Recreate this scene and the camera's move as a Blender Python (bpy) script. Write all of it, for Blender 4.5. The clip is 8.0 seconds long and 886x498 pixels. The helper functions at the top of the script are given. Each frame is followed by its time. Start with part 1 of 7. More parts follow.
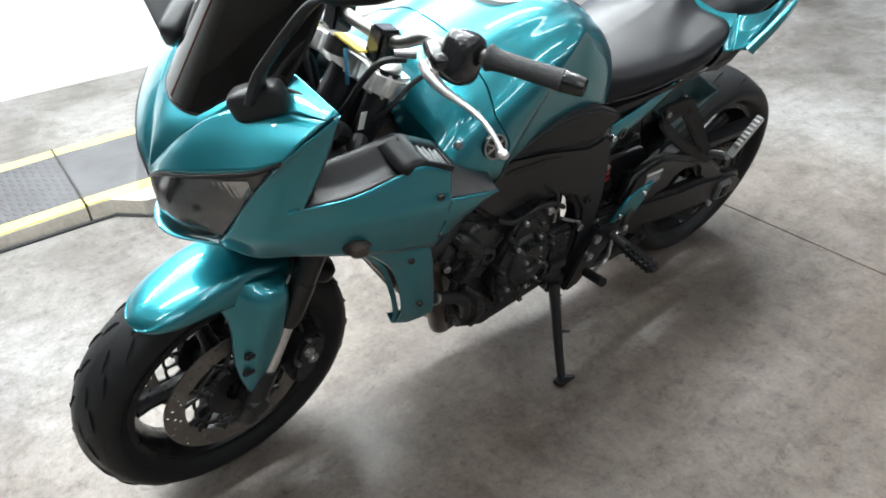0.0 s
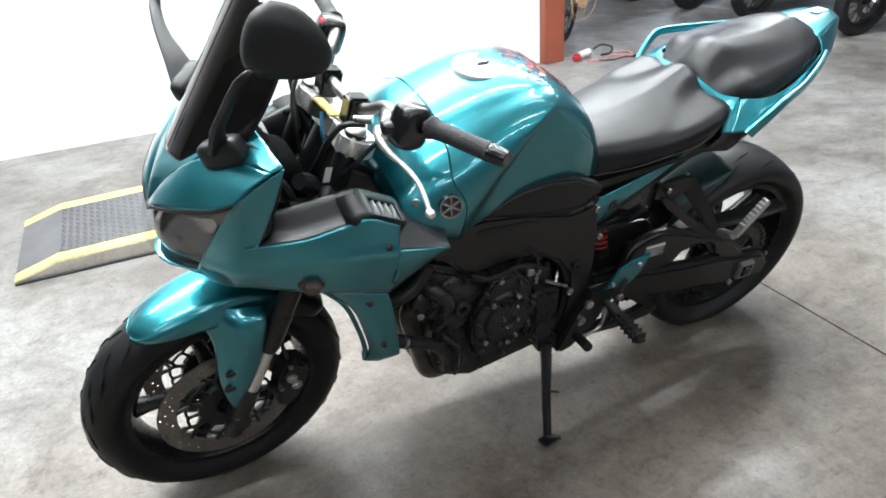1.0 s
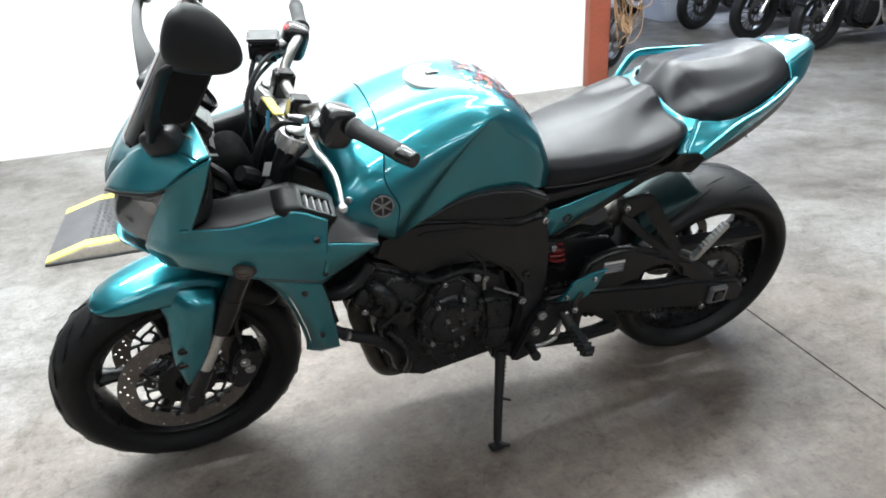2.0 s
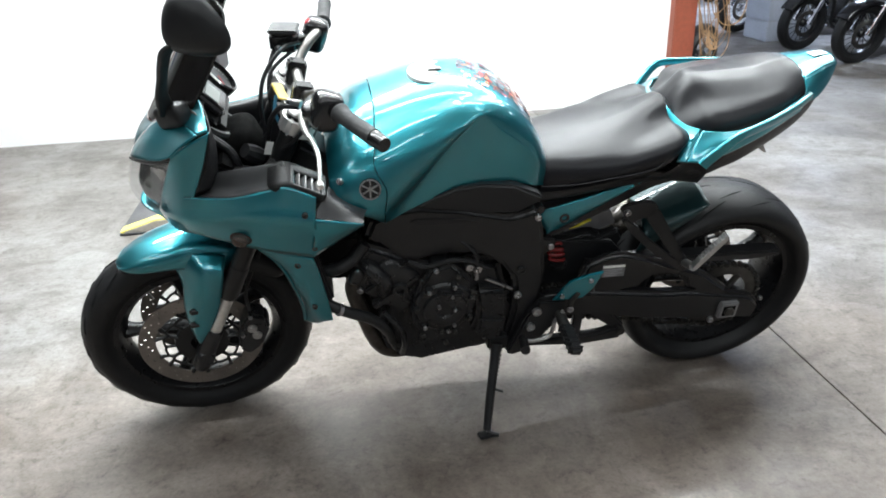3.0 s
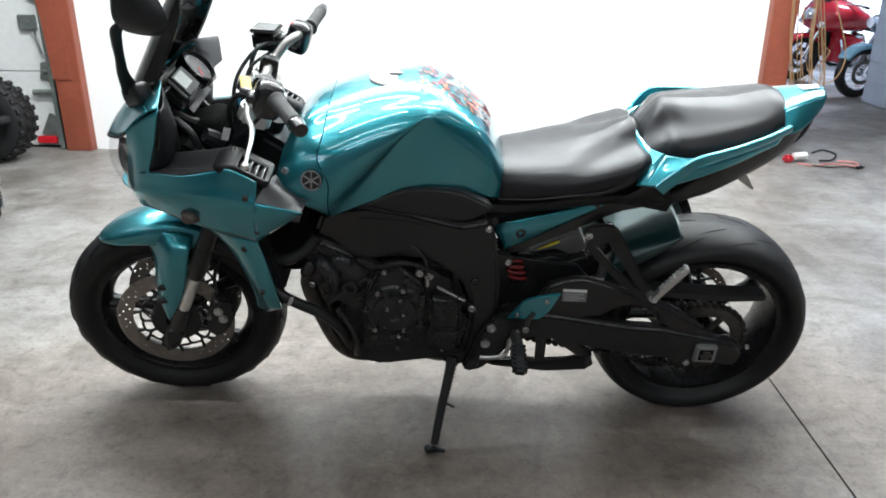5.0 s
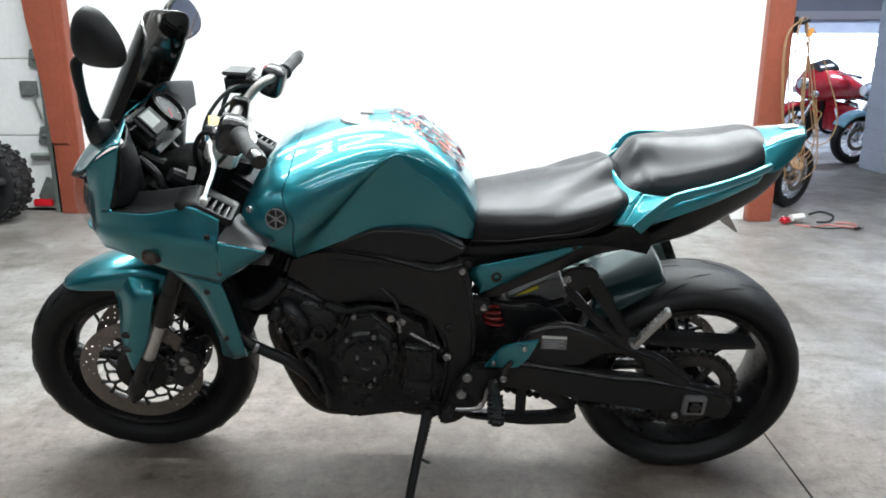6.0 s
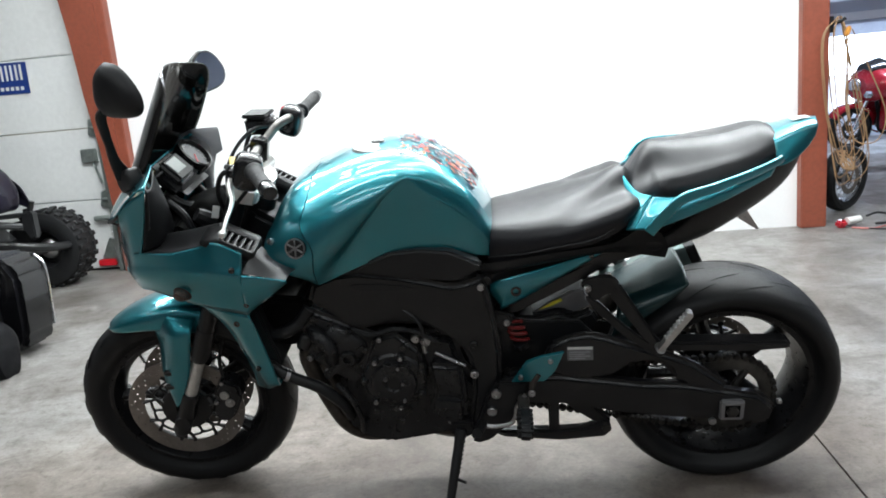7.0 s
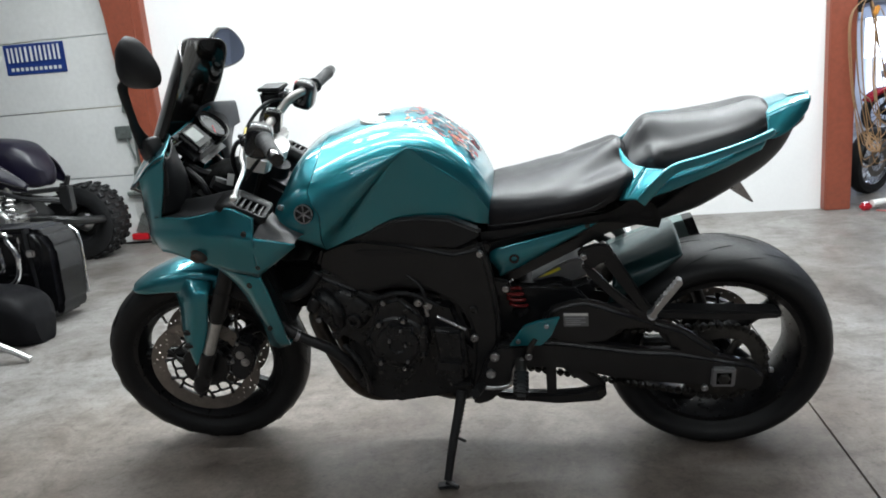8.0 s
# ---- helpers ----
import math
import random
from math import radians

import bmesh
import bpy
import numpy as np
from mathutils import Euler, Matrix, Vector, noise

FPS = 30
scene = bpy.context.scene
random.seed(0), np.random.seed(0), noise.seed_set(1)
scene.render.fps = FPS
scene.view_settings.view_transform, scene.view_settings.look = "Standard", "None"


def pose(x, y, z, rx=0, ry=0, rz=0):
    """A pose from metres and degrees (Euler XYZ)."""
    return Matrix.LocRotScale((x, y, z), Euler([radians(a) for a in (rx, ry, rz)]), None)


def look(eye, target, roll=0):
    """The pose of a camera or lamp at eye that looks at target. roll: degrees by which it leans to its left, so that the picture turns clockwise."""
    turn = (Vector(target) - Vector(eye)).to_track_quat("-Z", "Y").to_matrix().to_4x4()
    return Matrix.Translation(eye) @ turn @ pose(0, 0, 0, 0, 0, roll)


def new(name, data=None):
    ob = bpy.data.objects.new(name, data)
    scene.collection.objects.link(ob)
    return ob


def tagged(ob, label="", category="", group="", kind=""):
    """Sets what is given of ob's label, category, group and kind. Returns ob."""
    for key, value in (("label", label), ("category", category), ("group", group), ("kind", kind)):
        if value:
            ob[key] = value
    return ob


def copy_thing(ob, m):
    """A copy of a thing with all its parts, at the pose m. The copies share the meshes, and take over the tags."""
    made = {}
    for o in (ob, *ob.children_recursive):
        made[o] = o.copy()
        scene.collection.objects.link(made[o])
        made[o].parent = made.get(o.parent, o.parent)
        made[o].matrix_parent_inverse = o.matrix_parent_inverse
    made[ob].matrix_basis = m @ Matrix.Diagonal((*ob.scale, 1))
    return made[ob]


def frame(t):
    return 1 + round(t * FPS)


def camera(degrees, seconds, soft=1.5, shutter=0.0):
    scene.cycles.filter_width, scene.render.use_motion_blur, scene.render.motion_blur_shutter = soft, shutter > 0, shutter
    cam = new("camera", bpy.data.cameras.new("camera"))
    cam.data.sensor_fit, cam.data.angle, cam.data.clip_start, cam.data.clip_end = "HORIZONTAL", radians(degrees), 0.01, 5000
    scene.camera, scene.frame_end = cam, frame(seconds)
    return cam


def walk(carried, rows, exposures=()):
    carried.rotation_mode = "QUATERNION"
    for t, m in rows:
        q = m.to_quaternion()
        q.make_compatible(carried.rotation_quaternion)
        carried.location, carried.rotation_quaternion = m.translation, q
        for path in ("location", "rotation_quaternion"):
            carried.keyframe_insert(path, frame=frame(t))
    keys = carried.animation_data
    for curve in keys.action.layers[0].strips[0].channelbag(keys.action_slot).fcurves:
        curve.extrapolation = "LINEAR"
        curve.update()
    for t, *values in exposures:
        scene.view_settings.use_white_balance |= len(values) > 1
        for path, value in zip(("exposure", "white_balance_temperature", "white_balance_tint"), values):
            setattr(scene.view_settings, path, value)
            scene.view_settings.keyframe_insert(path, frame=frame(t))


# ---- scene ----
cam = camera(62.3, 8.0, soft=1.8)
PATH = [
    (0, (-0.976, -1.308, 1.311), (-0.062, 0.106, 0.232), -4.2),
    (0.5, (-0.864, -1.414, 1.322), (-0.097, 0.15, 0.339), -5.3),
    (1, (-0.751, -1.558, 1.345), (-0.092, 0.086, 0.417), -4.3),
    (1.5, (-0.636, -1.633, 1.332), (-0.039, 0.053, 0.436), -3.5),
    (3, (-0.306, -1.878, 1.301), (-0.066, -0.075, 0.469), -2.1),
    (3.5, (-0.204, -1.879, 1.276), (-0.042, -0.064, 0.451), -0.9),
    (4, (-0.088, -1.884, 1.259), (0.01, -0.036, 0.501), -0.5),
    (5.5, (0.14, -1.966, 1.159), (0.033, -0.076, 0.516), 0.5),
    (6, (0.168, -1.906, 1.115), (0.079, 0.024, 0.597), 0.1),
    (6.5, (0.206, -1.904, 1.089), (0.079, 0.038, 0.627), -3.2),
    (7, (0.273, -1.941, 1.074), (0.02, 0.0, 0.665), -5.2),
    (7.5, (0.333, -1.993, 1.059), (0.022, -0.061, 0.648), -5.4),
    (8, (0.355, -2.018, 1.048), (0.014, -0.099, 0.602), -5.0),
]
walk(cam, [(t, look(eye, target, roll)) for t, eye, target, roll in PATH], exposures=[(0.0, 0.3), (1.5, 0.24), (3.5, 0.17), (5.5, 0.02), (7.0, -0.19), (8.0, -0.42)])

# ---- world and lights ----
world = bpy.data.worlds.new("world")
scene.world = world
world.use_nodes = True
wn = world.node_tree.nodes
sky = wn.new("ShaderNodeTexSky")
sky.sky_type, sky.sun_disc, sky.sun_elevation, sky.sun_rotation = "NISHITA", False, radians(35), radians(60)
world.node_tree.links.new(sky.outputs[0], wn["Background"].inputs[0])
wn["Background"].inputs[1].default_value = 0.1


def area(name, m, sx, sy, watts, colour):
    la = bpy.data.lights.new(name, "AREA")
    la.shape, la.size, la.size_y, la.energy, la.color = "RECTANGLE", sx, sy, watts, colour
    ob = new(name, la)
    ob.matrix_world = m
    return ob


CEIL = 3.5
# the 230 W tube is unseen, added to brighten the next bay
TUBES = [(-2.1 + 1.25 * k, 1.45 + 0.06 * k, (52, 57, 57, 54, 46)[k]) for k in range(5)] + [(-1.75 + 1.3 * k, 0.12, (15, 19, 15)[k]) for k in range(3)] + [(6.0, 1.6, 12), (5.2, 6.6, 230)]
TUBES += [(x, y, w if y < -1 or x < 0 else 2) for y, w in ((-0.7, 7), (-2.2, 6), (-3.8, 10), (-5.3, 13.5)) for x in (-3.4, -1.0, 1.4, 3.8)]
HANG = 0.45
for x, y, w in TUBES:
    z = CEIL - (HANG if 14 < w < 100 else 0.0)
    area("tube_light", pose(x, y, z - 0.16), 1.2, 0.06, w, (0.66, 0.78, 1.0) if y > 5 else (0.908, 0.972, 1.0))
    if 14 < w < 100:
        area("tube_uplight", pose(x, y, z + 0.02, 180), 1.2, 0.16, w * (0.7 if y > 1 else 1.3), (0.908, 0.972, 1.0))
area("daylight", pose(5.6, 8.95, 0.85, 90, 0, 0), 2.3, 1.0, 50, (0.8, 0.9, 1.0))

# ---- materials ----
def mat(name, colour, rough=0.5, metal=0.0, coat=0.0, var=0.12, scale=6.0, fine=60.0, bump=0.0, bump_scale=200.0, spec=0.5):
    """A procedural surface: base colour that varies at two scales, roughness that varies with it, fine relief."""
    m = bpy.data.materials.new(name)
    m.use_nodes = True
    nt = m.node_tree
    n, ln = nt.nodes, nt.links
    b = n["Principled BSDF"]
    tc = n.new("ShaderNodeTexCoord")
    big, small = n.new("ShaderNodeTexNoise"), n.new("ShaderNodeTexNoise")
    big.inputs["Scale"].default_value, small.inputs["Scale"].default_value = scale, fine
    big.inputs["Detail"].default_value = small.inputs["Detail"].default_value = 5
    for k in (big, small):
        ln.new(tc.outputs["Object"], k.inputs["Vector"])
    mixv = n.new("ShaderNodeMath")
    mixv.operation = "ADD"
    ln.new(big.outputs["Fac"], mixv.inputs[0])
    ln.new(small.outputs["Fac"], mixv.inputs[1])
    ramp = n.new("ShaderNodeMapRange")
    ramp.inputs["From Min"].default_value, ramp.inputs["From Max"].default_value = 0.7, 1.3
    ramp.inputs["To Min"].default_value, ramp.inputs["To Max"].default_value = 1 - var, 1 + var
    ln.new(mixv.outputs[0], ramp.inputs["Value"])
    col = n.new("ShaderNodeVectorMath")
    col.operation = "SCALE"
    col.inputs[0].default_value = colour
    ln.new(ramp.outputs[0], col.inputs["Scale"])
    ln.new(col.outputs[0], b.inputs["Base Color"])
    rr = n.new("ShaderNodeMapRange")
    rr.inputs["From Min"].default_value, rr.inputs["From Max"].default_value = 0.3, 0.7
    rr.inputs["To Min"].default_value, rr.inputs["To Max"].default_value = rough * 0.85, min(1, rough * 1.15)
    ln.new(small.outputs["Fac"], rr.inputs["Value"])
    ln.new(rr.outputs[0], b.inputs["Roughness"])
    b.inputs["Metallic"].default_value = metal
    b.inputs["Coat Weight"].default_value, b.inputs["Coat Roughness"].default_value = coat, 0.025
    b.inputs["Specular IOR Level"].default_value = spec
    if bump:
        g, bp = n.new("ShaderNodeTexNoise"), n.new("ShaderNodeBump")
        g.inputs["Scale"].default_value, g.inputs["Detail"].default_value = bump_scale, 4
        ln.new(tc.outputs["Object"], g.inputs["Vector"])
        bp.inputs["Strength"].default_value, bp.inputs["Distance"].default_value = bump, 0.002
        ln.new(g.outputs["Fac"], bp.inputs["Height"])
        ln.new(bp.outputs[0], b.inputs["Normal"])
    return m


TEAL = mat("teal_metallic_paint", (0.017, 0.24, 0.295), 0.29, 0.85, 1.0, var=0.03, scale=3, fine=2500)
teal_nodes = TEAL.node_tree
for k in [k for k in teal_nodes.links if k.to_socket.name == "Roughness"]:
    teal_nodes.links.remove(k)
teal_nodes.nodes["Principled BSDF"].inputs["Roughness"].default_value = 0.3
TEAL.node_tree.nodes["Principled BSDF"].inputs["Coat IOR"].default_value = 1.65
VINYL = mat("black_vinyl", (0.0105, 0.0105, 0.013), 0.36, var=0.03, scale=2, fine=30, bump=0.05, bump_scale=700, spec=0.34)
PLASTIC = mat("black_plastic", (0.0122, 0.0126, 0.0138), 0.42, bump=0.06, bump_scale=900, spec=0.38)
HUGM = mat("dark_teal_gloss", (0.006, 0.03, 0.033), 0.38, 0.3, 0.25)
SHIELD = mat("dull_shield_metal", (0.27, 0.27, 0.28), 0.5, 0.6, var=0.1)
CHAINM = mat("oily_black_chain", (0.012, 0.011, 0.01), 0.55, 0.2, var=0.3, scale=20)
GLOSSB = mat("gloss_black", (0.01, 0.01, 0.011), 0.2, coat=0.4)
FRAMEB = mat("black_frame_paint", (0.0088, 0.0092, 0.0104), 0.34, spec=0.5)
ENGINE = mat("black_engine_paint", (0.0122, 0.0127, 0.0142), 0.3, var=0.3, scale=12, bump=0.3, bump_scale=500, spec=0.5)
RUBBER = mat("tyre_rubber", (0.0102, 0.0105, 0.0114), 0.48, var=0.25, scale=10, fine=150, bump=0.2, bump_scale=350, spec=0.3)
RIMB = mat("black_rim_paint", (0.007, 0.007, 0.008), 0.3, var=0.05, spec=0.25)
STEEL = mat("bright_steel", (0.45, 0.45, 0.46), 0.3, 1.0, var=0.1)
ALU = mat("cast_aluminium", (0.5, 0.5, 0.5), 0.42, 1.0, var=0.12, bump=0.15, bump_scale=600)
DISC = mat("brake_disc_steel", (0.26, 0.235, 0.215), 0.42, 0.85, var=0.15, scale=20)
DARKST = mat("dark_steel", (0.07, 0.068, 0.065), 0.45, 0.8, var=0.3, scale=15)
PIPE = mat("header_pipe_steel", (0.1, 0.09, 0.08), 0.36, 0.85, var=0.4, scale=12)
WHITE = mat("white_painted_wall", (0.82, 0.82, 0.82), 0.6, var=0.02, scale=1.2, bump=0.05)
DOORW = mat("white_door_panel", (0.72, 0.73, 0.72), 0.5, var=0.06, scale=2.5, fine=25, bump=0.1, bump_scale=120)
REDW = mat("red_stained_wood", (0.21, 0.052, 0.028), 0.5, var=0.16, scale=2.5, fine=40, bump=0.3, bump_scale=90)
YELLOW = mat("yellow_paint", (0.78, 0.66, 0.16), 0.6, var=0.15, scale=8)
GREYW = mat("grey_wall_paint", (0.46, 0.48, 0.53), 0.7, var=0.1, scale=1.5)
DIMW = mat("unseen_dark_wall", (0.15, 0.15, 0.16), 0.7, var=0.15, scale=1.5)
CEILM = mat("ceiling_board", (0.74, 0.74, 0.72), 0.8, var=0.04)
BLOCKM = mat("blue_grey_block", (0.44, 0.48, 0.56), 0.7, var=0.1, scale=4, bump=0.3, bump_scale=150)
REDP = mat("red_paint", (0.42, 0.008, 0.02), 0.25, 0.2, 1.0, var=0.05)
BLUEP = mat("pale_blue_paint", (0.2, 0.42, 0.55), 0.25, 0.2, 1.0, var=0.05)
CAST = mat("polished_cast_metal", (0.85, 0.84, 0.82), 0.5, 1.0, var=0.12, bump=0.1, bump_scale=500)
# DEEP is a painted stand-in for the shade in grooves and gaps
DEEP = mat("groove_gap_shade", (0.003, 0.003, 0.003), 0.9, spec=0.1)
SILENC = mat("dark_green_grey_metal", (0.09, 0.125, 0.12), 0.36, 0.8, 0.2, var=0.1)
# lighter than the vent plastic: part of the bars' bright sheen is painted
LOUVRE = mat("louvre_sheen_grey", (0.12, 0.12, 0.122), 0.3, spec=0.8)
CAPM = mat("satin_cap_metal", (0.6, 0.6, 0.59), 0.6, 0.5, var=0.06)
DARKCH = mat("dull_reflector", (0.62, 0.62, 0.63), 0.2, 1.0, var=0.2, scale=30)
CHROME = mat("chrome", (0.75, 0.75, 0.76), 0.08, 1.0, var=0.02)
REDSW = mat("red_switch_plastic", (0.55, 0.01, 0.02), 0.4)
SIGNB = mat("blue_sign_plastic", (0.012, 0.04, 0.2), 0.4, var=0.05)
PAPER = mat("white_sticker", (0.7, 0.7, 0.68), 0.5, var=0.05)


def glow(name, colour, strength):
    m = bpy.data.materials.new(name)
    m.use_nodes = True
    b = m.node_tree.nodes["Principled BSDF"]
    b.inputs["Base Color"].default_value = (*colour, 1)
    b.inputs["Emission Color"].default_value = (*colour, 1)
    b.inputs["Emission Strength"].default_value = strength
    return m


def glass(name, colour, alpha, rough=0.03):
    m = bpy.data.materials.new(name)
    m.use_nodes = True
    b = m.node_tree.nodes["Principled BSDF"]
    b.inputs["Base Color"].default_value = (*colour, 1)
    b.inputs["Roughness"].default_value, b.inputs["Alpha"].default_value = rough, alpha
    b.inputs["Coat Weight"].default_value = 0.2
    return m


def concrete():
    m = bpy.data.materials.new("concrete_floor")
    m.use_nodes = True
    nt = m.node_tree
    n, ln = nt.nodes, nt.links
    b = n["Principled BSDF"]
    tc = n.new("ShaderNodeTexCoord")

    def noise_at(sc, det, dist=0.0, rough=0.5):
        k = n.new("ShaderNodeTexNoise")
        k.inputs["Roughness"].default_value = rough
        k.inputs["Scale"].default_value, k.inputs["Detail"].default_value, k.inputs["Distortion"].default_value = sc, det, dist
        ln.new(tc.outputs["Object"], k.inputs["Vector"])
        return k.outputs["Fac"]

    def ramp_of(fac, stops):
        r = n.new("ShaderNodeValToRGB")
        while len(r.color_ramp.elements) < len(stops):
            r.color_ramp.elements.new(0.5)
        for e, (p, c) in zip(r.color_ramp.elements, stops):
            e.position, e.color = p, (*c, 1)
        ln.new(fac, r.inputs[0])
        return r.outputs[0]

    def mixc(kind, f, a, c):
        k = n.new("ShaderNodeMix")
        k.data_type, k.blend_type = "RGBA", kind
        k.inputs[0].default_value = f
        ln.new(a, k.inputs[6])
        ln.new(c, k.inputs[7])
        return k.outputs[2]

    base = ramp_of(noise_at(0.85, 10, 0.9, 0.58), [(0.34, (0.112, 0.102, 0.093)), (0.5, (0.183, 0.175, 0.167)), (0.68, (0.25, 0.247, 0.244))])
    blot = ramp_of(noise_at(4.5, 14, 1.2, 0.68), [(0.33, (0.5, 0.455, 0.415)), (0.52, (0.95, 0.935, 0.92)), (0.75, (1.25, 1.25, 1.25))])
    speck = ramp_of(noise_at(20, 15, 0.4, 0.8), [(0.34, (0.42, 0.39, 0.36)), (0.46, (0.95, 0.94, 0.93)), (0.56, (1.05, 1.05, 1.05)), (0.68, (1.35, 1.35, 1.35))])
    c = mixc("MULTIPLY", 0.8, base, blot)
    c = mixc("MULTIPLY", 0.95, c, speck)
    grit = ramp_of(noise_at(75, 12, 0.3, 0.75), [(0.36, (0.62, 0.6, 0.58)), (0.47, (0.97, 0.97, 0.97)), (0.56, (1.04, 1.04, 1.04)), (0.68, (1.4, 1.4, 1.4))])
    c = mixc("MULTIPLY", 0.8, c, grit)
    # brown tint round the bike; shade on the near floor is painted in too
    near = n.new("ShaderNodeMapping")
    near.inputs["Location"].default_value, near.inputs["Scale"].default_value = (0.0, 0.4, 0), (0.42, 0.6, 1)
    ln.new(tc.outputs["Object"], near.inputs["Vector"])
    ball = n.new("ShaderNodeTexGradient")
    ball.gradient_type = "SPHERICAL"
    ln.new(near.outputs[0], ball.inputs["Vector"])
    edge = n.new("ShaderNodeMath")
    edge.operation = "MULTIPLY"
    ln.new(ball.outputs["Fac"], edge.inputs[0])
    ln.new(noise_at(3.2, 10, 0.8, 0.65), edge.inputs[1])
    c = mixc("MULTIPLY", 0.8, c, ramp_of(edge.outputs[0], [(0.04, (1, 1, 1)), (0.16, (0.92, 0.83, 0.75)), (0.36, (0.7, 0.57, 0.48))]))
    st = n.new("ShaderNodeMapping")
    st.inputs["Scale"].default_value = (1.6, 26, 1)
    st.inputs["Rotation"].default_value = (0, 0, 0.5)
    ln.new(tc.outputs["Object"], st.inputs["Vector"])
    sn = n.new("ShaderNodeTexNoise")
    sn.inputs["Scale"].default_value, sn.inputs["Detail"].default_value = 1.0, 8
    ln.new(st.outputs[0], sn.inputs["Vector"])
    c = mixc("MULTIPLY", 0.28, c, ramp_of(sn.outputs["Fac"], [(0.36, (0.72, 0.7, 0.68)), (0.5, (1, 1, 1)), (0.7, (1.12, 1.12, 1.12))]))
    ln.new(c, b.inputs["Base Color"])
    rr = n.new("ShaderNodeMapRange")
    rr.inputs["From Min"].default_value, rr.inputs["From Max"].default_value = 0.36, 0.64
    rr.inputs["To Min"].default_value, rr.inputs["To Max"].default_value = 0.32, 0.58
    ln.new(noise_at(2.6, 9, 0.8, 0.6), rr.inputs["Value"])
    ln.new(rr.outputs[0], b.inputs["Roughness"])
    bp = n.new("ShaderNodeBump")
    bp.inputs["Strength"].default_value, bp.inputs["Distance"].default_value = 0.25, 0.002
    ln.new(noise_at(90, 6), bp.inputs["Height"])
    ln.new(bp.outputs[0], b.inputs["Normal"])
    return m


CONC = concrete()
SMOKE = glass("smoked_screen", (0.004, 0.0035, 0.003), 0.965)


def printed(name, colours):
    """A glossy print whose pieces take one of a few colours each."""
    m = mat(name, (.5, .5, .5), .3, coat=.4)
    n, ln = m.node_tree.nodes, m.node_tree.links
    geo, r = n.new("ShaderNodeNewGeometry"), n.new("ShaderNodeValToRGB")
    r.color_ramp.interpolation = "CONSTANT"
    while len(r.color_ramp.elements) < len(colours):
        r.color_ramp.elements.new(.5)
    for i, (e, c) in enumerate(zip(r.color_ramp.elements, colours)):
        e.position, e.color = i / len(colours), (*c, 1)
    ln.new(geo.outputs["Random Per Island"], r.inputs[0])
    ln.new(r.outputs[0], n["Principled BSDF"].inputs["Base Color"])
    return m
VENTM = mat("satin_vent_plastic", (0.012, 0.012, 0.0125), 0.42, spec=0.25)

# ---- building tools ----
def part(name, bm, material, parent=None, label="", smooth=True, angle=35):
    """Links a bmesh as one mesh object, under a thing or part if given."""
    bmesh.ops.recalc_face_normals(bm, faces=bm.faces)
    me = bpy.data.meshes.new(name)
    if smooth:
        for f in bm.faces:
            f.smooth = True
        for e in bm.edges:
            if len(e.link_faces) == 2 and e.calc_face_angle(0) > radians(angle):
                e.smooth = False
    bm.to_mesh(me)
    bm.free()
    me.materials.append(material)
    ob = new(name, me)
    if parent:
        ob.parent = parent
    if label:
        ob["label"] = label
    return ob


def empty(name, m=None):
    ob = new(name)
    ob.empty_display_size = 0.1
    if m:
        ob.matrix_world = m
    return ob


def cr(pts, n):
    """n points along a smooth curve through pts."""
    pts = [Vector(p) for p in pts]
    if len(pts) < 3:
        return [pts[0].lerp(pts[-1], i / (n - 1)) for i in range(n)]
    ext = [2 * pts[0] - pts[1]] + pts + [2 * pts[-1] - pts[-2]]
    out = []
    for i in range(n):
        u = i / (n - 1) * (len(pts) - 1)
        k = min(int(u), len(pts) - 2)
        t = u - k
        a, b, c, d = ext[k:k + 4]
        out.append(0.5 * ((2 * b) + (c - a) * t + (2 * a - 5 * b + 4 * c - d) * t * t + (3 * b - a - 3 * c + d) * t * t * t))
    return out


def skin(bm, rows, loop=False, caps=False):
    """Faces between rows of points of one length."""
    vs = [[bm.verts.new(p) for p in r] for r in rows]
    m = len(rows[0])
    for a, b in zip(vs, vs[1:]):
        for j in range(m if loop else m - 1):
            k = (j + 1) % m
            bm.faces.new((a[j], a[k], b[k], b[j]))
    if caps:
        bm.faces.new(vs[0])
        bm.faces.new(vs[-1][::-1])
    return bm


def surf(rows, nu, nv, bm=None):
    """A smooth sheet through a coarse grid of points."""
    bm = bm or bmesh.new()
    fine = [cr(r, nv) for r in rows]
    cols = [cr([r[j] for r in fine], nu) for j in range(nv)]
    return skin(bm, [[c[i] for c in cols] for i in range(nu)])


def body(sections, nu, nv, close=True):
    """A closed form, the same on both sides, from half sections (x, [(y, z), ...]) that run from the top middle down one side."""
    rows = [[Vector((x, -y, z)) for y, z in pr] for x, pr in sections]
    fine = [cr(r, nv) for r in rows]
    cols = [cr([r[j] for r in fine], nu) for j in range(nv)]
    rings = []
    for i in range(nu):
        half = [c[i] for c in cols]
        other = [Vector((p.x, -p.y, p.z)) for p in half[:0:-1]]
        rings.append(half + other)
    return skin(bmesh.new(), rings, loop=True, caps=close)


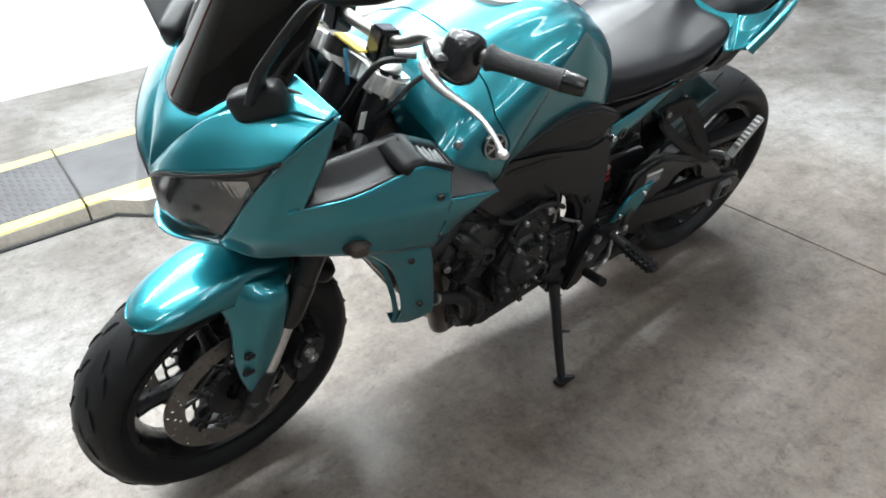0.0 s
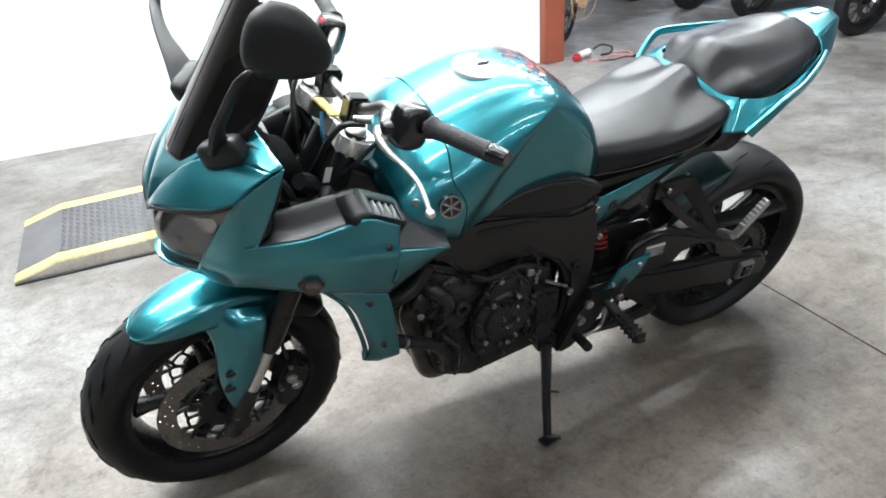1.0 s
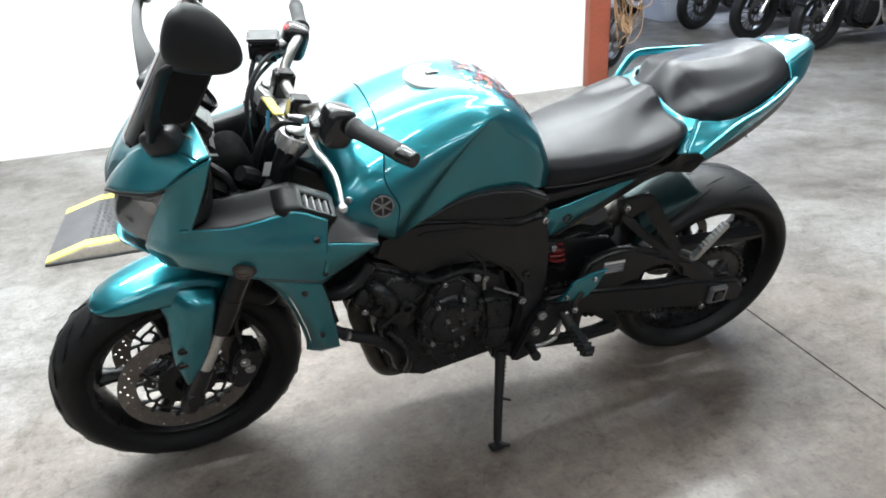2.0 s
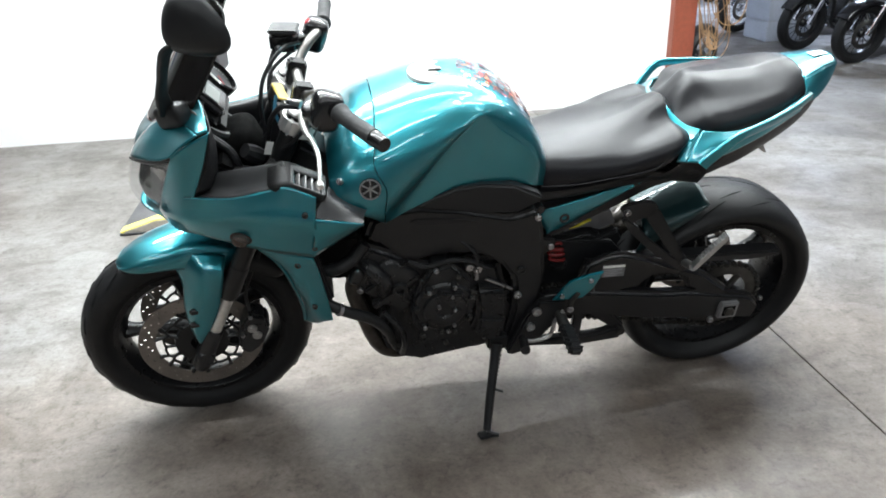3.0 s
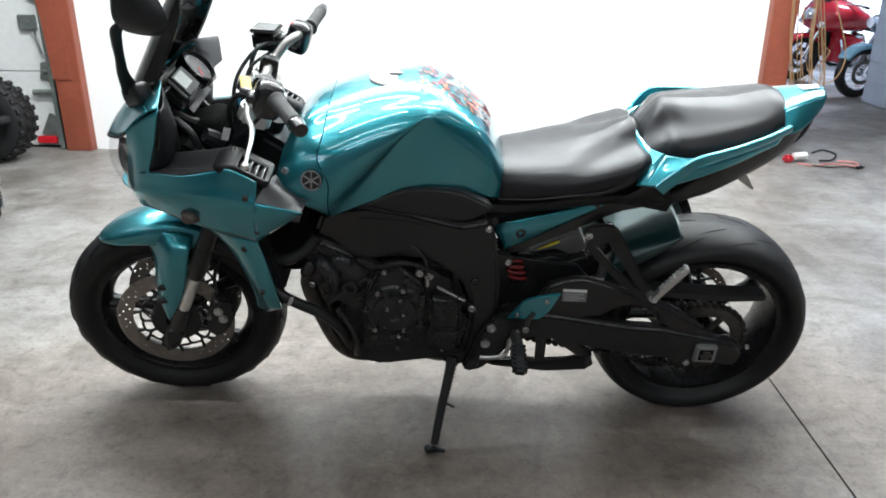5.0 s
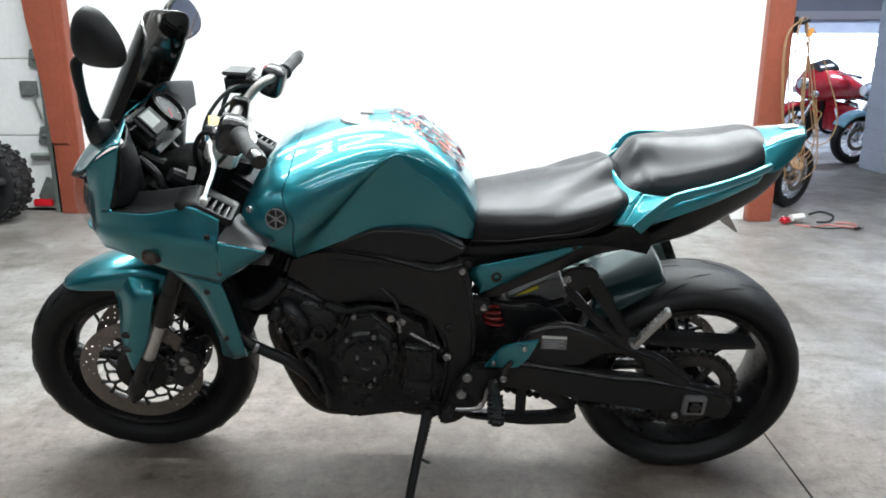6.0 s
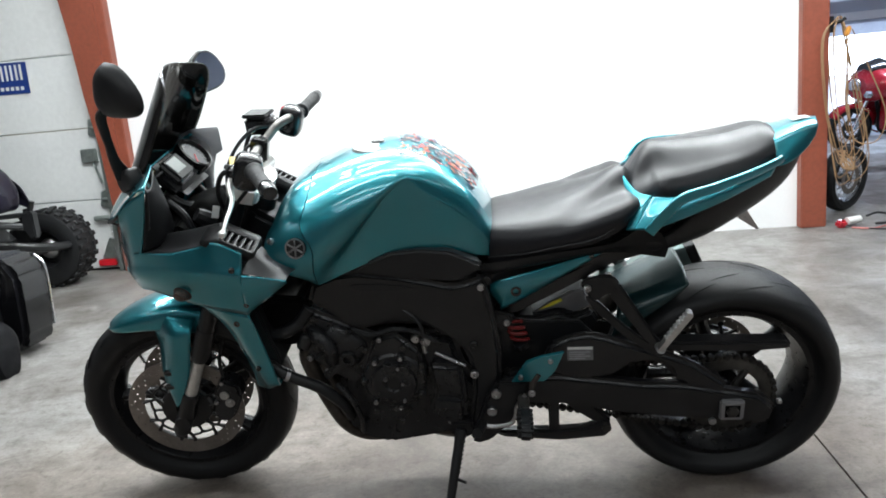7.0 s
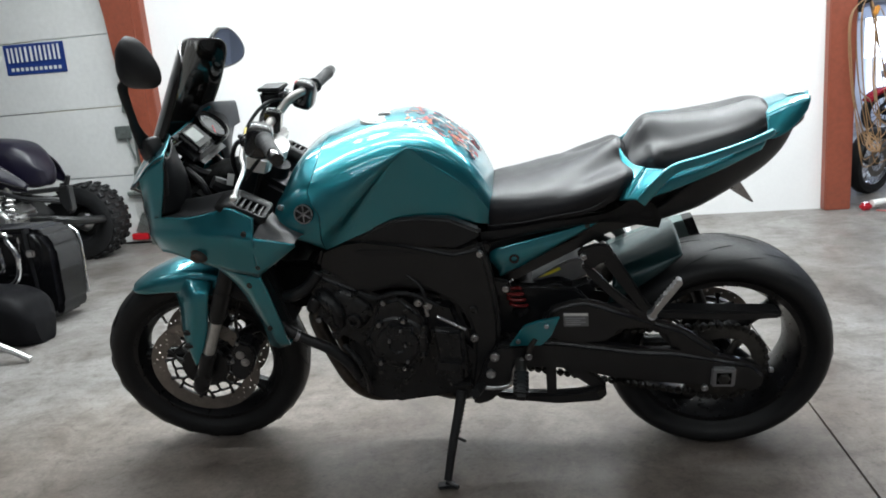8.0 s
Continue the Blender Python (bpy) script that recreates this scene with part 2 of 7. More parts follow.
def prism(pts, y0, y1, bev=0.004, seg=2, bm=None):
    """An outline in the bike's side plane (x, z), from y0 to y1, with rounded edges."""
    b = bmesh.new()
    f = b.faces.new([b.verts.new((x, y0, z)) for x, z in pts])
    r = bmesh.ops.extrude_face_region(b, geom=[f])
    for v in r["geom"]:
        if isinstance(v, bmesh.types.BMVert):
            v.co.y = y1
    bmesh.ops.recalc_face_normals(b, faces=b.faces)
    if bev:
        bmesh.ops.bevel(b, geom=list(b.edges), offset=bev, segments=seg, affect="EDGES", clamp_overlap=True)
    return join(bm, b) if bm else b


def join(bm, other, m=None):
    """Adds a bmesh to another."""
    me = bpy.data.meshes.new("tmp")
    if m:
        other.transform(m)
    other.to_mesh(me)
    other.free()
    bm.from_mesh(me)
    bpy.data.meshes.remove(me)
    return bm


def box(sx, sy, sz, m=None, bev=0.004, seg=2, bm=None):
    b = bmesh.new()
    bmesh.ops.create_cube(b, size=1, matrix=Matrix.Diagonal((sx, sy, sz, 1)))
    if bev:
        bmesh.ops.bevel(b, geom=list(b.edges), offset=bev, segments=seg, affect="EDGES", clamp_overlap=True)
    if m:
        b.transform(m)
    return join(bm, b) if bm else b


def pod(sx, sy, sz, m=None, e=0.55, n=20, bm=None):
    """A rounded housing, between a box and an egg."""
    def pw(v):
        return math.copysign(abs(v) ** e, v)
    rings = []
    for i in range(n // 2 + 1):
        f = radians(-88 + 176 * i / (n // 2))
        rings.append([Vector((sx / 2 * pw(math.cos(f)) * pw(math.cos(a)), sy / 2 * pw(math.cos(f)) * pw(math.sin(a)), sz / 2 * pw(math.sin(f)))) for a in [2 * math.pi * k / n for k in range(n)]])
    b = skin(bmesh.new(), rings, loop=True, caps=True)
    if m:
        b.transform(m)
    return join(bm, b) if bm else b


def tube(path, r, n=10, m=24, bm=None, smooth=True):
    """A round bar along a path; r is one radius or a list of radii along it."""
    pts = cr(path, m) if smooth and len(path) > 2 else [Vector(p) for p in path]
    rads = [v.x for v in cr([(q, 0, 0) for q in r], len(pts))] if isinstance(r, (list, tuple)) else [r] * len(pts)
    rings, up = [], None
    for i, p in enumerate(pts):
        d = (pts[min(i + 1, len(pts) - 1)] - pts[max(i - 1, 0)]).normalized()
        if up is None:
            up = d.orthogonal().normalized()
        up = (up - d * up.dot(d)).normalized()
        side = d.cross(up)
        rings.append([p + rads[i] * (math.cos(2 * math.pi * k / n) * up + math.sin(2 * math.pi * k / n) * side) for k in range(n)])
    b = skin(bmesh.new(), rings, loop=True, caps=True)
    return join(bm, b) if bm else b


def lathe(profile, centre, n=64, axis="Y", bm=None, loop=False, caps=True):
    """A turned form: profile of (radius, along) round an axis through centre."""
    rings = []
    for k in range(n):
        a = 2 * math.pi * k / n
        rings.append([Vector((r * math.cos(a), h, r * math.sin(a))) for r, h in profile])
    b = bmesh.new()
    vs = [[b.verts.new(p) for p in r] for r in rings]
    m = len(profile)
    for k in range(n):
        a, c = vs[k], vs[(k + 1) % n]
        for j in range(m if loop else m - 1):
            q = (j + 1) % m
            b.faces.new((a[j], c[j], c[q], a[q]))
    if caps and not loop:
        for j in (0, m - 1):
            if profile[j][0] > 1e-5:
                b.faces.new([v[j] for v in vs])
    bmesh.ops.remove_doubles(b, verts=b.verts, dist=1e-6)
    turn = {"Y": Matrix(), "X": Matrix.Rotation(radians(-90), 4, "Z"), "Z": Matrix.Rotation(radians(90), 4, "X")}[axis]
    b.transform(Matrix.Translation(centre) @ turn)
    return join(bm, b) if bm else b


def rod(a, b, r, n=12, bm=None):
    return tube([a, b], r, n, 2, bm, smooth=False)


def solid(ob, t, offset=0.0):
    md = ob.modifiers.new("thickness", "SOLIDIFY")
    md.thickness, md.offset = t, offset
    return ob

# ---- the room ----
WY = 3.1


def slab(name, x0, x1, y0, y1, z0, z1, material, label="", category="", bev=0.0, kind="structure"):
    b = box(x1 - x0, y1 - y0, z1 - z0, pose((x0 + x1) / 2, (y0 + y1) / 2, (z0 + z1) / 2), bev)
    return tagged(part(name, b, material), label, category, kind=kind)


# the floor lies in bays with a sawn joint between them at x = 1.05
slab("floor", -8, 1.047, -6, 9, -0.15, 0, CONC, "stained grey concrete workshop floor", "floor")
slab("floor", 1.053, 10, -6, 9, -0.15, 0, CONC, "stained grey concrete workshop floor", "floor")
slab("floor", -8, 10, -6, 9, -0.2, -0.151, FRAMEB, "dark bed below the floor joint", "floor")
slab("wall_white", -2.6, 2.02, WY + 0.06, WY + 0.2, 0, CEIL, WHITE, "plain white painted partition wall", "wall")
slab("wall_door", -8, -2.78, WY + 0.12, WY + 0.26, 2.6, CEIL, WHITE, "white wall above the sectional door", "wall")
# west and south walls are unseen, dark so the bike's sides reflect less
slab("wall_west", -8.15, -8, -6, 9, 0, CEIL, DIMW, "unseen wall kept dark for reflections", "wall")
slab("wall_south", -8, 10, -6.15, -6, 0, CEIL, DIMW, "unseen wall kept dark for reflections", "wall")
slab("wall_east", 10, 10.15, -6, 9, 0, CEIL, GREYW, "plain grey wall", "wall")
slab("ceiling", -8.15, 10.15, -6.15, 9.15, CEIL, CEIL + 0.12, CEILM, "pale ceiling", "ceiling")
slab("wall_partition", 1.9, 2.02, WY + 0.2, 9, 0, CEIL, WHITE, "white side wall of the next bay", "wall")

# ---- the teal motorcycle: built upright along x, front at -x, then leant on its side stand ----
bike = tagged(empty("motorcycle", pose(0, 0.0295, 0, 0, 0, 1.77) @ pose(0, 0, 0, 12.8)), "teal sport touring motorcycle leaning on its side stand", "motorcycle")
AX = Vector((-0.839, 0, 0))
UP = Vector((math.sin(radians(25)), 0, math.cos(radians(25))))
STEER = Matrix.Translation(AX) @ Matrix.Rotation(radians(5.3), 4, UP) @ Matrix.Translation(-AX)


def steered(bm):
    bm.transform(STEER)
    return bm


def flip(bm):
    bm.transform(Matrix.Diagonal((1, -1, 1, 1)))
    return bm


def pair(name, make, material, parent, thick=0.0, label=""):
    """The same part on the left and the right."""
    obs = []
    for s in (1, -1):
        b = make()
        ob = part(name, b if s > 0 else flip(b), material, parent, label)
        if thick:
            solid(ob, thick)
        obs.append(ob)
    return obs


def sub(name):
    e = empty(name)
    e.parent = bike
    return e


def bolt(at, r=0.007, parent=None, n=(0, -1, 0), material=None, h=0.005):
    """A socket-head bolt with a rim and a hollow."""
    b = lathe([(0.0, h * 0.5), (r * 0.45, h * 0.5), (r * 0.5, h), (r * 0.85, h), (r, h * 0.7), (r, -h)], (0, 0, 0), 12, "Z")
    b.transform(Matrix.Translation(at) @ Vector(n).to_track_quat("Z", "Y").to_matrix().to_4x4())
    return part("bolt", b, material or STEEL, parent or bike)


# tank: one skin in two pieces with a seam
TANK = [
    (-0.242, [(0, 0.966), (0.06, 0.963), (0.1, 0.954), (0.124, 0.941), (0.168, 0.921), (0.2037, 0.8938), (0.2239, 0.8618), (0.231, 0.82), (0.23, 0.785), (0.222, 0.757), (0.21, 0.735)]),
    (-0.18, [(0, 0.987), (0.06, 0.984), (0.103, 0.975), (0.124, 0.963), (0.16, 0.945), (0.19, 0.9223), (0.2085, 0.893), (0.214, 0.86), (0.207, 0.825), (0.192, 0.797), (0.187, 0.752)]),
    (-0.112, [(0, 1.002), (0.06, 0.999), (0.104, 0.989), (0.122, 0.978), (0.15, 0.966), (0.1762, 0.947), (0.192, 0.925), (0.196, 0.905), (0.19, 0.885), (0.179, 0.868), (0.176, 0.774)]),
    (-0.058, [(0, 1.006), (0.06, 1.003), (0.103, 0.994), (0.12, 0.985), (0.142, 0.9775), (0.163, 0.964), (0.177, 0.951), (0.18, 0.943), (0.178, 0.934), (0.172, 0.924), (0.17, 0.786)]),
    (-0.014, [(0, 1), (0.058, 0.997), (0.1, 0.99), (0.114, 0.983), (0.134, 0.979), (0.151, 0.971), (0.158, 0.966), (0.161, 0.961), (0.162, 0.955), (0.163, 0.947), (0.166, 0.79)]),
    (0.03, [(0, 0.984), (0.055, 0.982), (0.092, 0.976), (0.108, 0.97), (0.124, 0.964), (0.138, 0.954), (0.147, 0.943), (0.151, 0.932), (0.154, 0.92), (0.157, 0.905), (0.162, 0.786)]),
    (0.077, [(0, 0.951), (0.05, 0.949), (0.085, 0.943), (0.1, 0.938), (0.116, 0.931), (0.13, 0.92), (0.138, 0.908), (0.143, 0.895), (0.146, 0.882), (0.149, 0.866), (0.153, 0.775)]),
    (0.123, [(0, 0.903), (0.046, 0.901), (0.08, 0.896), (0.095, 0.891), (0.108, 0.884), (0.12, 0.873), (0.128, 0.86), (0.132, 0.848), (0.135, 0.835), (0.137, 0.82), (0.14, 0.754)]),
    (0.152, [(0, 0.846), (0.042, 0.844), (0.07, 0.84), (0.084, 0.836), (0.096, 0.829), (0.106, 0.82), (0.113, 0.81), (0.117, 0.8), (0.12, 0.79), (0.122, 0.779), (0.122, 0.74)]),
    (0.164, [(0, 0.815), (0.038, 0.813), (0.062, 0.81), (0.075, 0.806), (0.087, 0.8), (0.096, 0.793), (0.103, 0.784), (0.107, 0.776), (0.11, 0.768), (0.112, 0.76), (0.114, 0.728)]),
]


def seam(bm):
    """Bends the joint between tank and cover into a soft S down the side."""
    knots = [(.7, 0), (.77, 0), (.83, .006), (.89, -.017), (.93, -.006), (.97, 0), (1.1, 0)]
    for v in bm.verts:
        for (z0, a0), (z1, a1) in zip(knots, knots[1:]):
            if z0 <= v.co.z < z1:
                t = (v.co.z - z0) / (z1 - z0)
                t = t * t * (3 - 2 * t)
                v.co.x += (a0 + (a1 - a0) * t) * math.exp(-((v.co.x + .243) / .05) ** 2)
                break
    return bm


def eased(bm, times, half=90):
    """Irons small ripples out of a pressed panel; its ends and lower edges are kept."""
    ends = min(v.co.x for v in bm.verts) + .002, max(v.co.x for v in bm.verts) - .002
    ring, keep = 2 * half - 1, int(half * .68)
    bm.verts.index_update()
    for reach, count in ((keep, times), (int(half * .3), times * 4)):
        inside = [v for v in bm.verts if ends[0] < v.co.x < ends[1] and (v.index % ring < reach or v.index % ring > ring - reach)]
        for _ in range(count):
            bmesh.ops.smooth_vert(bm, verts=inside, factor=.5, use_axis_x=True, use_axis_y=True, use_axis_z=True)
    return bm


tank = part("fuel_tank", seam(eased(body(TANK, 72, 90), 14)), TEAL, bike, angle=60)
COVER = [
    (-0.358, [(0, 0.862), (0.055, 0.862), (0.095, 0.86), (0.116, 0.856), (0.153, 0.85), (0.185, 0.8387), (0.2032, 0.8238), (0.209, 0.818), (0.213, 0.81), (0.211, 0.803), (0.2, 0.798)]),
    (-0.335, [(0, 0.9), (0.06, 0.9), (0.099, 0.893), (0.12, 0.884), (0.164, 0.872), (0.195, 0.8555), (0.2136, 0.832), (0.219, 0.817), (0.222, 0.805), (0.219, 0.794), (0.206, 0.785)]),
    (-0.30, [(0, 0.94), (0.065, 0.938), (0.104, 0.929), (0.126, 0.917), (0.17, 0.896), (0.202, 0.8748), (0.2206, 0.8468), (0.228, 0.815), (0.229, 0.79), (0.223, 0.773), (0.21, 0.765)]),
    (-0.2445, [(0, 0.964), (0.06, 0.961), (0.1, 0.952), (0.124, 0.939), (0.168, 0.919), (0.203, 0.8925), (0.2229, 0.8611), (0.23, 0.819), (0.229, 0.784), (0.221, 0.756), (0.209, 0.736)]),
]
cover = part("tank_cover", seam(eased(body(COVER, 28, 90), 10)), TEAL, bike, angle=60)
cap = part("filler_cap", lathe([(0, .007), (.024, .007), (.026, .004), (.03, .004), (.032, .0065), (.054, .006), (.055, .003), (.057, .003), (.058, .005), (.062, .003), (.063, -.012)], (0, 0, 0), 40, "Z"), CAPM, bike, "brushed metal fuel filler cap")
cap.data.transform(pose(-0.095, 0, .9955, 0, 2))
for k in range(6):
    a = radians(60 * k + 15)
    b = lathe([(0, .0012), (.0035, .0012), (.0042, .0004), (.0042, -.004)], (-.095 + .047 * math.cos(a), .047 * math.sin(a), 1.002 - .0016 * math.cos(a)), 10, "Z")
    part("cap_screw", b, STEEL, cap)
part("key_flap", box(.034, .016, .006, pose(-.095, 0, 1.0045, 0, 2), .003), STEEL, cap)

for s in (-1, 1):
    bolt((-.335, s * .205, .852), .0075, cover, (-.5, s, .6))
# cluster of small printed shapes wrapped over the back of the tank
DECAL = printed("sticker_print", ((.45, .03, .04), (.04, .04, .07), (.02, .025, .1), (.5, .13, .04), (.03, .03, .06), (.75, .74, .72), (.3, .3, .36)))
fine_tank = [cr([(y, z, 0) for y, z in pr], 40) for _, pr in TANK]


def tank_point(x, v):
    """A point just above the tank's skin at x; v from 0 (top middle) to 1 (lower edge)."""
    xs = [q for q, _ in TANK]
    k = max(i for i in range(len(xs) - 1) if xs[i] <= x)
    f = (x - xs[k]) / (xs[k + 1] - xs[k])
    j = min(int(v * 39), 38)
    g = v * 39 - j
    p = fine_tank[k][j].lerp(fine_tank[k][j + 1], g).lerp(fine_tank[k + 1][j].lerp(fine_tank[k + 1][j + 1], g), f)
    return Vector((x, -p.x, p.y + .0012))


decal = sub("tank_sticker")
decal["label"] = "red, white and navy printed sticker on the tank"
dr = random.Random(7)
prints = bmesh.new()
for k in range(170):
    x0 = -.035 + .165 * dr.random()
    v0 = dr.uniform(0, .17)
    side_ = dr.choice((-1, 1))
    w, h = dr.choice(((.006, .03), (.013, .014), (.016, .012), (.008, .022), (.011, .03))) if k < 90 else dr.choice(((.003, .02), (.007, .006), (.004, .016)))
    turn = dr.uniform(-.8, .8)
    ring = []
    m_ = dr.choice((4, 5, 6))
    for q in range(m_):
        a = 2 * math.pi * q / m_
        du, dv = math.cos(a) * dr.uniform(.4, 1.2), math.sin(a) * dr.uniform(.4, 1.2)
        p = tank_point(min(max(x0 + w * (du + turn * dv), -.2), .148), max(.0, v0 + h * dv))
        ring.append(Vector((p.x, p.y * side_, p.z - .0012 + .0003 * (k % 6))))
    prints.faces.new([prints.verts.new(p) for p in ring])
tagged(part("printed_pattern", prints, DECAL, decal, smooth=False), "dense print of small red, navy and white shapes", kind="stuff")

# round badge on the tank cover: a ring and three crossing bars
for s in (-1, 1):
    at = Matrix.Translation((-.273, s * .2305, .842)) @ Vector((-0.1, s * 1, .22)).to_track_quat("Z", "Y").to_matrix().to_4x4()
    badge = sub("badge")
    b = lathe([(0, .001), (.023, .001), (.024, -.004)], (0, 0, 0), 28, "Z")
    b.transform(at)
    part("badge_disc", b, GLOSSB, badge)
    b = lathe([(.0205, .001), (.0205, .003), (.0235, .003), (.0235, .001)], (0, 0, 0), 32, "Z", loop=True)
    for k in range(3):
        box(.038, .0035, .002, pose(0, 0, .002, 0, 0, 60 * k + 90), 0.0005, 1, b)
    b.transform(at)
    part("badge_ring", b, STEEL, badge)

# rider and pillion seats
SEAT = [
    (0.148, [(0, .793), (.05, .792), (.09, .788), (.108, .776), (.117, .75), (.116, .716)]),
    (0.165, [(0, .808), (.05, .807), (.096, .802), (.117, .788), (.128, .76), (.126, .722)]),
    (0.23, [(0, .817), (.06, .815), (.112, .808), (.136, .792), (.146, .765), (.143, .735)]),
    (0.31, [(0, .832), (.06, .829), (.125, .82), (.154, .803), (.164, .778), (.16, .756)]),
    (0.39, [(0, .856), (.045, .851), (.1, .838), (.155, .832), (.175, .812), (.171, .775)]),
    (0.445, [(0, .884), (.035, .878), (.08, .857), (.15, .85), (.174, .83), (.167, .797)]),
    (0.475, [(0, .897), (.035, .888), (.075, .865), (.144, .86), (.166, .843), (.159, .818)]),
    (0.497, [(0, .882), (.03, .874), (.065, .86), (.128, .858), (.148, .847), (.141, .83)]),
]
part("rider_seat", body(SEAT, 56, 40), VINYL, bike, "black vinyl stepped rider seat", angle=60)
b = tube([(.15, -.121, .735), (.23, -.149, .75), (.31, -.167, .77), (.40, -.177, .79), (.47, -.163, .83)], .0022, 6, 30)
part("seat_seam", b, VINYL, bike)
PILL = [
    (0.486, [(0, .87), (.04, .87), (.07, .867), (.085, .864), (.095, .858), (.085, .848)]),
    (0.503, [(0, .905), (.035, .903), (.068, .888), (.098, .877), (.112, .864), (.1, .846)]),
    (0.528, [(0, .94), (.036, .937), (.072, .91), (.118, .897), (.133, .874), (.118, .845)]),
    (0.552, [(0, .951), (.04, .949), (.085, .927), (.138, .915), (.156, .884), (.138, .848)]),
    (0.60, [(0, .951), (.05, .949), (.1, .936), (.144, .922), (.163, .892), (.146, .858)]),
    (0.70, [(0, .955), (.05, .954), (.095, .948), (.128, .938), (.146, .91), (.13, .884)]),
    (0.755, [(0, .966), (.05, .965), (.085, .96), (.114, .948), (.128, .924), (.112, .902)]),
    (0.785, [(0, .972), (.045, .971), (.075, .966), (.1, .955), (.112, .936), (.096, .918)]),
    (0.81, [(0, .97), (.04, .969), (.066, .965), (.087, .956), (.098, .942), (.086, .926)]),
    (0.822, [(0, .96), (.032, .959), (.052, .956), (.066, .95), (.078, .943), (.07, .934)]),
]
part("pillion_seat", body([(x, [(y, z - .002 - .11 * min(y, .1)) for y, z in pr]) for x, pr in PILL], 56, 36), VINYL, bike, "black vinyl pillion seat", angle=60)

# tail: teal collar and shell round the pillion seat, grab rails, dark underside, lamp, plate bracket
def collar():
    """The narrow band between the two seats, with a raised lip round the pillion seat."""
    lip = [(.478, 0, .886), (.479, -.035, .882), (.487, -.07, .872), (.502, -.11, .864), (.524, -.143, .867)]
    top = [(.473, 0, .884), (.474, -.036, .88), (.482, -.073, .869), (.496, -.114, .86), (.517, -.148, .862)]
    low = [(.462, 0, .856), (.463, -.04, .852), (.468, -.08, .844), (.48, -.124, .84), (.497, -.158, .845)]
    return surf([[(x + .006, y, z - .02) for x, y, z in lip], lip, top, low], 12, 30)


pair("seat_collar", collar, TEAL, bike, 0.003)


def tail_side():
    """The flank below the pillion seat, from the ridge at its front corner to the tail."""
    return surf([[(.526, -.146, .866), (.60, -.17, .873), (.70, -.15, .893), (.795, -.116, .926)],
                 [(.502, -.168, .838), (.565, -.192, .853), (.68, -.168, .876), (.79, -.126, .906)],
                 [(.478, -.188, .808), (.53, -.203, .818), (.66, -.174, .852), (.78, -.13, .888)]], 16, 44)


pair("tail_panel", tail_side, TEAL, bike, 0.004)
# narrow facet between that ridge and the rider seat
pair("tail_shoulder", lambda: surf([[(.526, -.145, .866), (.502, -.167, .838), (.478, -.187, .808)], [(.512, -.15, .858), (.488, -.166, .832), (.47, -.181, .806)], [(.495, -.15, .846), (.475, -.16, .824), (.462, -.172, .802)]], 8, 16), TEAL, bike, .003)
deck = []
for x, w, z in ((.798, .088, .962), (.825, .08, .971), (.852, .069, .978), (.88, .058, .983), (.903, .05, .984)):
    deck.append([(x + .012 * (1 - abs(v)), v * w, z - .008 - .01 * v * v - .1 * v * w) for v in (-1, -.5, 0, .5, 1)])
flanks = pair("tail_flank", lambda: surf([[(.798, -.088, .953), (.825, -.08, .961), (.852, -.069, .967), (.88, -.058, .971), (.903, -.05, .971)],
                                 [(.797, -.107, .931), (.822, -.099, .936), (.847, -.087, .943), (.873, -.072, .952), (.899, -.055, .962)],
                                 [(.793, -.123, .907), (.816, -.117, .909), (.841, -.104, .916), (.869, -.084, .931), (.895, -.06, .951)]], 10, 24), TEAL, bike, .003)
for v in flanks[1].data.vertices:
    v.co.z -= .2 * max(v.co.y, 0)
solid(part("tail_deck", surf(deck, 14, 20), TEAL, bike), 0.003)
part("tail_sticker", surf([[(x, y, z - .004 - .1 * y) for y in (-.016, 0, .016)] for x, z in ((.862, .9785), (.875, .9808), (.888, .982), (.9, .9825))], 10, 8), PAPER, bike, "white oval sticker")


def rail():
    """A flat upright blade: a leg that rises from a low front tip to a bend, then a straight run back to the tail."""
    path = cr([(.506, -.212, .812), (.522, -.217, .834), (.54, -.223, .858), (.562, -.227, .884), (.586, -.225, .896), (.64, -.207, .902), (.70, -.18, .908), (.75, -.154, .914), (.79, -.13, .92), (.806, -.118, .923)], 54)
    rings = []
    for i, p in enumerate(path):
        d = (path[min(i + 1, 53)] - path[max(i - 1, 0)]).normalized()
        out = d.cross(Vector((0, 0, 1))).normalized()
        up = out.cross(d)
        f = i / 53
        hh, hw = .0125 - .0045 * f, .0062
        rings.append([p + math.copysign(abs(math.cos(q)) ** .45, math.cos(q)) * hw * out + math.copysign(abs(math.sin(q)) ** .45, math.sin(q)) * hh * up for q in [2 * math.pi * j / 20 for j in range(20)]])
    return skin(bmesh.new(), rings, loop=True, caps=True)


for o in pair("grab_rail", rail, TEAL, bike):
    # the far rail sits a little lower than the near one
    for v in o.data.vertices:
        v.co.z -= .075 * max(v.co.y, 0)
pair("rail_stay", lambda: tube([(.52, -.185, .81), (.517, -.2, .816), (.514, -.212, .822)], [.011, .01, .008], 8, 10), TEAL, bike)
sect = []
for x, hw, zt, zb in ((.455, .125, .79, .735), (.52, .148, .775, .705), (.565, .155, .79, .71), (.61, .157, .83, .722), (.665, .156, .872, .742), (.76, .136, .905, .793), (.815, .115, .93, .828), (.85, .09, .945, .862), (.88, .058, .968, .918)):
    sect.append((x, [(0, zt - .03), (hw * .6, zt - .03), (hw * .93, zt - .012), (hw, zt - .02), (hw * .9, zb + (zt - zb) * .35), (hw * .68, zb + .01), (hw * .4, zb), (0, zb)]))
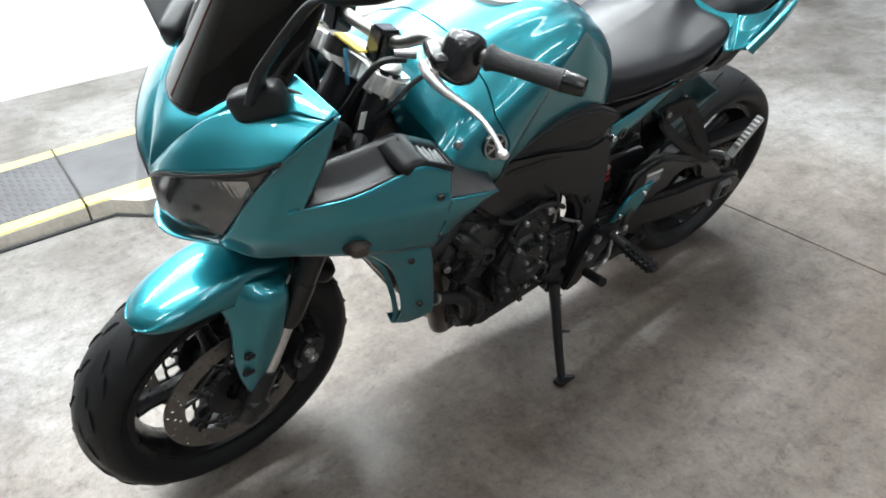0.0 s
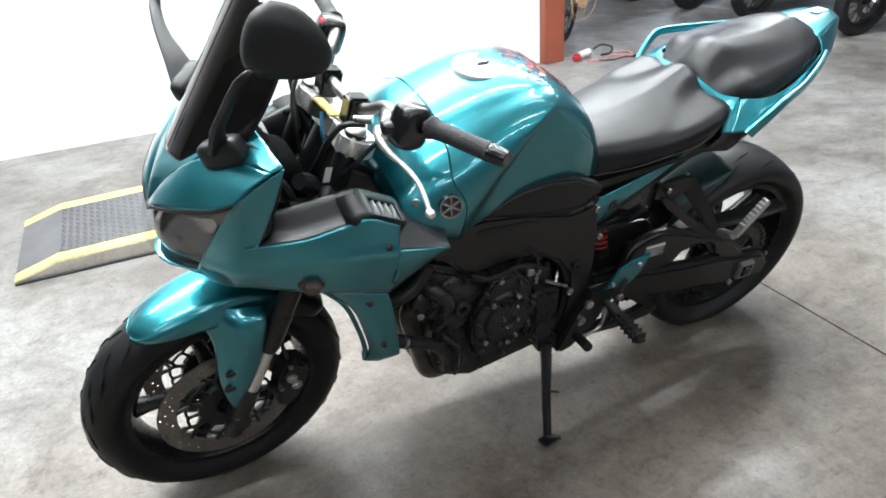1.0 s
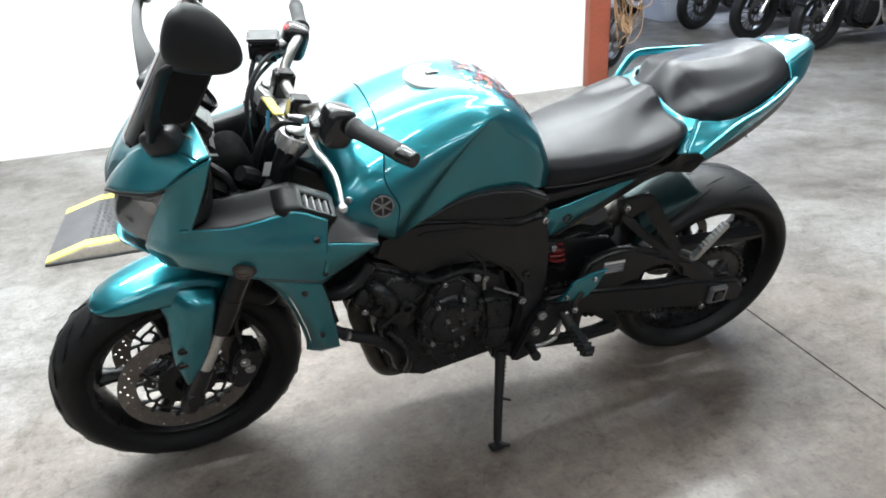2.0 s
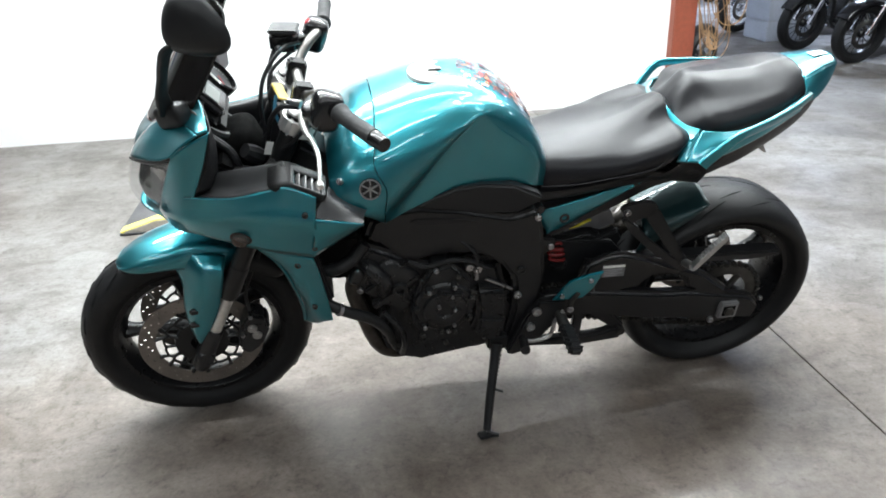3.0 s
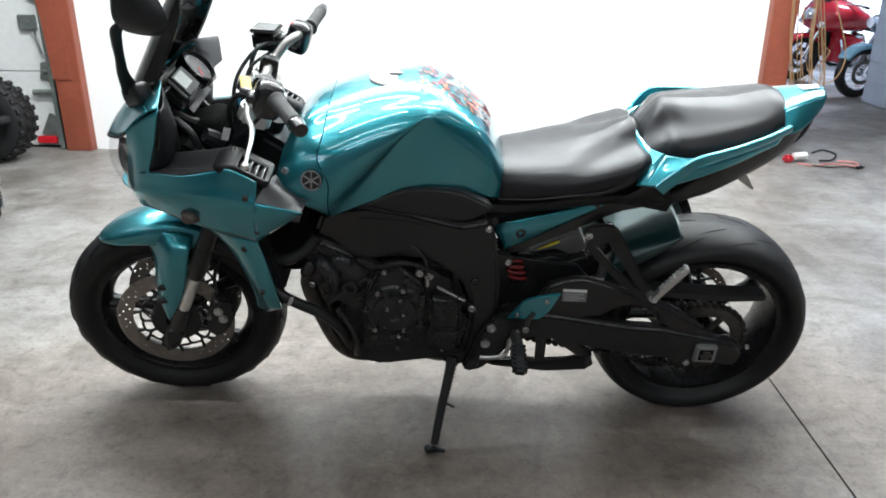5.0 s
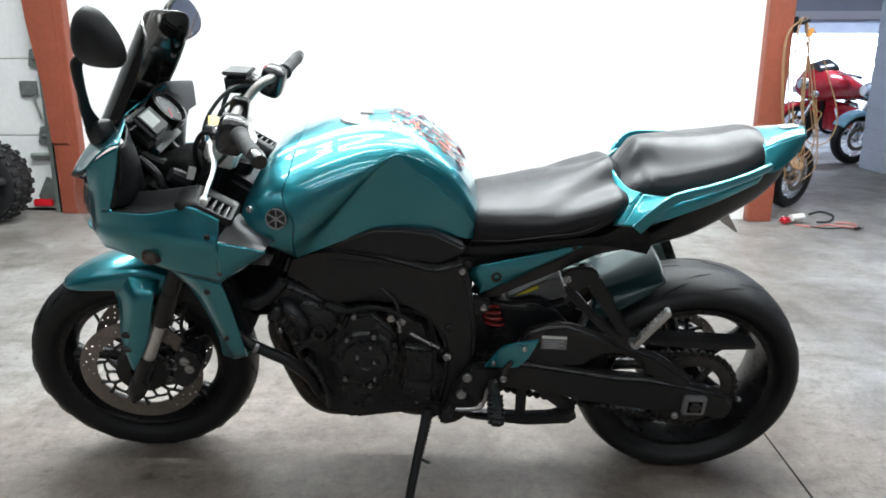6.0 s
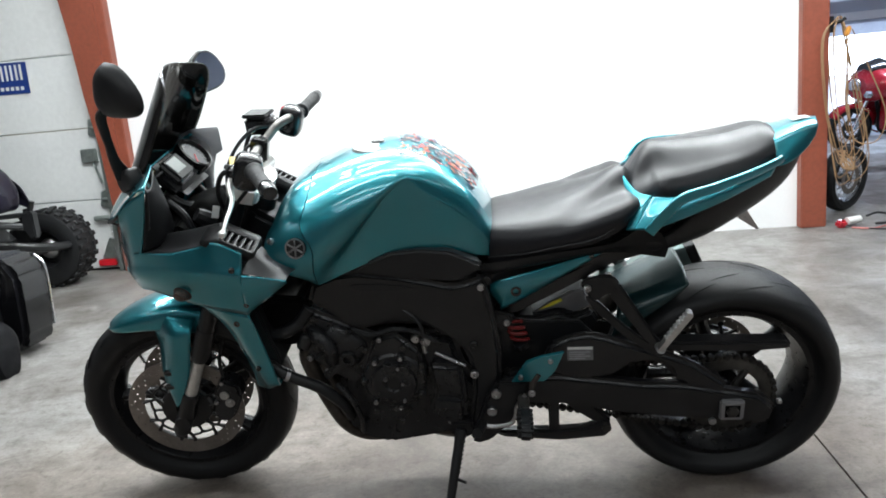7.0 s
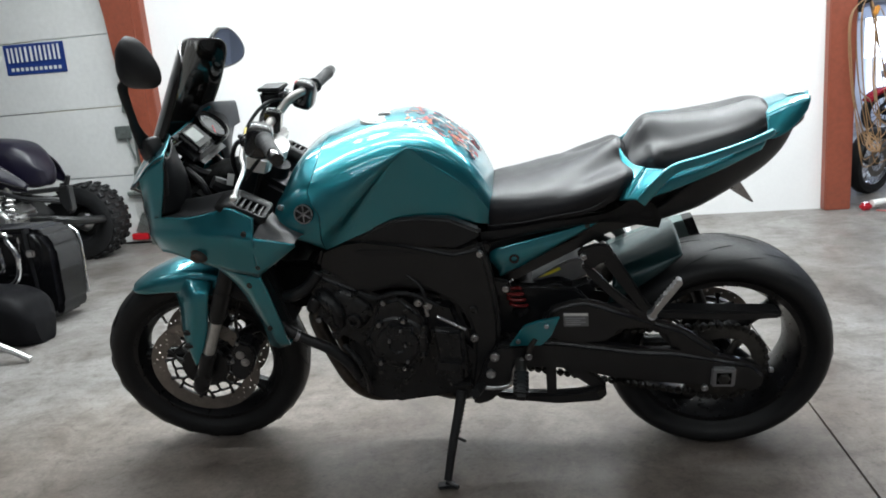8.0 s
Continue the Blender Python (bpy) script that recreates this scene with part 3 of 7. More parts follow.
part("undertail", body(sect, 40, 30), PLASTIC, bike, "black plastic undertail", angle=50)
part("tail_lamp", body([(.862, [(0, .935), (.03, .932), (.05, .92), (.045, .895), (.02, .885), (0, .883)]), (.888, [(0, .955), (.025, .953), (.042, .945), (.04, .915), (.02, .905), (0, .903)]), (.9, [(0, .953), (.015, .952), (.03, .945), (.028, .92), (.015, .912), (0, .91)])], 10, 16), glass("smoked_lens", (.03, .012, .012), .9), bike, "smoked tail lamp lens")
b = prism([(.735, .76), (.76, .78), (.772, .764), (.802, .716), (.796, .716)], -.03, .03, .001)
part("plate_bracket", b, STEEL, bike)
part("seat_base", prism([(.42, .75), (.44, .80), (.47, .85), (.52, .865), (.6, .86), (.58, .76), (.5, .735)], -.125, .125, .012), PLASTIC, bike)
# underseat wing of the tail, the black skirt below the seat
part("seat_skirt", surf([[(.13, -.128, .722), (.2, -.146, .735), (.31, -.166, .757), (.43, -.172, .772), (.5, -.16, .80), (.54, -.172, .79)], [(.13, -.13, .70), (.2, -.142, .712), (.31, -.156, .735), (.43, -.16, .752), (.5, -.15, .765), (.56, -.15, .745)], [(.14, -.118, .685), (.2, -.128, .70), (.31, -.138, .72), (.43, -.14, .735), (.5, -.13, .72), (.56, -.125, .705)]], 10, 40), PLASTIC, bike)


# ---- wheels ----
def tyre(centre, R, width, rim_r, parent, steer, grooves):
    h = width / 2
    prof = [(rim_r - 0.004, -h * 0.66), (rim_r + 0.01, -h * 0.74), (rim_r + (R - rim_r) * 0.33, -h * 0.95), (rim_r + (R - rim_r) * 0.58, -h), (rim_r + (R - rim_r) * 0.8, -h * 0.84), (R - (R - rim_r) * 0.06, -h * 0.48), (R, -h * 0.1)]
    prof = [(v.x, v.y) for v in cr([(a, q, 0) for a, q in prof + [(a, -q) for a, q in prof[::-1]]], 40)]
    b = lathe(prof, centre, 120, caps=False)
    t = part("tyre", steered(b) if steer else b, RUBBER, parent, "worn black sport tyre")
    # slanting tread cuts as thin inlays on the crown, black for the groove shade
    b = bmesh.new()

    def crown(f):
        for (r0, h0), (r1, h1) in zip(prof, prof[1:]):
            if h0 <= f <= h1 and r0 > rim_r + (R - rim_r) * .5:
                return r0 + (r1 - r0) * (f - h0) / max(h1 - h0, 1e-6)
        return R

    long_, thin_ = (.05, .0058) if grooves > 16 else (.095, .0026)
    for k in range(grooves):
        for row_, (f0, ph, slope) in enumerate(((.2, 0, .22), (.52, .45, .3))):
            for s in (-1, 1):
                a0 = 2 * math.pi * (k + ph + (0.5 if s > 0 else 0)) / grooves
                rows = []
                for i in range(8):
                    q = i / 7
                    f = s * h * (f0 + slope * q)
                    a = a0 + long_ * (1 if row_ else .85) * q / R
                    wd = thin_ * math.sin(math.pi * (.06 + .88 * q ** .7)) / R
                    rows.append([centre + Vector(((crown(f + s * e * .0012) + .0003) * math.cos(a + e * wd * .4), f - s * e * wd * R * .9, (crown(f + s * e * .0012) + .0003) * math.sin(a + e * wd * .4))) for e in (-1, 0, 1)])
                skin(b, rows)
    tagged(part("tread_pattern", steered(b) if steer else b, DEEP, t), "short slanting tread cuts", kind="stuff")
    return t


def hub_ring(c, y, steer):
    b = lathe([(.03, y - .006), (.069, y - .005), (.071, y + .006), (.03, y + .006)], c, 32, loop=True)
    return steered(b) if steer else b


def disc(c, y, R, r_in, holes, parent, steer, carrier):
    """A drilled brake disc: ring with real holes, and its carrier arms."""
    b = bmesh.new()
    n = 192
    r_mid = (R + r_in) / 2

    def ring(r, yy):
        return [b.verts.new(c + Vector((r * math.cos(2 * math.pi * k / n), yy, r * math.sin(2 * math.pi * k / n)))) for k in range(n)]

    rs = [r_in + (R - r_in) * i / 9 for i in range(10)]
    hole = set()
    for i in range(holes):
        k = int(n * i / holes)
        hole.add((k % n, (2, 5, 7, 4)[i % 4]))
    front, back = [ring(r, y - .0025) for r in rs], [ring(r, y + .0025) for r in rs]
    for i in range(9):
        for k in range(n):
            q = (k + 1) % n
            if (k, i) in hole:
                for u, v in (((i, k), (i, q)), ((i, q), (i + 1, q)), ((i + 1, q), (i + 1, k)), ((i + 1, k), (i, k))):
                    b.faces.new((front[u[0]][u[1]], front[v[0]][v[1]], back[v[0]][v[1]], back[u[0]][u[1]]))
                continue
            b.faces.new((front[i][k], front[i][q], front[i + 1][q], front[i + 1][k]))
            b.faces.new((back[i][k], back[i + 1][k], back[i + 1][q], back[i][q]))
    for k in range(n):
        q = (k + 1) % n
        b.faces.new((front[0][k], back[0][k], back[0][q], front[0][q]))
        b.faces.new((front[9][k], front[9][q], back[9][q], back[9][k]))
    d = part("brake_disc", steered(b) if steer else b, DISC, parent, "drilled steel brake disc", smooth=False)
    part("disc_carrier", hub_ring(c, y, steer), FRAMEB, d)
    if steer:
        def at(r, a):
            return c + Vector((r * math.cos(a), y, r * math.sin(a)))

        for k in range(carrier):
            a, st_ = 2 * math.pi * k / carrier, 2 * math.pi / carrier
            b = tube([at(.064, a), at(.078, a), at(.09, a)], [.008, .0045, .0055], 6, 5)
            for e in (-1, 1):
                tube([at(.09, a), at(.1, a + e * .1), at(r_in + .003, a + e * .17)], [.0055, .004, .0065], 6, 6, b)
                tube([at(.1, a + e * .1), at(.097, a + e * st_ * .36), at(.093, a + e * st_ * .5)], [.004, .0036, .0045], 6, 6, b)
            tube([at(.093, a + st_ / 2), at(.082, a + st_ / 2), at(.064, a + st_ / 2)], [.0045, .0036, .006], 6, 5, b)
            part("carrier_arm", steered(b), FRAMEB, d)
    for k in range(0 if steer else carrier):
        b = bmesh.new()
        a = 2 * math.pi * k / carrier
        for e in (-1, 1):
            p0 = c + Vector((.066 * math.cos(a), y + .004, .066 * math.sin(a)))
            p1 = c + Vector(((r_in + .006) * math.cos(a + e * .26), y, (r_in + .006) * math.sin(a + e * .26)))
            tube([p0, p0.lerp(p1, .5), p1], [.007, .0045, .0065], 6, 5, b)
        lathe([(0, -.006), (.008, -.005), (.009, 0), (.008, .005), (0, .006)], c + Vector(((r_in + .004) * math.cos(a + .26), y, (r_in + .004) * math.sin(a + .26))), 8, bm=b)
        part("carrier_arm", steered(b) if steer else b, FRAMEB, d)
    return d


FC, RC = Vector((-0.73, 0, 0.30)), Vector((0.7245, -0.015, 0.3075))
WC = Vector((-0.738, 0.015, 0.302))


def wheel(name, c, R, w, st, spokes, phase, label):
    e = sub(name)
    e["label"] = label
    tyre(c, R, w, 0.216, e, st, 22 if st else 13)
    hw = w * 0.36
    b = lathe([(0.221, -hw), (0.221, -hw + 0.006), (0.207, -hw + 0.012), (0.198, -hw * 0.35), (0.198, hw * 0.35), (0.207, hw - 0.012), (0.221, hw - 0.006), (0.221, hw), (0.208, hw + .001), (0.19, hw * 0.45), (0.187, 0), (0.19, -hw * 0.45), (0.208, -hw - .001)], c, 72, loop=True)
    rim = part("rim", steered(b) if st else b, RIMB, e, "gloss black cast rim")
    for k in range(spokes):
        a = radians(360 / spokes * k + phase)
        u, v = Vector((math.cos(a), 0, math.sin(a))), Vector((-math.sin(a), 0, math.cos(a)))
        rings = []
        for rr, wd, th in ((.03, .026, .03), (.07, .021, .024), (.12, .016, .02), (.165, .016, .022), (.192, .022, .028)):
            o = c + rr * u
            rings.append([o + wd * math.cos(q) * v + Vector((0, th * math.sin(q), 0)) for q in [2 * math.pi * j / 10 for j in range(10)]])
        b = skin(bmesh.new(), rings, loop=True, caps=True)
        part("spoke", steered(b) if st else b, RIMB, rim)
    b = lathe([(0, -.075), (.016, -.075), (.02, -.06), (.04, -.055), (.046, -.03), (.042, 0), (.046, .03), (.04, .055), (.02, .06), (.016, .075), (0, .075)], c, 28)
    part("hub", steered(b) if st else b, RIMB, rim)
    b = rod(c + Vector((.2 * math.cos(2.2), 0, .2 * math.sin(2.2))), c + Vector((.165 * math.cos(2.2), -.02, .165 * math.sin(2.2))), .004, 8)
    part("valve", steered(b) if st else b, DARKST, rim)
    return e


front = wheel("front_wheel", WC, 0.30, 0.12, True, 5, 100, "front wheel with black cast rim")
rear = wheel("rear_wheel", RC, 0.2975, 0.207, False, 5, 35, "rear wheel with black cast rim")
for s in (-1, 1):
    disc(WC, s * 0.064, 0.16, 0.117, 64, front, True, 7)
disc(RC, 0.075, 0.1225, 0.095, 36, rear, False, 6)

# ---- fork, fender, brakes ----
fork = sub("front_fork")


def on_fork(z, y, ahead=0.0):
    """A point beside the steering axis, ahead of it, at height z."""
    return Vector((-0.839 + z * math.tan(radians(25)) - 0.032 - ahead, y, z))


for s in (-1, 1):
    y = s * 0.1
    b = tube([on_fork(.97, y), on_fork(.93, y), on_fork(.60, y), on_fork(.58, y), on_fork(.51, y), on_fork(.49, y)], [.0225, .0225, .0225, .0245, .0245, .021], 20, 30)
    part("fork_tube", steered(b), FRAMEB, fork, "black upper fork tube")
    part("fork_slider", steered(rod(on_fork(.50, y), on_fork(.36, y), .0165, 20)), CAST, fork, "bright metal lower fork tube")
    b = tube([on_fork(.385, y), on_fork(.38, y), on_fork(.33, y), on_fork(.27, y * .98), on_fork(.255, y * .95)], [.019, .022, .022, .024, .016], 16, 16)
    lathe([(0, -.03), (.02, -.03), (.024, -.02), (.024, .02), (.02, .03), (0, .03)], FC + Vector((0, y * .92, 0)), 16, bm=b)
    foot = part("axle_holder", steered(b), FRAMEB, fork)
    b = lathe([(0, .012), (.008, .012), (.016, .01), (.0195, .006), (.0195, -.004)], on_fork(.972, y), 20, "Z")
    part("fork_cap", steered(b), CAST, fork)
    # caliper behind the leg
    cal = sub("brake_caliper")
    cc = Vector((-.598, s * .085, .345))
    b = prism([(-.645, .30), (-.62, .275), (-.585, .30), (-.555, .36), (-.56, .40), (-.60, .42), (-.625, .39)], s * .05, s * .108, .008)
    part("caliper_body", steered(b), ENGINE, cal)
    for px_, pz, rr in ((-.601, .372, .0135), (-.592, .346, .0135), (-.628, .352, .006), (-.60, .412, .006)):
        b = lathe([(0, s * .115), (rr * .5, s * .115), (rr * .6, s * .112), (rr * .9, s * .112), (rr, s * .106), (rr, s * .1)], (px_, 0, pz), 18)
        part("piston_cap" if rr > .01 else "caliper_bolt", steered(b), ALU if rr > .01 else STEEL, cal)
    b = tube([(-.60, s * .085, .415), (-.60, s * .07, .47), (-.56, s * .06, .56), (-.48, s * .05, .70), (-.43, s * .03, .82)], .005, 8, 24)
    part("brake_hose", steered(b), PLASTIC, cal)


def fender(first, last):
    rows = []
    for ang, half, lift, drop in ((121, .012, .012, .006), (119.5, .03, .015, .012), (116, .048, .018, .022), (109, .062, .021, .036), (98, .07, .026, .05), (88, .072, .032, .062), (78, .07, .034, .07), (66, .068, .03, .062), (54, .066, .024, .05), (44, .062, .02, .04), (40, .05, .018, .03)):
        if not last <= ang <= first:
            continue
        a = radians(ang)
        r = .304 + lift
        row = []
        for q in (-1.0, -1.0, -.82, -.45, 0, .45, .82, 1.0, 1.0):
            i = len(row)
            d = {0: drop, 1: drop * .5, 7: drop * .5, 8: drop}.get(i, 0.012 * abs(q) ** 2)
            rr = r - d
            row.append(FC + Vector((rr * math.cos(a), q * half * (1.03 if i in (0, 8) else 1), rr * math.sin(a))))
        rows.append(row)
    return surf(rows, 4 * len(rows), 36)


fend = sub("front_fender")
fend["label"] = "teal painted front fender with side spears"
solid(part("fender_shell", steered(fender(121, 66)), TEAL, fend, angle=60), 0.003)
solid(part("fender_flap", steered(fender(66, 40)), PLASTIC, fend, "black rear part of the fender", angle=60), 0.003)
for s in (-1, 1):
    b = surf([[(-.765, s * .05, .59), (-.735, s * .06, .608), (-.685, s * .072, .613), (-.63, s * .078, .602)],
              [(-.752, s * .058, .562), (-.73, s * .074, .572), (-.688, s * .104, .581), (-.638, s * .108, .58)],
              [(-.745, s * .072, .525), (-.722, s * .094, .53), (-.69, s * .115, .535), (-.648, s * .115, .54)],
              [(-.752, s * .085, .46), (-.728, s * .106, .462), (-.705, s * .115, .466), (-.668, s * .115, .47)],
              [(-.75, s * .092, .40), (-.738, s * .106, .398), (-.72, s * .112, .396), (-.7, s * .112, .40)],
              [(-.74, s * .1, .35), (-.738, s * .104, .348), (-.735, s * .106, .348), (-.732, s * .106, .35)]], 34, 16)
    spear = part("fender_spear", steered(b), TEAL, fend)
    solid(spear, 0.003)
    # black inlays paint the shade in two teal slots
    for x, z in ((-.714, .457), (-.723, .414)):
        p = STEER.inverted() @ Vector((x, -.1145, z))
        b = box(.036, .012, .017, Matrix.Translation((p.x, -s * p.y, p.z)) @ pose(0, 0, 0, 0, 8, s * -8), .004, 3)
        part("slot_shade", steered(b), FRAMEB, spear)

# ---- upper fairing ----
fairing = sub("fairing")
fairing["label"] = "teal half fairing with a wide headlight"
LAMP_TOP = [(-.788, 0, .838), (-.782, -.05, .872), (-.752, -.115, .898), (-.7, -.183, .926), (-.664, -.217, .95)]
CREASE = [(-.787, 0, .85), (-.745, -.05, .922), (-.69, -.1, .977), (-.636, -.166, .992), (-.601, -.231, 1.002)]


def front_facet():
    mid = [tuple((a + b) / 2 + d for a, b, d in zip(p, q, (-.002, -.001, .002))) for p, q in zip(LAMP_TOP, CREASE)]
    mid[0] = (-.789, 0, .845)
    return surf([LAMP_TOP, mid, CREASE], 14, 40)


pair("nose_facet", front_facet, TEAL, fairing, 0.004)
rows = [[(-.786, -.004, .851), (-.788, 0, .851), (-.786, .004, .851)], [(-.745, -.05, .923), (-.76, 0, .915), (-.745, .05, .923)], [(-.69, -.1, .978), (-.716, 0, .957), (-.69, .1, .978)], [(-.66, -.1, 1.0), (-.68, 0, .985), (-.66, .1, 1.0)]]
solid(part("nose_bridge", surf(rows, 20, 24), TEAL, fairing), 0.004)


def ear():
    return surf([[(-.69, -.1, .978), (-.636, -.166, .993), (-.6, -.231, 1.003)],
                 [(-.652, -.105, 1.004), (-.613, -.15, 1.013), (-.589, -.231, 1.006)],
                 [(-.622, -.122, 1.027), (-.6, -.134, 1.031), (-.58, -.229, 1.007)]], 12, 20)


pair("mirror_mount_panel", ear, TEAL, fairing, 0.004)


def side():
    """Cheek, side and rear point of the fairing in one smooth skin, cut out above for the intake shelf."""
    b = surf([[(-.664, -.2165, .95), (-.625, -.227, .98), (-.579, -.231, 1.005)],
              [(-.69, -.178, .885), (-.65, -.212, .908), (-.603, -.225, .932)],
              [(-.712, -.15, .83), (-.675, -.195, .842), (-.637, -.2155, .851)]], 16, 21)
    surf([[(-.712, -.15, .83), (-.675, -.195, .842), (-.637, -.2155, .851), (-.56, -.232, .853), (-.487, -.239, .867), (-.445, -.2475, .877), (-.388, -.2535, .849)],
          [(-.722, -.137, .80), (-.686, -.186, .812), (-.643, -.212, .822), (-.56, -.238, .826), (-.487, -.251, .832), (-.445, -.258, .833), (-.392, -.262, .818)],
          [(-.732, -.123, .771), (-.695, -.18, .785), (-.648, -.212, .792), (-.56, -.241, .795), (-.487, -.26, .795), (-.445, -.267, .792), (-.397, -.271, .788)],
          [(-.735, -.10, .742), (-.70, -.155, .738), (-.655, -.192, .746), (-.56, -.228, .728), (-.487, -.246, .712), (-.445, -.25, .703), (-.41, -.253, .694)]], 22, 61, b)
    surf([[(-.397, -.269, .805), (-.35, -.273, .797), (-.293, -.277, .786)], [(-.4, -.269, .76), (-.35, -.272, .768), (-.294, -.274, .784)], [(-.41, -.253, .694), (-.352, -.258, .735), (-.295, -.268, .778)]], 10, 14, b)
    bmesh.ops.remove_doubles(b, verts=b.verts, dist=.0022)
    return b


sides = pair("fairing_side", side, TEAL, fairing, 0.004)
b = surf([[(-.655, -.192, .746), (-.56, -.226, .728), (-.48, -.245, .71), (-.414, -.25, .694)], [(-.66, -.12, .735), (-.56, -.16, .72), (-.48, -.19, .702), (-.42, -.2, .69)]], 4, 20)
solid(part("fairing_floor", b, PLASTIC, fairing), .003)
b = surf([[(-.735, -.10, .742), (-.782, -.05, .738), (-.798, 0, .737), (-.782, .05, .738), (-.735, .10, .742)], [(-.70, -.155, .738), (-.715, -.08, .72), (-.73, 0, .715), (-.715, .08, .72), (-.70, .155, .738)], [(-.655, -.19, .744), (-.66, -.1, .72), (-.66, 0, .71), (-.66, .1, .72), (-.655, .19, .744)]], 12, 24)
solid(part("fairing_chin", b, TEAL, fairing), .004)
for s in (-1, 1):
    bolt((-.415, s * .266, .815), .0068, sides[0] if s < 0 else sides[1], (0, s, 0.05), DARKST)
    bolt((-.403, s * .2585, .723), .006, sides[0] if s < 0 else sides[1], (0, s, -.2), DARKST)
    sig = sub("turn_signal")
    b = lathe([(0, .026), (.012, .025), (.02, .02), (.024, .01), (.025, 0), (.021, -.006)], (0, 0, 0), 20, "Z")
    b.transform(Matrix.Translation((-.556, s * .2365, .751)) @ Vector((-.25, s, -.1)).to_track_quat("Z", "Y").to_matrix().to_4x4() @ Matrix.Diagonal((.78, .6, .8, 1)))
    part("signal_lens", b, glass("signal_lens", (.06, .04, .03), .85, .1), sig, "smoked turn signal lens")
    b = lathe([(.024, .006), (.031, .004), (.034, -.004), (.026, -.01)], (0, 0, 0), 20, "Z", loop=True)
    b.transform(Matrix.Translation((-.556, s * .2345, .751)) @ Vector((-.25, s, -.1)).to_track_quat("Z", "Y").to_matrix().to_4x4() @ Matrix.Diagonal((.78, .6, .8, 1)))
    part("signal_rim", b, PLASTIC, sig)

BOWL = mat("headlight_bowl", (.13, .133, .138), .16, 1.0, var=.3, scale=12, bump=.7, bump_scale=22)
# headlight: bowl, twin reflectors, clear lens
lamp = sub("headlight")
lamp["label"] = "wide headlight with a clear lens and dark bowls"
half_lens = [
    [(-.79, 0, .834), (-.783, -.05, .866), (-.753, -.115, .892), (-.70, -.18, .918), (-.668, -.214, .942)],
    [(-.808, 0, .80), (-.799, -.05, .815), (-.758, -.108, .838), (-.716, -.158, .866), (-.694, -.18, .883)],
    [(-.81, 0, .77), (-.798, -.05, .775), (-.76, -.096, .79), (-.728, -.137, .812), (-.713, -.152, .828)],
    [(-.8, 0, .738), (-.786, -.045, .738), (-.762, -.083, .745), (-.743, -.108, .756), (-.732, -.123, .77)],
]
LENS = glass("headlight_lens", (.12, .12, .12), .14, .03)
for s in (-1, 1):
    rows = [[(x, -s * y, z) for x, y, z in r] for r in half_lens]
    part("lens", surf(rows, 24, 30), LENS, lamp, "clear headlight lens")
    rows = [[(x + .022, y * .99, z + (-.002, 0, 0, .002)[i]) for x, y, z in r] for i, r in enumerate(rows)]
    part("bowl", surf(rows, 16, 30), BOWL, lamp)
for s in (-1, 1):
    b = pod(.03, .075, .04, Matrix.Translation((-.752, s * .055, .815)) @ pose(0, 0, 0, 0, 20, s * -18), .8)
    part("projector", b, GLOSSB, lamp)
    b = lathe([(.006, .03), (.017, .02), (.02, .0), (.018, 0), (.015, .018), (.005, .027)], (0, 0, 0), 24, "Z", loop=True)
    b.transform(Matrix.Translation((-.766, s * .04, .812)) @ Vector((.8, -s * .1, 0)).to_track_quat("Z", "Y").to_matrix().to_4x4())
    part("reflector", b, DARKST, lamp)
    rows = [[(-.75, -.108, .872), (-.728, -.14, .884), (-.712, -.158, .89)], [(-.744, -.112, .858), (-.722, -.144, .868), (-.706, -.161, .873)], [(-.738, -.116, .846), (-.718, -.147, .853), (-.702, -.163, .857)]]
    rows = [[(x + .016, -s * y, z) for x, y, z in r] for r in rows]
    fine = surf(rows, 10, 64)
    fine.verts.ensure_lookup_table()
    for i, v in enumerate(fine.verts):
        v.co.x += .0035 * math.sin((i % 64) * 2 * math.pi / 7)
    part("ribbed_reflector", fine, DARKCH, lamp, angle=180)
b = surf([[(-.79, 0, .838), (-.784, -.05, .871), (-.754, -.115, .897), (-.702, -.183, .925), (-.666, -.217, .948)], [(-.791, 0, .832), (-.785, -.05, .865), (-.755, -.114, .891), (-.702, -.181, .917), (-.667, -.214, .941)]], 3, 20)
join(b, flip(surf([[(-.79, 0, .838), (-.784, -.05, .871), (-.754, -.115, .897), (-.702, -.183, .925), (-.666, -.217, .948)], [(-.791, 0, .832), (-.785, -.05, .865), (-.755, -.114, .891), (-.702, -.181, .917), (-.667, -.214, .941)]], 3, 20)))
solid(part("headlight_brow", b, PLASTIC, lamp), .004)

# windscreen with its bolts
screen = sub("windscreen")
screen["label"] = "dark smoked plastic windscreen"
srows = []
for t, w in ((.1, .115), (.22, .142), (.45, .15), (.7, .149), (.86, .143), (.95, .128), (.99, .104), (1.01, .07)):
    x, z = -.752 + .188 * t, .918 + .31 * t
    srows.append([(x + .062 * (1 - t * .3) * (abs(v) * w / .12) ** 2, v * w, z + .02 * (1 - t) * abs(v) ** 2 - .012 * t * v * v) for v in (-1, -.75, -.4, 0, .4, .75, 1)])
solid(part("screen_sheet", surf(srows, 36, 40), SMOKE, screen, angle=80), 0.004)
for v in (-.8, -.35, .35, .8):
    bolt((-.713 + .058 * v * v, v * .128, .962 + .024 * v * v), .006, screen, (-.8, v * .5, .5))
b = bmesh.new()
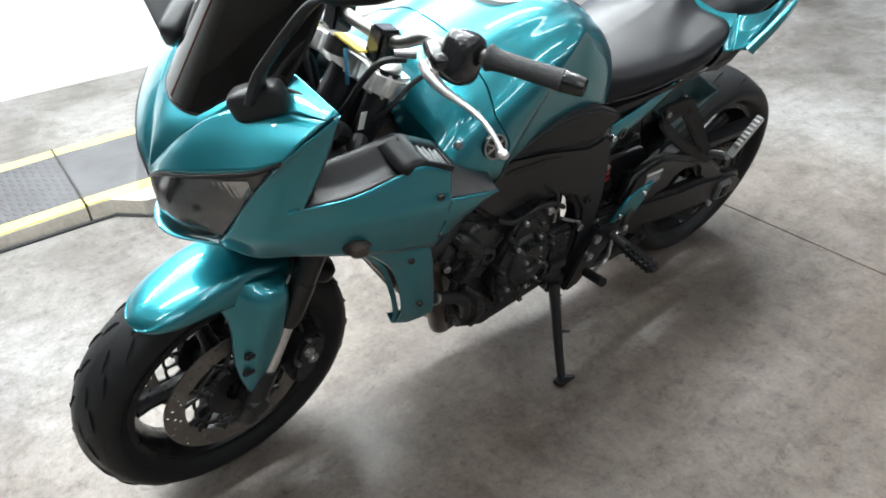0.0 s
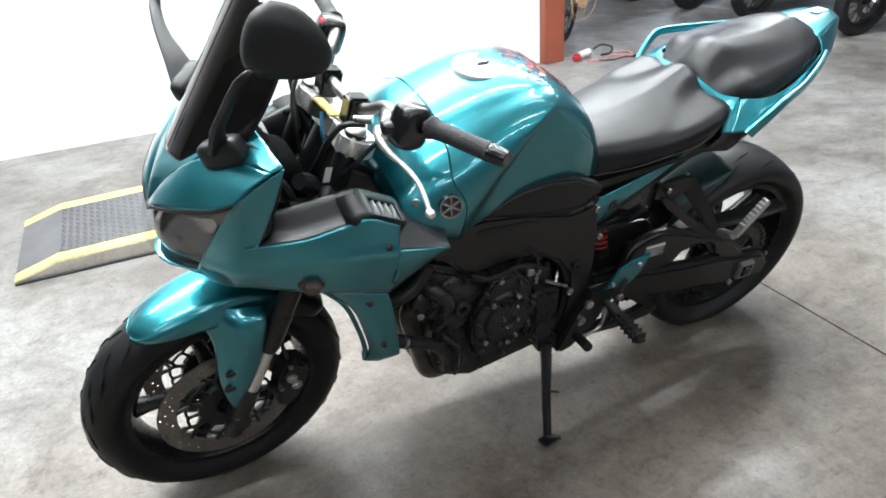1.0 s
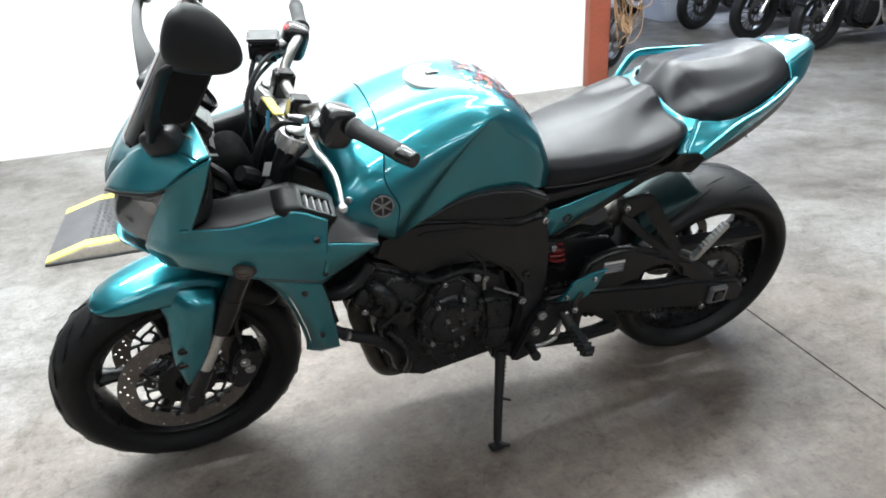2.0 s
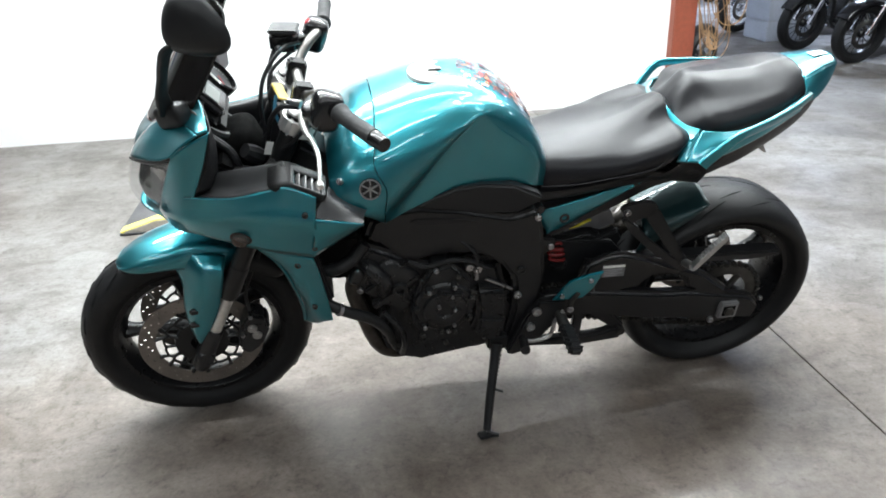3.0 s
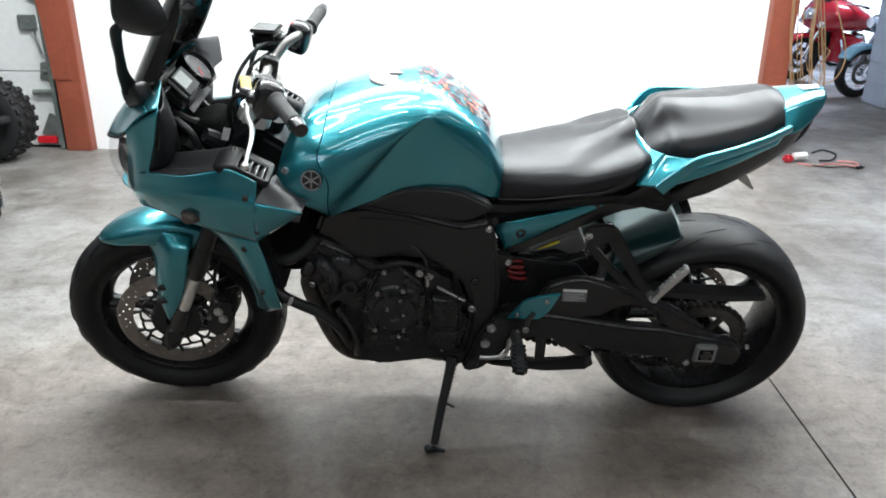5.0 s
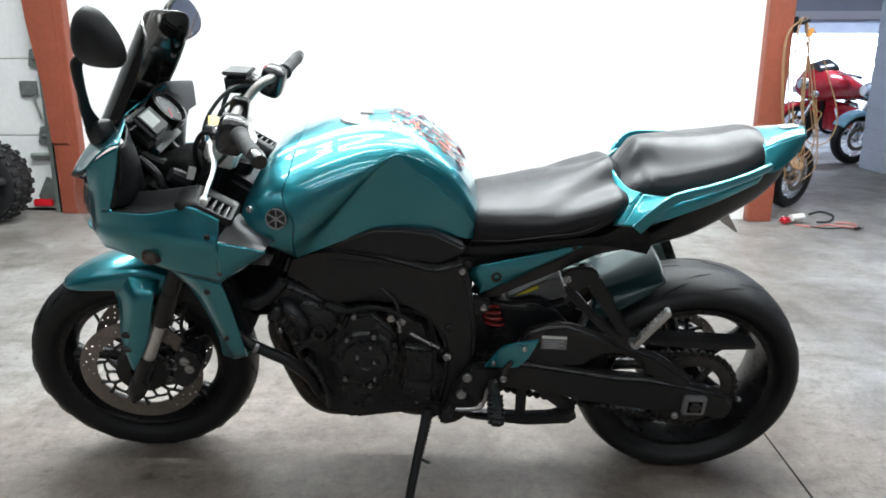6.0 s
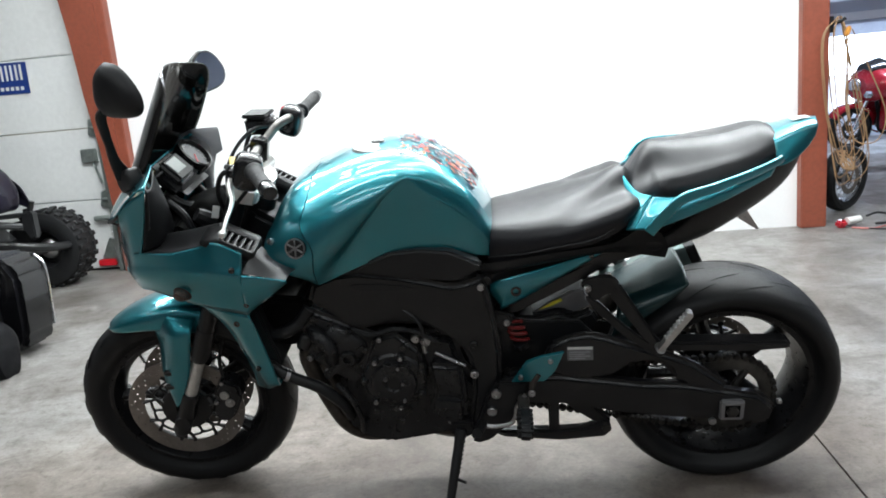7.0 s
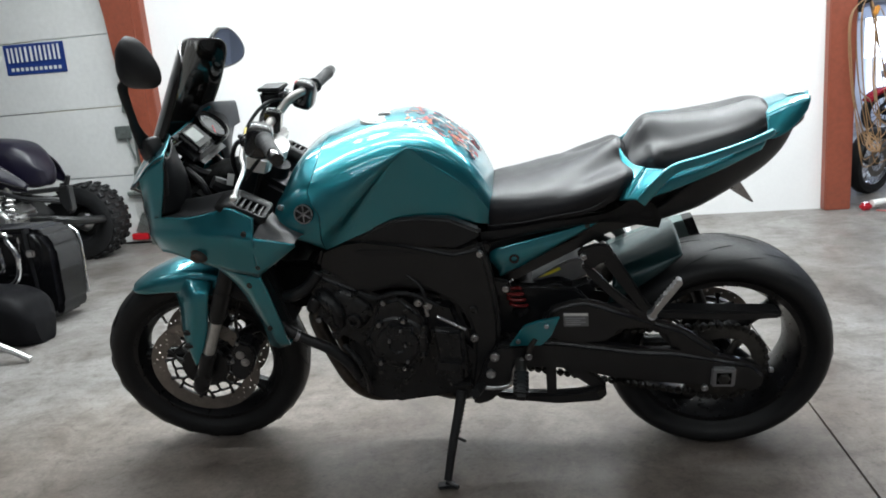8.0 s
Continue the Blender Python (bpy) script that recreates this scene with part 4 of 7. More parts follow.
for k in range(5):
    v = .2 + .1 * k
    y0, y1 = v * .142, (v + .07) * .142
    surf([[(-.718 + 3.6 * y * y, y, .968 - .004 * k + 1.1 * y * y) for y in (y0, y1)], [(-.711 + 3.6 * y * y, y, .98 - .004 * k + 1.1 * y * y) for y in (y0, y1)]], 2, 3, b)
tagged(part("screen_print", b, PAPER, screen, "small worn white print", smooth=False), kind="stuff")
b = surf([[(-.70, v * .1, .945 + .016 * v * v) for v in (-1, 0, 1)], [(-.60, v * .13, 1.0) for v in (-1, 0, 1)]], 8, 14)
solid(part("screen_bed", b, PLASTIC, fairing), .004)

# inner black panels, intake shelf and slotted vents
def inner():
    """The wall behind the cheek and the shelf that runs back from it to the vent."""
    b = surf([[(-.579, -.226, 1.0), (-.604, -.221, .93), (-.635, -.212, .853)], [(-.582, -.19, 1.002), (-.59, -.19, .93), (-.607, -.186, .851)], [(-.6, -.137, 1.026), (-.585, -.14, .93), (-.592, -.151, .869)], [(-.635, -.115, 1.0), (-.60, -.11, .93), (-.595, -.115, .85)]], 16, 16)
    return surf([[(-.635, -.2125, .85), (-.56, -.229, .852), (-.487, -.236, .865), (-.445, -.244, .871)], [(-.607, -.186, .851), (-.55, -.2, .854), (-.49, -.207, .866), (-.45, -.214, .878)], [(-.592, -.151, .869), (-.54, -.156, .875), (-.49, -.163, .884), (-.446, -.171, .893)], [(-.587, -.135, .80), (-.54, -.135, .80), (-.49, -.14, .80), (-.44, -.145, .81)]], 22, 28, b)


pair("ear_liner", lambda: surf([[(-.632, -.13, 1.016), (-.604, -.17, 1.016), (-.582, -.222, 1.0)], [(-.618, -.14, .97), (-.6, -.185, .965), (-.588, -.222, .955)], [(-.61, -.15, .92), (-.603, -.19, .91), (-.606, -.216, .905)]], 12, 14), mat("dark_inner_plastic", (.022, .022, .023), .45), fairing, .003)
part("ear_cap", surf([[(-.648, .108, 1.012), (-.609, .153, 1.021), (-.585, .233, 1.014)], [(-.616, .124, 1.035), (-.594, .136, 1.039), (-.572, .232, 1.014)], [(-.6, .14, .95), (-.585, .18, .95), (-.57, .225, .955)]], 12, 16), mat("grey_inner_plastic", (.1, .1, .105), .45), fairing, "grey inner fairing plate")
pair("inner_panel", inner, PLASTIC, fairing, 0.003, "black plastic inner fairing panel")


VU = Vector((.857, .05, -.51)).normalized()
VV = Vector((-.06, -.99, -.12))
VV = (VV - VU * VV.dot(VU)).normalized()
VN = VV.cross(VU).normalized()
VN = VN if VN.z > 0 else -VN
VM = Matrix.Translation((-.407, -.209, .8705)) @ Matrix((VU, -VV, VN)).transposed().to_4x4()


def vent():
    """A smooth raised outlet cover with one opening."""
    def ring(x0, x1, y0, y1, r, z):
        pts = []
        for cx, cy, a0 in ((x1 - r, y1 - r, 0), (x0 + r, y1 - r, 90), (x0 + r, y0 + r, 180), (x1 - r, y0 + r, 270)):
            pts += [VM @ Vector((cx + r * math.cos(radians(a0 + 15 * k)), cy + r * math.sin(radians(a0 + 15 * k)), z)) for k in range(7)]
        return pts

    return skin(bmesh.new(), [ring(-.0255, .0385, -.03, .0125, .002, -.02), ring(-.0255, .0385, -.03, .0125, .002, -.001), ring(-.027, .04, -.0315, .014, .003, 0), ring(-.034, .047, -.035, .034, .008, 0),
                              ring(-.042, .05, -.037, .04, .011, -.003), ring(-.054, .052, -.038, .046, .014, -.011), ring(-.072, .054, -.0385, .052, .016, -.03)], loop=True)


WINGM = mat("satin_grey_plastic", (.03, .03, .032), .35, spec=.6)


def vent_floor():
    b = box(.086, .082, .05, VM @ pose(0, 0, -.048), .002)
    return surf([[(-.398, -.265, .806), (-.35, -.271, .798), (-.295, -.275, .787)], [(-.375, -.235, .832), (-.34, -.24, .815), (-.29, -.25, .79)], [(-.36, -.2, .84), (-.33, -.21, .815), (-.28, -.225, .79)]], 8, 12, b)


# black filler added so the hole behind the shelf reads as shade
part("fairing_gap_fill", prism([(-.69, .75), (-.645, .87), (-.59, .88), (-.55, .85), (-.535, .76)], -.13, .13, .01), DEEP, fairing)
pair("vent_grille", vent, VENTM, fairing, .002)


def louvre(x):
    b = prism([(x - .0095, -.021), (x - .0015, -.001), (x + .003, -.001), (x - .005, -.021)], -.0295, .0125, .0008, 1)
    b.transform(VM)
    return b


for x in (-.014, .001, .016, .031):
    pair("louvre", lambda: louvre(x), LOUVRE, fairing)
pair("intake_wing", vent_floor, WINGM, fairing)

# side scoops below the fairing
SCOOP = [((-.54, -.2, .705), (-.50, -.222, .703), (-.45, -.237, .694), (-.41, -.243, .684)),
         ((-.492, -.203, .645), (-.465, -.226, .645), (-.435, -.238, .642), (-.40, -.242, .638)),
         ((-.465, -.198, .565), (-.445, -.224, .565), (-.42, -.236, .562), (-.389, -.237, .56)),
         ((-.452, -.196, .50), (-.43, -.218, .497), (-.41, -.23, .492), (-.382, -.23, .488)),
         ((-.452, -.192, .458), (-.436, -.2, .456), (-.415, -.21, .46), (-.384, -.218, .476))]


def scoop():
    """The main panel, its front edge drawn back a little in the middle to leave a slit."""
    rows = []
    for (a, b_, c, d), gap in zip(SCOOP, (.3, .55, .62, .5, .3)):
        rows.append([Vector(a).lerp(Vector(b_), gap), Vector(b_).lerp(Vector(c), .3), c, d])
    return surf(rows, 26, 20)


def scoop_lip():
    rows = [[a, Vector(a).lerp(Vector(b_), .16), Vector(a).lerp(Vector(b_), .32)] for a, b_, c, d in SCOOP]
    b = surf(rows, 26, 8)
    surf([[(-.54, -.2, .705), (-.50, -.222, .703), (-.45, -.237, .694), (-.41, -.243, .684)], [(-.525, -.18, .716), (-.49, -.2, .716), (-.45, -.21, .71), (-.41, -.215, .7)]], 4, 16, b)
    return surf([[(-.452, -.192, .458), (-.436, -.2, .456), (-.415, -.21, .46), (-.384, -.218, .476)], [(-.448, -.17, .462), (-.432, -.175, .462), (-.41, -.18, .466), (-.382, -.185, .48)]], 4, 16, b)


pair("scoop_lip", scoop_lip, TEAL, bike, .004)
scoops = pair("side_scoop", scoop, TEAL, bike, 0.005, "teal radiator side scoop")
for s, o in ((1, scoops[0]), (-1, scoops[1])):
    bolt((-.446, -s * .2365, .663), .0075, o, (0, -s, .05), DARKST)
    bolt((-.42, -s * .239, .537), .006, o, (0, -s, 0), DARKST)
for s in (-1, 1):
    # added panel, black to paint the shade between scoop and engine
    part("scoop_gap_fill", prism([(-.44, .69), (-.30, .68), (-.285, .63), (-.30, .556), (-.345, .55), (-.385, .555), (-.41, .62)], s * .14, s * .17, .01, 3), DEEP, bike)
    part("radiator_hose", tube([(-.40, s * .17, .59), (-.36, s * .185, .60), (-.32, s * .18, .62), (-.29, s * .17, .655)], .016, 12, 16), PLASTIC, bike)
b = box(.035, .4, .2, pose(-.41, 0, .61, 0, -12), .006)
rad = part("radiator", b, PLASTIC, bike)
for k in range(22):
    part("fin", box(.004, .34, .003, pose(-.434 + .0018 * k, 0, .52 + .008 * k, 0, -12), 0, 1), DARKST, rad)

# ---- mirrors ----
def mirror():
    prof = [(-.02, .086), (.03, .074), (.07, .036), (.094, -.012), (.088, -.052), (.05, -.074), (-.02, -.078), (-.072, -.07), (-.094, -.04), (-.088, .01), (-.062, .06)]
    ring = cr([(p[0], p[1], 0) for p in prof] + [(prof[0][0], prof[0][1], 0)], 34)[:-1]
    rings = []
    for f, d in ((.25, -.034), (.6, -.03), (.85, -.018), (.97, -.004), (1, .008), (.95, .012)):
        rings.append([Vector((d, p.x * f, p.y * f)) for p in ring])
    return skin(bmesh.new(), rings, loop=True, caps=True), [Vector((.0135, p.x * .9, p.y * .9)) for p in ring]


MIRG = mat("mirror_glass", (.8, .82, .82), .02, 1.0, var=.01)
for s in (-1, 1):
    mir = sub("mirror")
    mir["label"] = "black fairing mirror on a slim stalk"
    shell, gl = mirror()
    m = Matrix.Translation((-.563, -.26, 1.226) if s < 0 else (-.638, .40, 1.142)) @ pose(0, 0, 0, 0, 0, 67 if s < 0 else -15) @ Matrix.Diagonal((.7, -.68, .7, 1) if s < 0 else (.8, .88, .72, 1))
    shell.transform(m)
    part("shell", shell, PLASTIC, mir)
    b = bmesh.new()
    b.faces.new([b.verts.new(m @ p) for p in gl])
    part("mirror_pane", b, MIRG, mir)
    # the stalk is a flat plate between a front and a rear edge
    if s < 0:
        edge_f = [(-.69, -.13, 1.0), (-.678, -.164, 1.06), (-.662, -.19, 1.1), (-.65, -.216, 1.14), (-.634, -.24, 1.18), (-.606, -.25, 1.205)]
        edge_r = [(-.63, -.146, 1.012), (-.646, -.166, 1.055), (-.638, -.19, 1.1), (-.624, -.216, 1.14), (-.606, -.24, 1.175), (-.57, -.25, 1.19)]
    else:
        edge_f = [(-.69, .14, .992), (-.69, .2, 1.03), (-.69, .26, 1.052), (-.688, .31, 1.07), (-.682, .35, 1.085), (-.665, .385, 1.105)]
        edge_r = [(-.63, .14, 1.0), (-.65, .2, 1.036), (-.664, .26, 1.058), (-.664, .31, 1.076), (-.656, .355, 1.09), (-.636, .392, 1.108)]
    edge_f, edge_r = cr(edge_f, 24), cr(edge_r, 24)
    rings = []
    for p, q in zip(edge_f, edge_r):
        mid, u = (p + q) / 2, (q - p) / 2
        if s < 0:
            u = Vector((.8, .58, -.15)) * u.length * .8
        w_ = Vector((.6, -.8, -.1) if s < 0 else (.1, -.5, .85)).normalized() * .0075
        rings.append([mid + math.copysign(abs(math.cos(f)) ** .5, math.cos(f)) * u + math.copysign(abs(math.sin(f)) ** .5, math.sin(f)) * w_ for f in [2 * math.pi * j / 16 for j in range(16)]])
    b = skin(bmesh.new(), rings, loop=True, caps=True)
    part("stalk", b, PLASTIC, mir)
    b = pod(.086, .042, .05, Matrix.Translation((-.655, s * .138, 1.003)) @ Vector((.07, s * .06, .035)).to_track_quat("X", "Z").to_matrix().to_4x4(), .5)
    part("mirror_boot", b, PLASTIC, mir)

# ---- instruments ----
dash = sub("instrument_panel")


def on_dash(u, v, w=0.0):
    """A point on the instrument face: u to the bike's right, v up the face, w out of it."""
    n = Vector((.75, 0, .66)).normalized()
    up = Vector((-.66, 0, .75)).normalized()
    return Vector((-.585, 0, .985)) + u * Vector((0, 1, 0)) + v * up + w * n


def plate(u0, u1, v0, v1, w0, w1, bev=.006):
    n = Vector((.75, 0, .66)).normalized()
    m = Matrix.Translation(on_dash((u0 + u1) / 2, (v0 + v1) / 2, (w0 + w1) / 2)) @ Matrix((Vector((0, 1, 0)), Vector((-.66, 0, .75)).normalized(), n)).transposed().to_4x4()
    return box(u1 - u0, v1 - v0, w1 - w0, m, bev, 3)


part("dash_body", plate(-.085, .11, -.055, .05, -.05, 0, .024), PLASTIC, dash)
part("lcd_bezel", plate(-.085, .012, -.032, .045, -.01, .012, .012), GLOSSB, dash)
part("lcd", plate(-.07, -.018, -.006, .03, .0125, .0135, .0004), mat("lcd_glass", (.2, .22, .205), .35), dash, "grey liquid crystal display")
n3 = Vector((.75, 0, .66)).to_track_quat("Z", "Y").to_matrix().to_4x4()
b = lathe([(0, -.02), (.044, -.02), (.048, .0), (.048, .018), (.042, .02), (.04, .008), (0, .008)], (0, 0, 0), 40, "Z")
b.transform(Matrix.Translation(on_dash(.062, .004)) @ n3)
part("tachometer_case", b, GLOSSB, dash)
b = lathe([(0, .0092), (.0385, .0092), (.0385, .0085)], (0, 0, 0), 40, "Z")
b.transform(Matrix.Translation(on_dash(.062, .004)) @ n3)
dial = part("dial", b, mat("dial_face", (.03, .03, .032), .4), dash)
b = bmesh.new()
for k in range(25):
    a = radians(225 - 270 * k / 24)
    box(.004 if k % 2 else .008, .0012, .0008, pose(.033 * math.cos(a), .033 * math.sin(a), .0098, 0, 0, math.degrees(a)), 0, 1, b)
b.transform(Matrix.Translation(on_dash(.062, .004)) @ n3)
part("dial_marks", b, PAPER, dial)
b = box(.034, .0022, .001, pose(-.012, -.012, .0112, 0, 0, 45), 0)
b.transform(Matrix.Translation(on_dash(.062, .004)) @ n3)
part("needle", b, REDSW, dial)
b = tube([(-.62, -.07, .94), (-.58, -.05, .90), (-.53, 0, .88), (-.58, .05, .90), (-.62, .07, .94)], .012, 8, 20)
part("dash_stay", b, FRAMEB, dash)
# blackened beyond its plastic to sink into the shade under the dash
part("head_shroud", pod(.13, .15, .12, pose(-.56, 0, .845, 0, -18)), DEEP, bike)
for k, (p0, p1, r) in enumerate((((-.53, -.12, .9), (-.50, -.1, .87), .02), ((-.56, -.13, .86), (-.51, -.12, .84), .014), ((-.5, -.14, .835), (-.47, -.11, .86), .016))):
    part("wiring_connector", tube([p0, Vector(p0).lerp(Vector(p1), .5), p1], [r * .8, r, r * .9], 10, 6), PLASTIC, bike)
part("wiring_loom", tube([(-.6, -.1, .93), (-.56, -.12, .9), (-.54, -.12, .85), (-.5, -.1, .83), (-.45, -.08, .85)], .009, 8, 24), PLASTIC, bike)
part("fuse_label", box(.016, .001, .03, pose(-.478, -.128, .905, 0, 20, 20), 0), PAPER, bike, "small white label")

# ---- handlebar and controls (turned with the fork) ----
bars = sub("handlebar")
b = tube([STEER.inverted() @ Vector((-.253, -.372, 1.0267)), STEER.inverted() @ Vector((-.325, -.238, 1.03)), STEER.inverted() @ Vector((-.36, -.18, 1.03)), (-.375, -.13, 1.028), (-.39, -.09, 1.005), (-.40, -.05, 1.0), (-.40, .05, 1.0), (-.39, .09, 1.005), (-.36, .13, 1.03), (-.325, .19, 1.034), (-.305, .25, 1.032), (-.286, .372, 1.036)], .0112, 14, 90)
part("bar", steered(b), mat("satin_bar_metal", (.2, .195, .185), .4, 1.0), bars, "bare metal handlebar")
TC = pose(-.415, 0, .945, 0, 25)
b = prism([(-.03, -.125), (-.045, -.10), (-.038, -.07), (-.03, -.05), (-.035, -.03), (-.035, .03), (-.03, .05), (-.038, .07), (-.045, .10), (-.03, .125), (.0, .13), (.03, .12), (.035, .095), (.03, .06), (.05, .04), (.055, 0), (.05, -.04), (.03, -.06), (.035, -.095), (.03, -.12), (0, -.13)], -.024, .018, .006, 3)
b.transform(TC @ pose(0, 0, 0, 90))
part("top_clamp", steered(b), CAST, bars, "cast metal top fork clamp")
for s in (-1, 1):
    b = box(.044, .036, .058, pose(-.402, s * .06, .992, 0, 15), .005)
    part("bar_clamp", steered(b), GLOSSB, bars)
    ends = [(-.325, -.238, 1.03), (-.251, -.376, 1.0265)] if s < 0 else [STEER @ Vector((-.313, .225, 1.032)), STEER @ Vector((-.286, .374, 1.036))]
    g0, g1 = [STEER.inverted() @ Vector(p) for p in ends]
    g = tube([g0.lerp(g1, q) for q in (0, .03, .16, .70, .78)], [.019, .021, .0165, .0165, .0175], 18, 30)
    grip = part("grip", steered(g), mat("grip_rubber", (.025, .025, .026), .7, bump=.5, bump_scale=250), bars, "black ribbed rubber grip")
    b = tube([g0.lerp(g1, q) for q in (.785, .83, .985, 1)], [.0165, .0165, .0145, .012], 16, 8)
    part("bar_end", steered(b), GLOSSB, bars)
    # switch box
    p = STEER.inverted() @ (Vector((-.35, -.208, 1.022)) if s < 0 else Vector((-.355, .2, 1.026)))
    SW = Matrix.Translation(p) @ pose(0, 0, 0, 0, 20, s * -10)
    b = pod(.062, .06, .082, SW, .55)
    sw = part("switch_box", steered(b), GLOSSB, bars)
    for dx, dy, dz, sx, sz in ((.02, 0, .03, .014, .012), (.028, .012, .008, .012, .014), (.02, -.016, .022, .012, .012)):
        b = box(sx, .014, sz, SW @ pose(dx - .004, s * dy, dz + .004), .003)
        part("switch", steered(b), PLASTIC, sw)
    if s > 0:
        b = box(.024, .022, .018, pose(-.346, .191, 1.05, 0, 20), .004)
        part("stop_switch", steered(b), REDSW, sw, "red engine stop switch")
    # lever, perch and pivot
    lev = [STEER.inverted() @ Vector(p) for p in ((-.392, -.168, 1.003), (-.397, -.195, .996), (-.392, -.225, .985), (-.381, -.251, .976), (-.374, -.292, .968), (-.374, -.325, .957), (-.376, -.354, .94))]
    lev = [Vector((p.x, -s * p.y, p.z)) for p in lev]
    b = tube(lev, [.0098, .0102, .0076, .0057, .0046, .0043, .0043], 12, 34)
    lever = part("lever", steered(b), CAST, bars, "bare metal control lever")
    b = lathe([(0, -.01), (.006, -.007), (.0085, 0), (.006, .007), (0, .01)], lev[-1], 16)
    part("lever_ball", steered(b), CAST, lever)
    b = pod(.04, .075, .03, Matrix.Translation(lev[0] + Vector((.018, s * .012, .018))) @ pose(0, 0, 0, 0, 0, s * 25), .6)
    perch = part("lever_perch", steered(b), GLOSSB, bars)
    b = lathe([(0, .004), (.006, .004), (.0085, .002), (.0085, -.02)], lev[1] + Vector((.006, 0, .014)), 14, "Z")
    part("pivot_bolt", steered(b), CAST, perch)
    b = tube([lev[0] + Vector((-.004, s * -.012, .012)), lev[0] + Vector((-.03, s * -.035, .01))], [.0085, .006], 10, 2, smooth=False)
    part("cable_adjuster", steered(b), STEEL, perch)
res = sub("brake_reservoir")
part("reservoir_body", steered(box(.066, .056, .046, pose(-.412, .16, 1.028, 0, 0, -15), .008, 3)), GLOSSB, res)
part("reservoir_lid", steered(box(.07, .06, .01, pose(-.412, .16, 1.056, 0, 0, -15), .004)), PLASTIC, res)
b = tube([(-.44, .15, 1.01), (-.455, .13, .98), (-.457, .10, .94), (-.45, .07, .90), (-.46, .04, .82)], .0055, 8, 24)
part("reservoir_hose", steered(b), PLASTIC, res)
for k, (pp, r) in enumerate([([(-.36, -.17, 1.0), (-.40, -.14, .96), (-.44, -.13, .92), (-.47, -.1, .88), (-.46, -.02, .8)], .0045), ([(-.415, -.135, 1.005), (-.45, -.115, 1.0), (-.475, -.1, .965), (-.485, -.08, .92), (-.49, -.04, .86)], .006), ([(-.36, .16, 1.02), (-.42, .11, 1.03), (-.47, .07, .99), (-.49, .03, .94), (-.49, 0, .86)], .005), ([(-.36, .17, 1.01), (-.41, .14, 1.0), (-.46, .1, .97), (-.47, .06, .9)], .0045)]):
    part("cable", steered(tube(pp, r, 8, 26)), PLASTIC, bars)
ign = sub("ignition_lock")
b = lathe([(0, .012), (.014, .012), (.019, .008), (.02, -.02)], (0, 0, 0), 18, "Z")
b.transform(TC @ pose(-.045, 0, .02))
part("lock_barrel", steered(b), DARKST, ign)
part("key_tag", steered(box(.026, .06, .004, pose(-.445, -.03, .992, 12, 20, 15), .002)), mat("yellow_tag", (.62, .48, .08), .5), ign, "yellow key tag")
part("key_cord", steered(tube([(-.455, -.03, .985), (-.463, -.045, .955), (-.458, -.04, .925)], .004, 6, 10)), mat("blue_cord", (.05, .25, .4), .6), ign)
part("lower_clamp", steered(box(.09, .25, .035, pose(-.51, 0, .735, 0, 25), .01)), FRAMEB, bike)
part("steering_head", steered(rod((-.52, 0, .76), (-.42, 0, .93), .035, 20)), FRAMEB, bike)

# ---- frame, engine, exhaust ----
frame_ = sub("main_frame")
frame_["label"] = "black cast diamond frame"
SPAR = [(-.292, .665), (-.27, .722), (-.215, .742), (-.16, .746), (-.06, .728), (.06, .694), (.10, .70), (.131, .713), (.145, .66), (.155, .60), (.163, .503), (.158, .43), (.145, .364), (.125, .262), (.10, .25), (.074, .25), (.066, .29), (.084, .38), (.088, .45), (.08, .50), (.045, .552), (-.013, .59), (-.10, .60), (-.19, .585), (-.225, .623), (-.262, .66)]
for s in (-1, 1):
    part("spar", prism(SPAR, s * .125, s * .178, .012, 3), FRAMEB, frame_)
    b = prism([(-.185, .71), (-.169, .718), (-.07, .709), (-.018, .695), (-.072, .693), (-.153, .697)], s * .17, s * .1805, .002)
    part("spar_recess", b, PLASTIC, frame_)
    b = prism([(-.174, .751), (-.121, .775), (-.072, .792), (-.006, .795), (.064, .785), (.133, .75), (.136, .737), (.074, .707), (.011, .715), (-.08, .732)], s * .15, s * .184, .006, 3)
    part("tank_pad", b, PLASTIC, frame_, "black textured side cover below the tank")
    b = rod((.141, s * .135, .69), (.141, s * .155, .69), .011, 14)
    part("spar_boss", b, FRAMEB, frame_)
    bolt((.128, s * .182, .688), .0085, frame_, (0, s, 0))
    bolt((.181, s * .148, .569), .0085, frame_, (0, s, 0))
    part("mount_tab", prism([(.145, .60), (.19, .59), (.197, .565), (.185, .55), (.15, .545)], s * .13, s * .147, .005), FRAMEB, frame_)
    bolt((.098, s * .18, .53), .011, frame_, (0, s, 0), FRAMEB)
    bolt((.093, s * .181, .447), .0105, frame_, (0, s, 0))
part("head_pipe", rod((-.50, 0, .70), (-.40, 0, .90), .038, 20), FRAMEB, frame_)
part("frame_neck", prism([(-.27, .72), (-.30, .66), (-.42, .70), (-.50, .74), (-.42, .88), (-.36, .84)], -.06, .06, .015), FRAMEB, frame_)
part("inner_fill", prism([(-.30, .86), (-.33, .80), (-.25, .735), (-.05, .77), (.12, .745), (.13, .79), (.05, .90), (-.1, .94), (-.22, .91)], -.128, .128, .02), FRAMEB, frame_)

# added black block, standing for the shade in the gap behind the engine
part("frame_gap_fill", prism([(-.22, .5), (-.2, .61), (-.1, .625), (.02, .615), (.1, .53), (.11, .40), (0, .38), (-.1, .4)], -.11, .11, .01), DEEP, frame_)

engine = sub("engine")
engine["label"] = "black inline four engine"
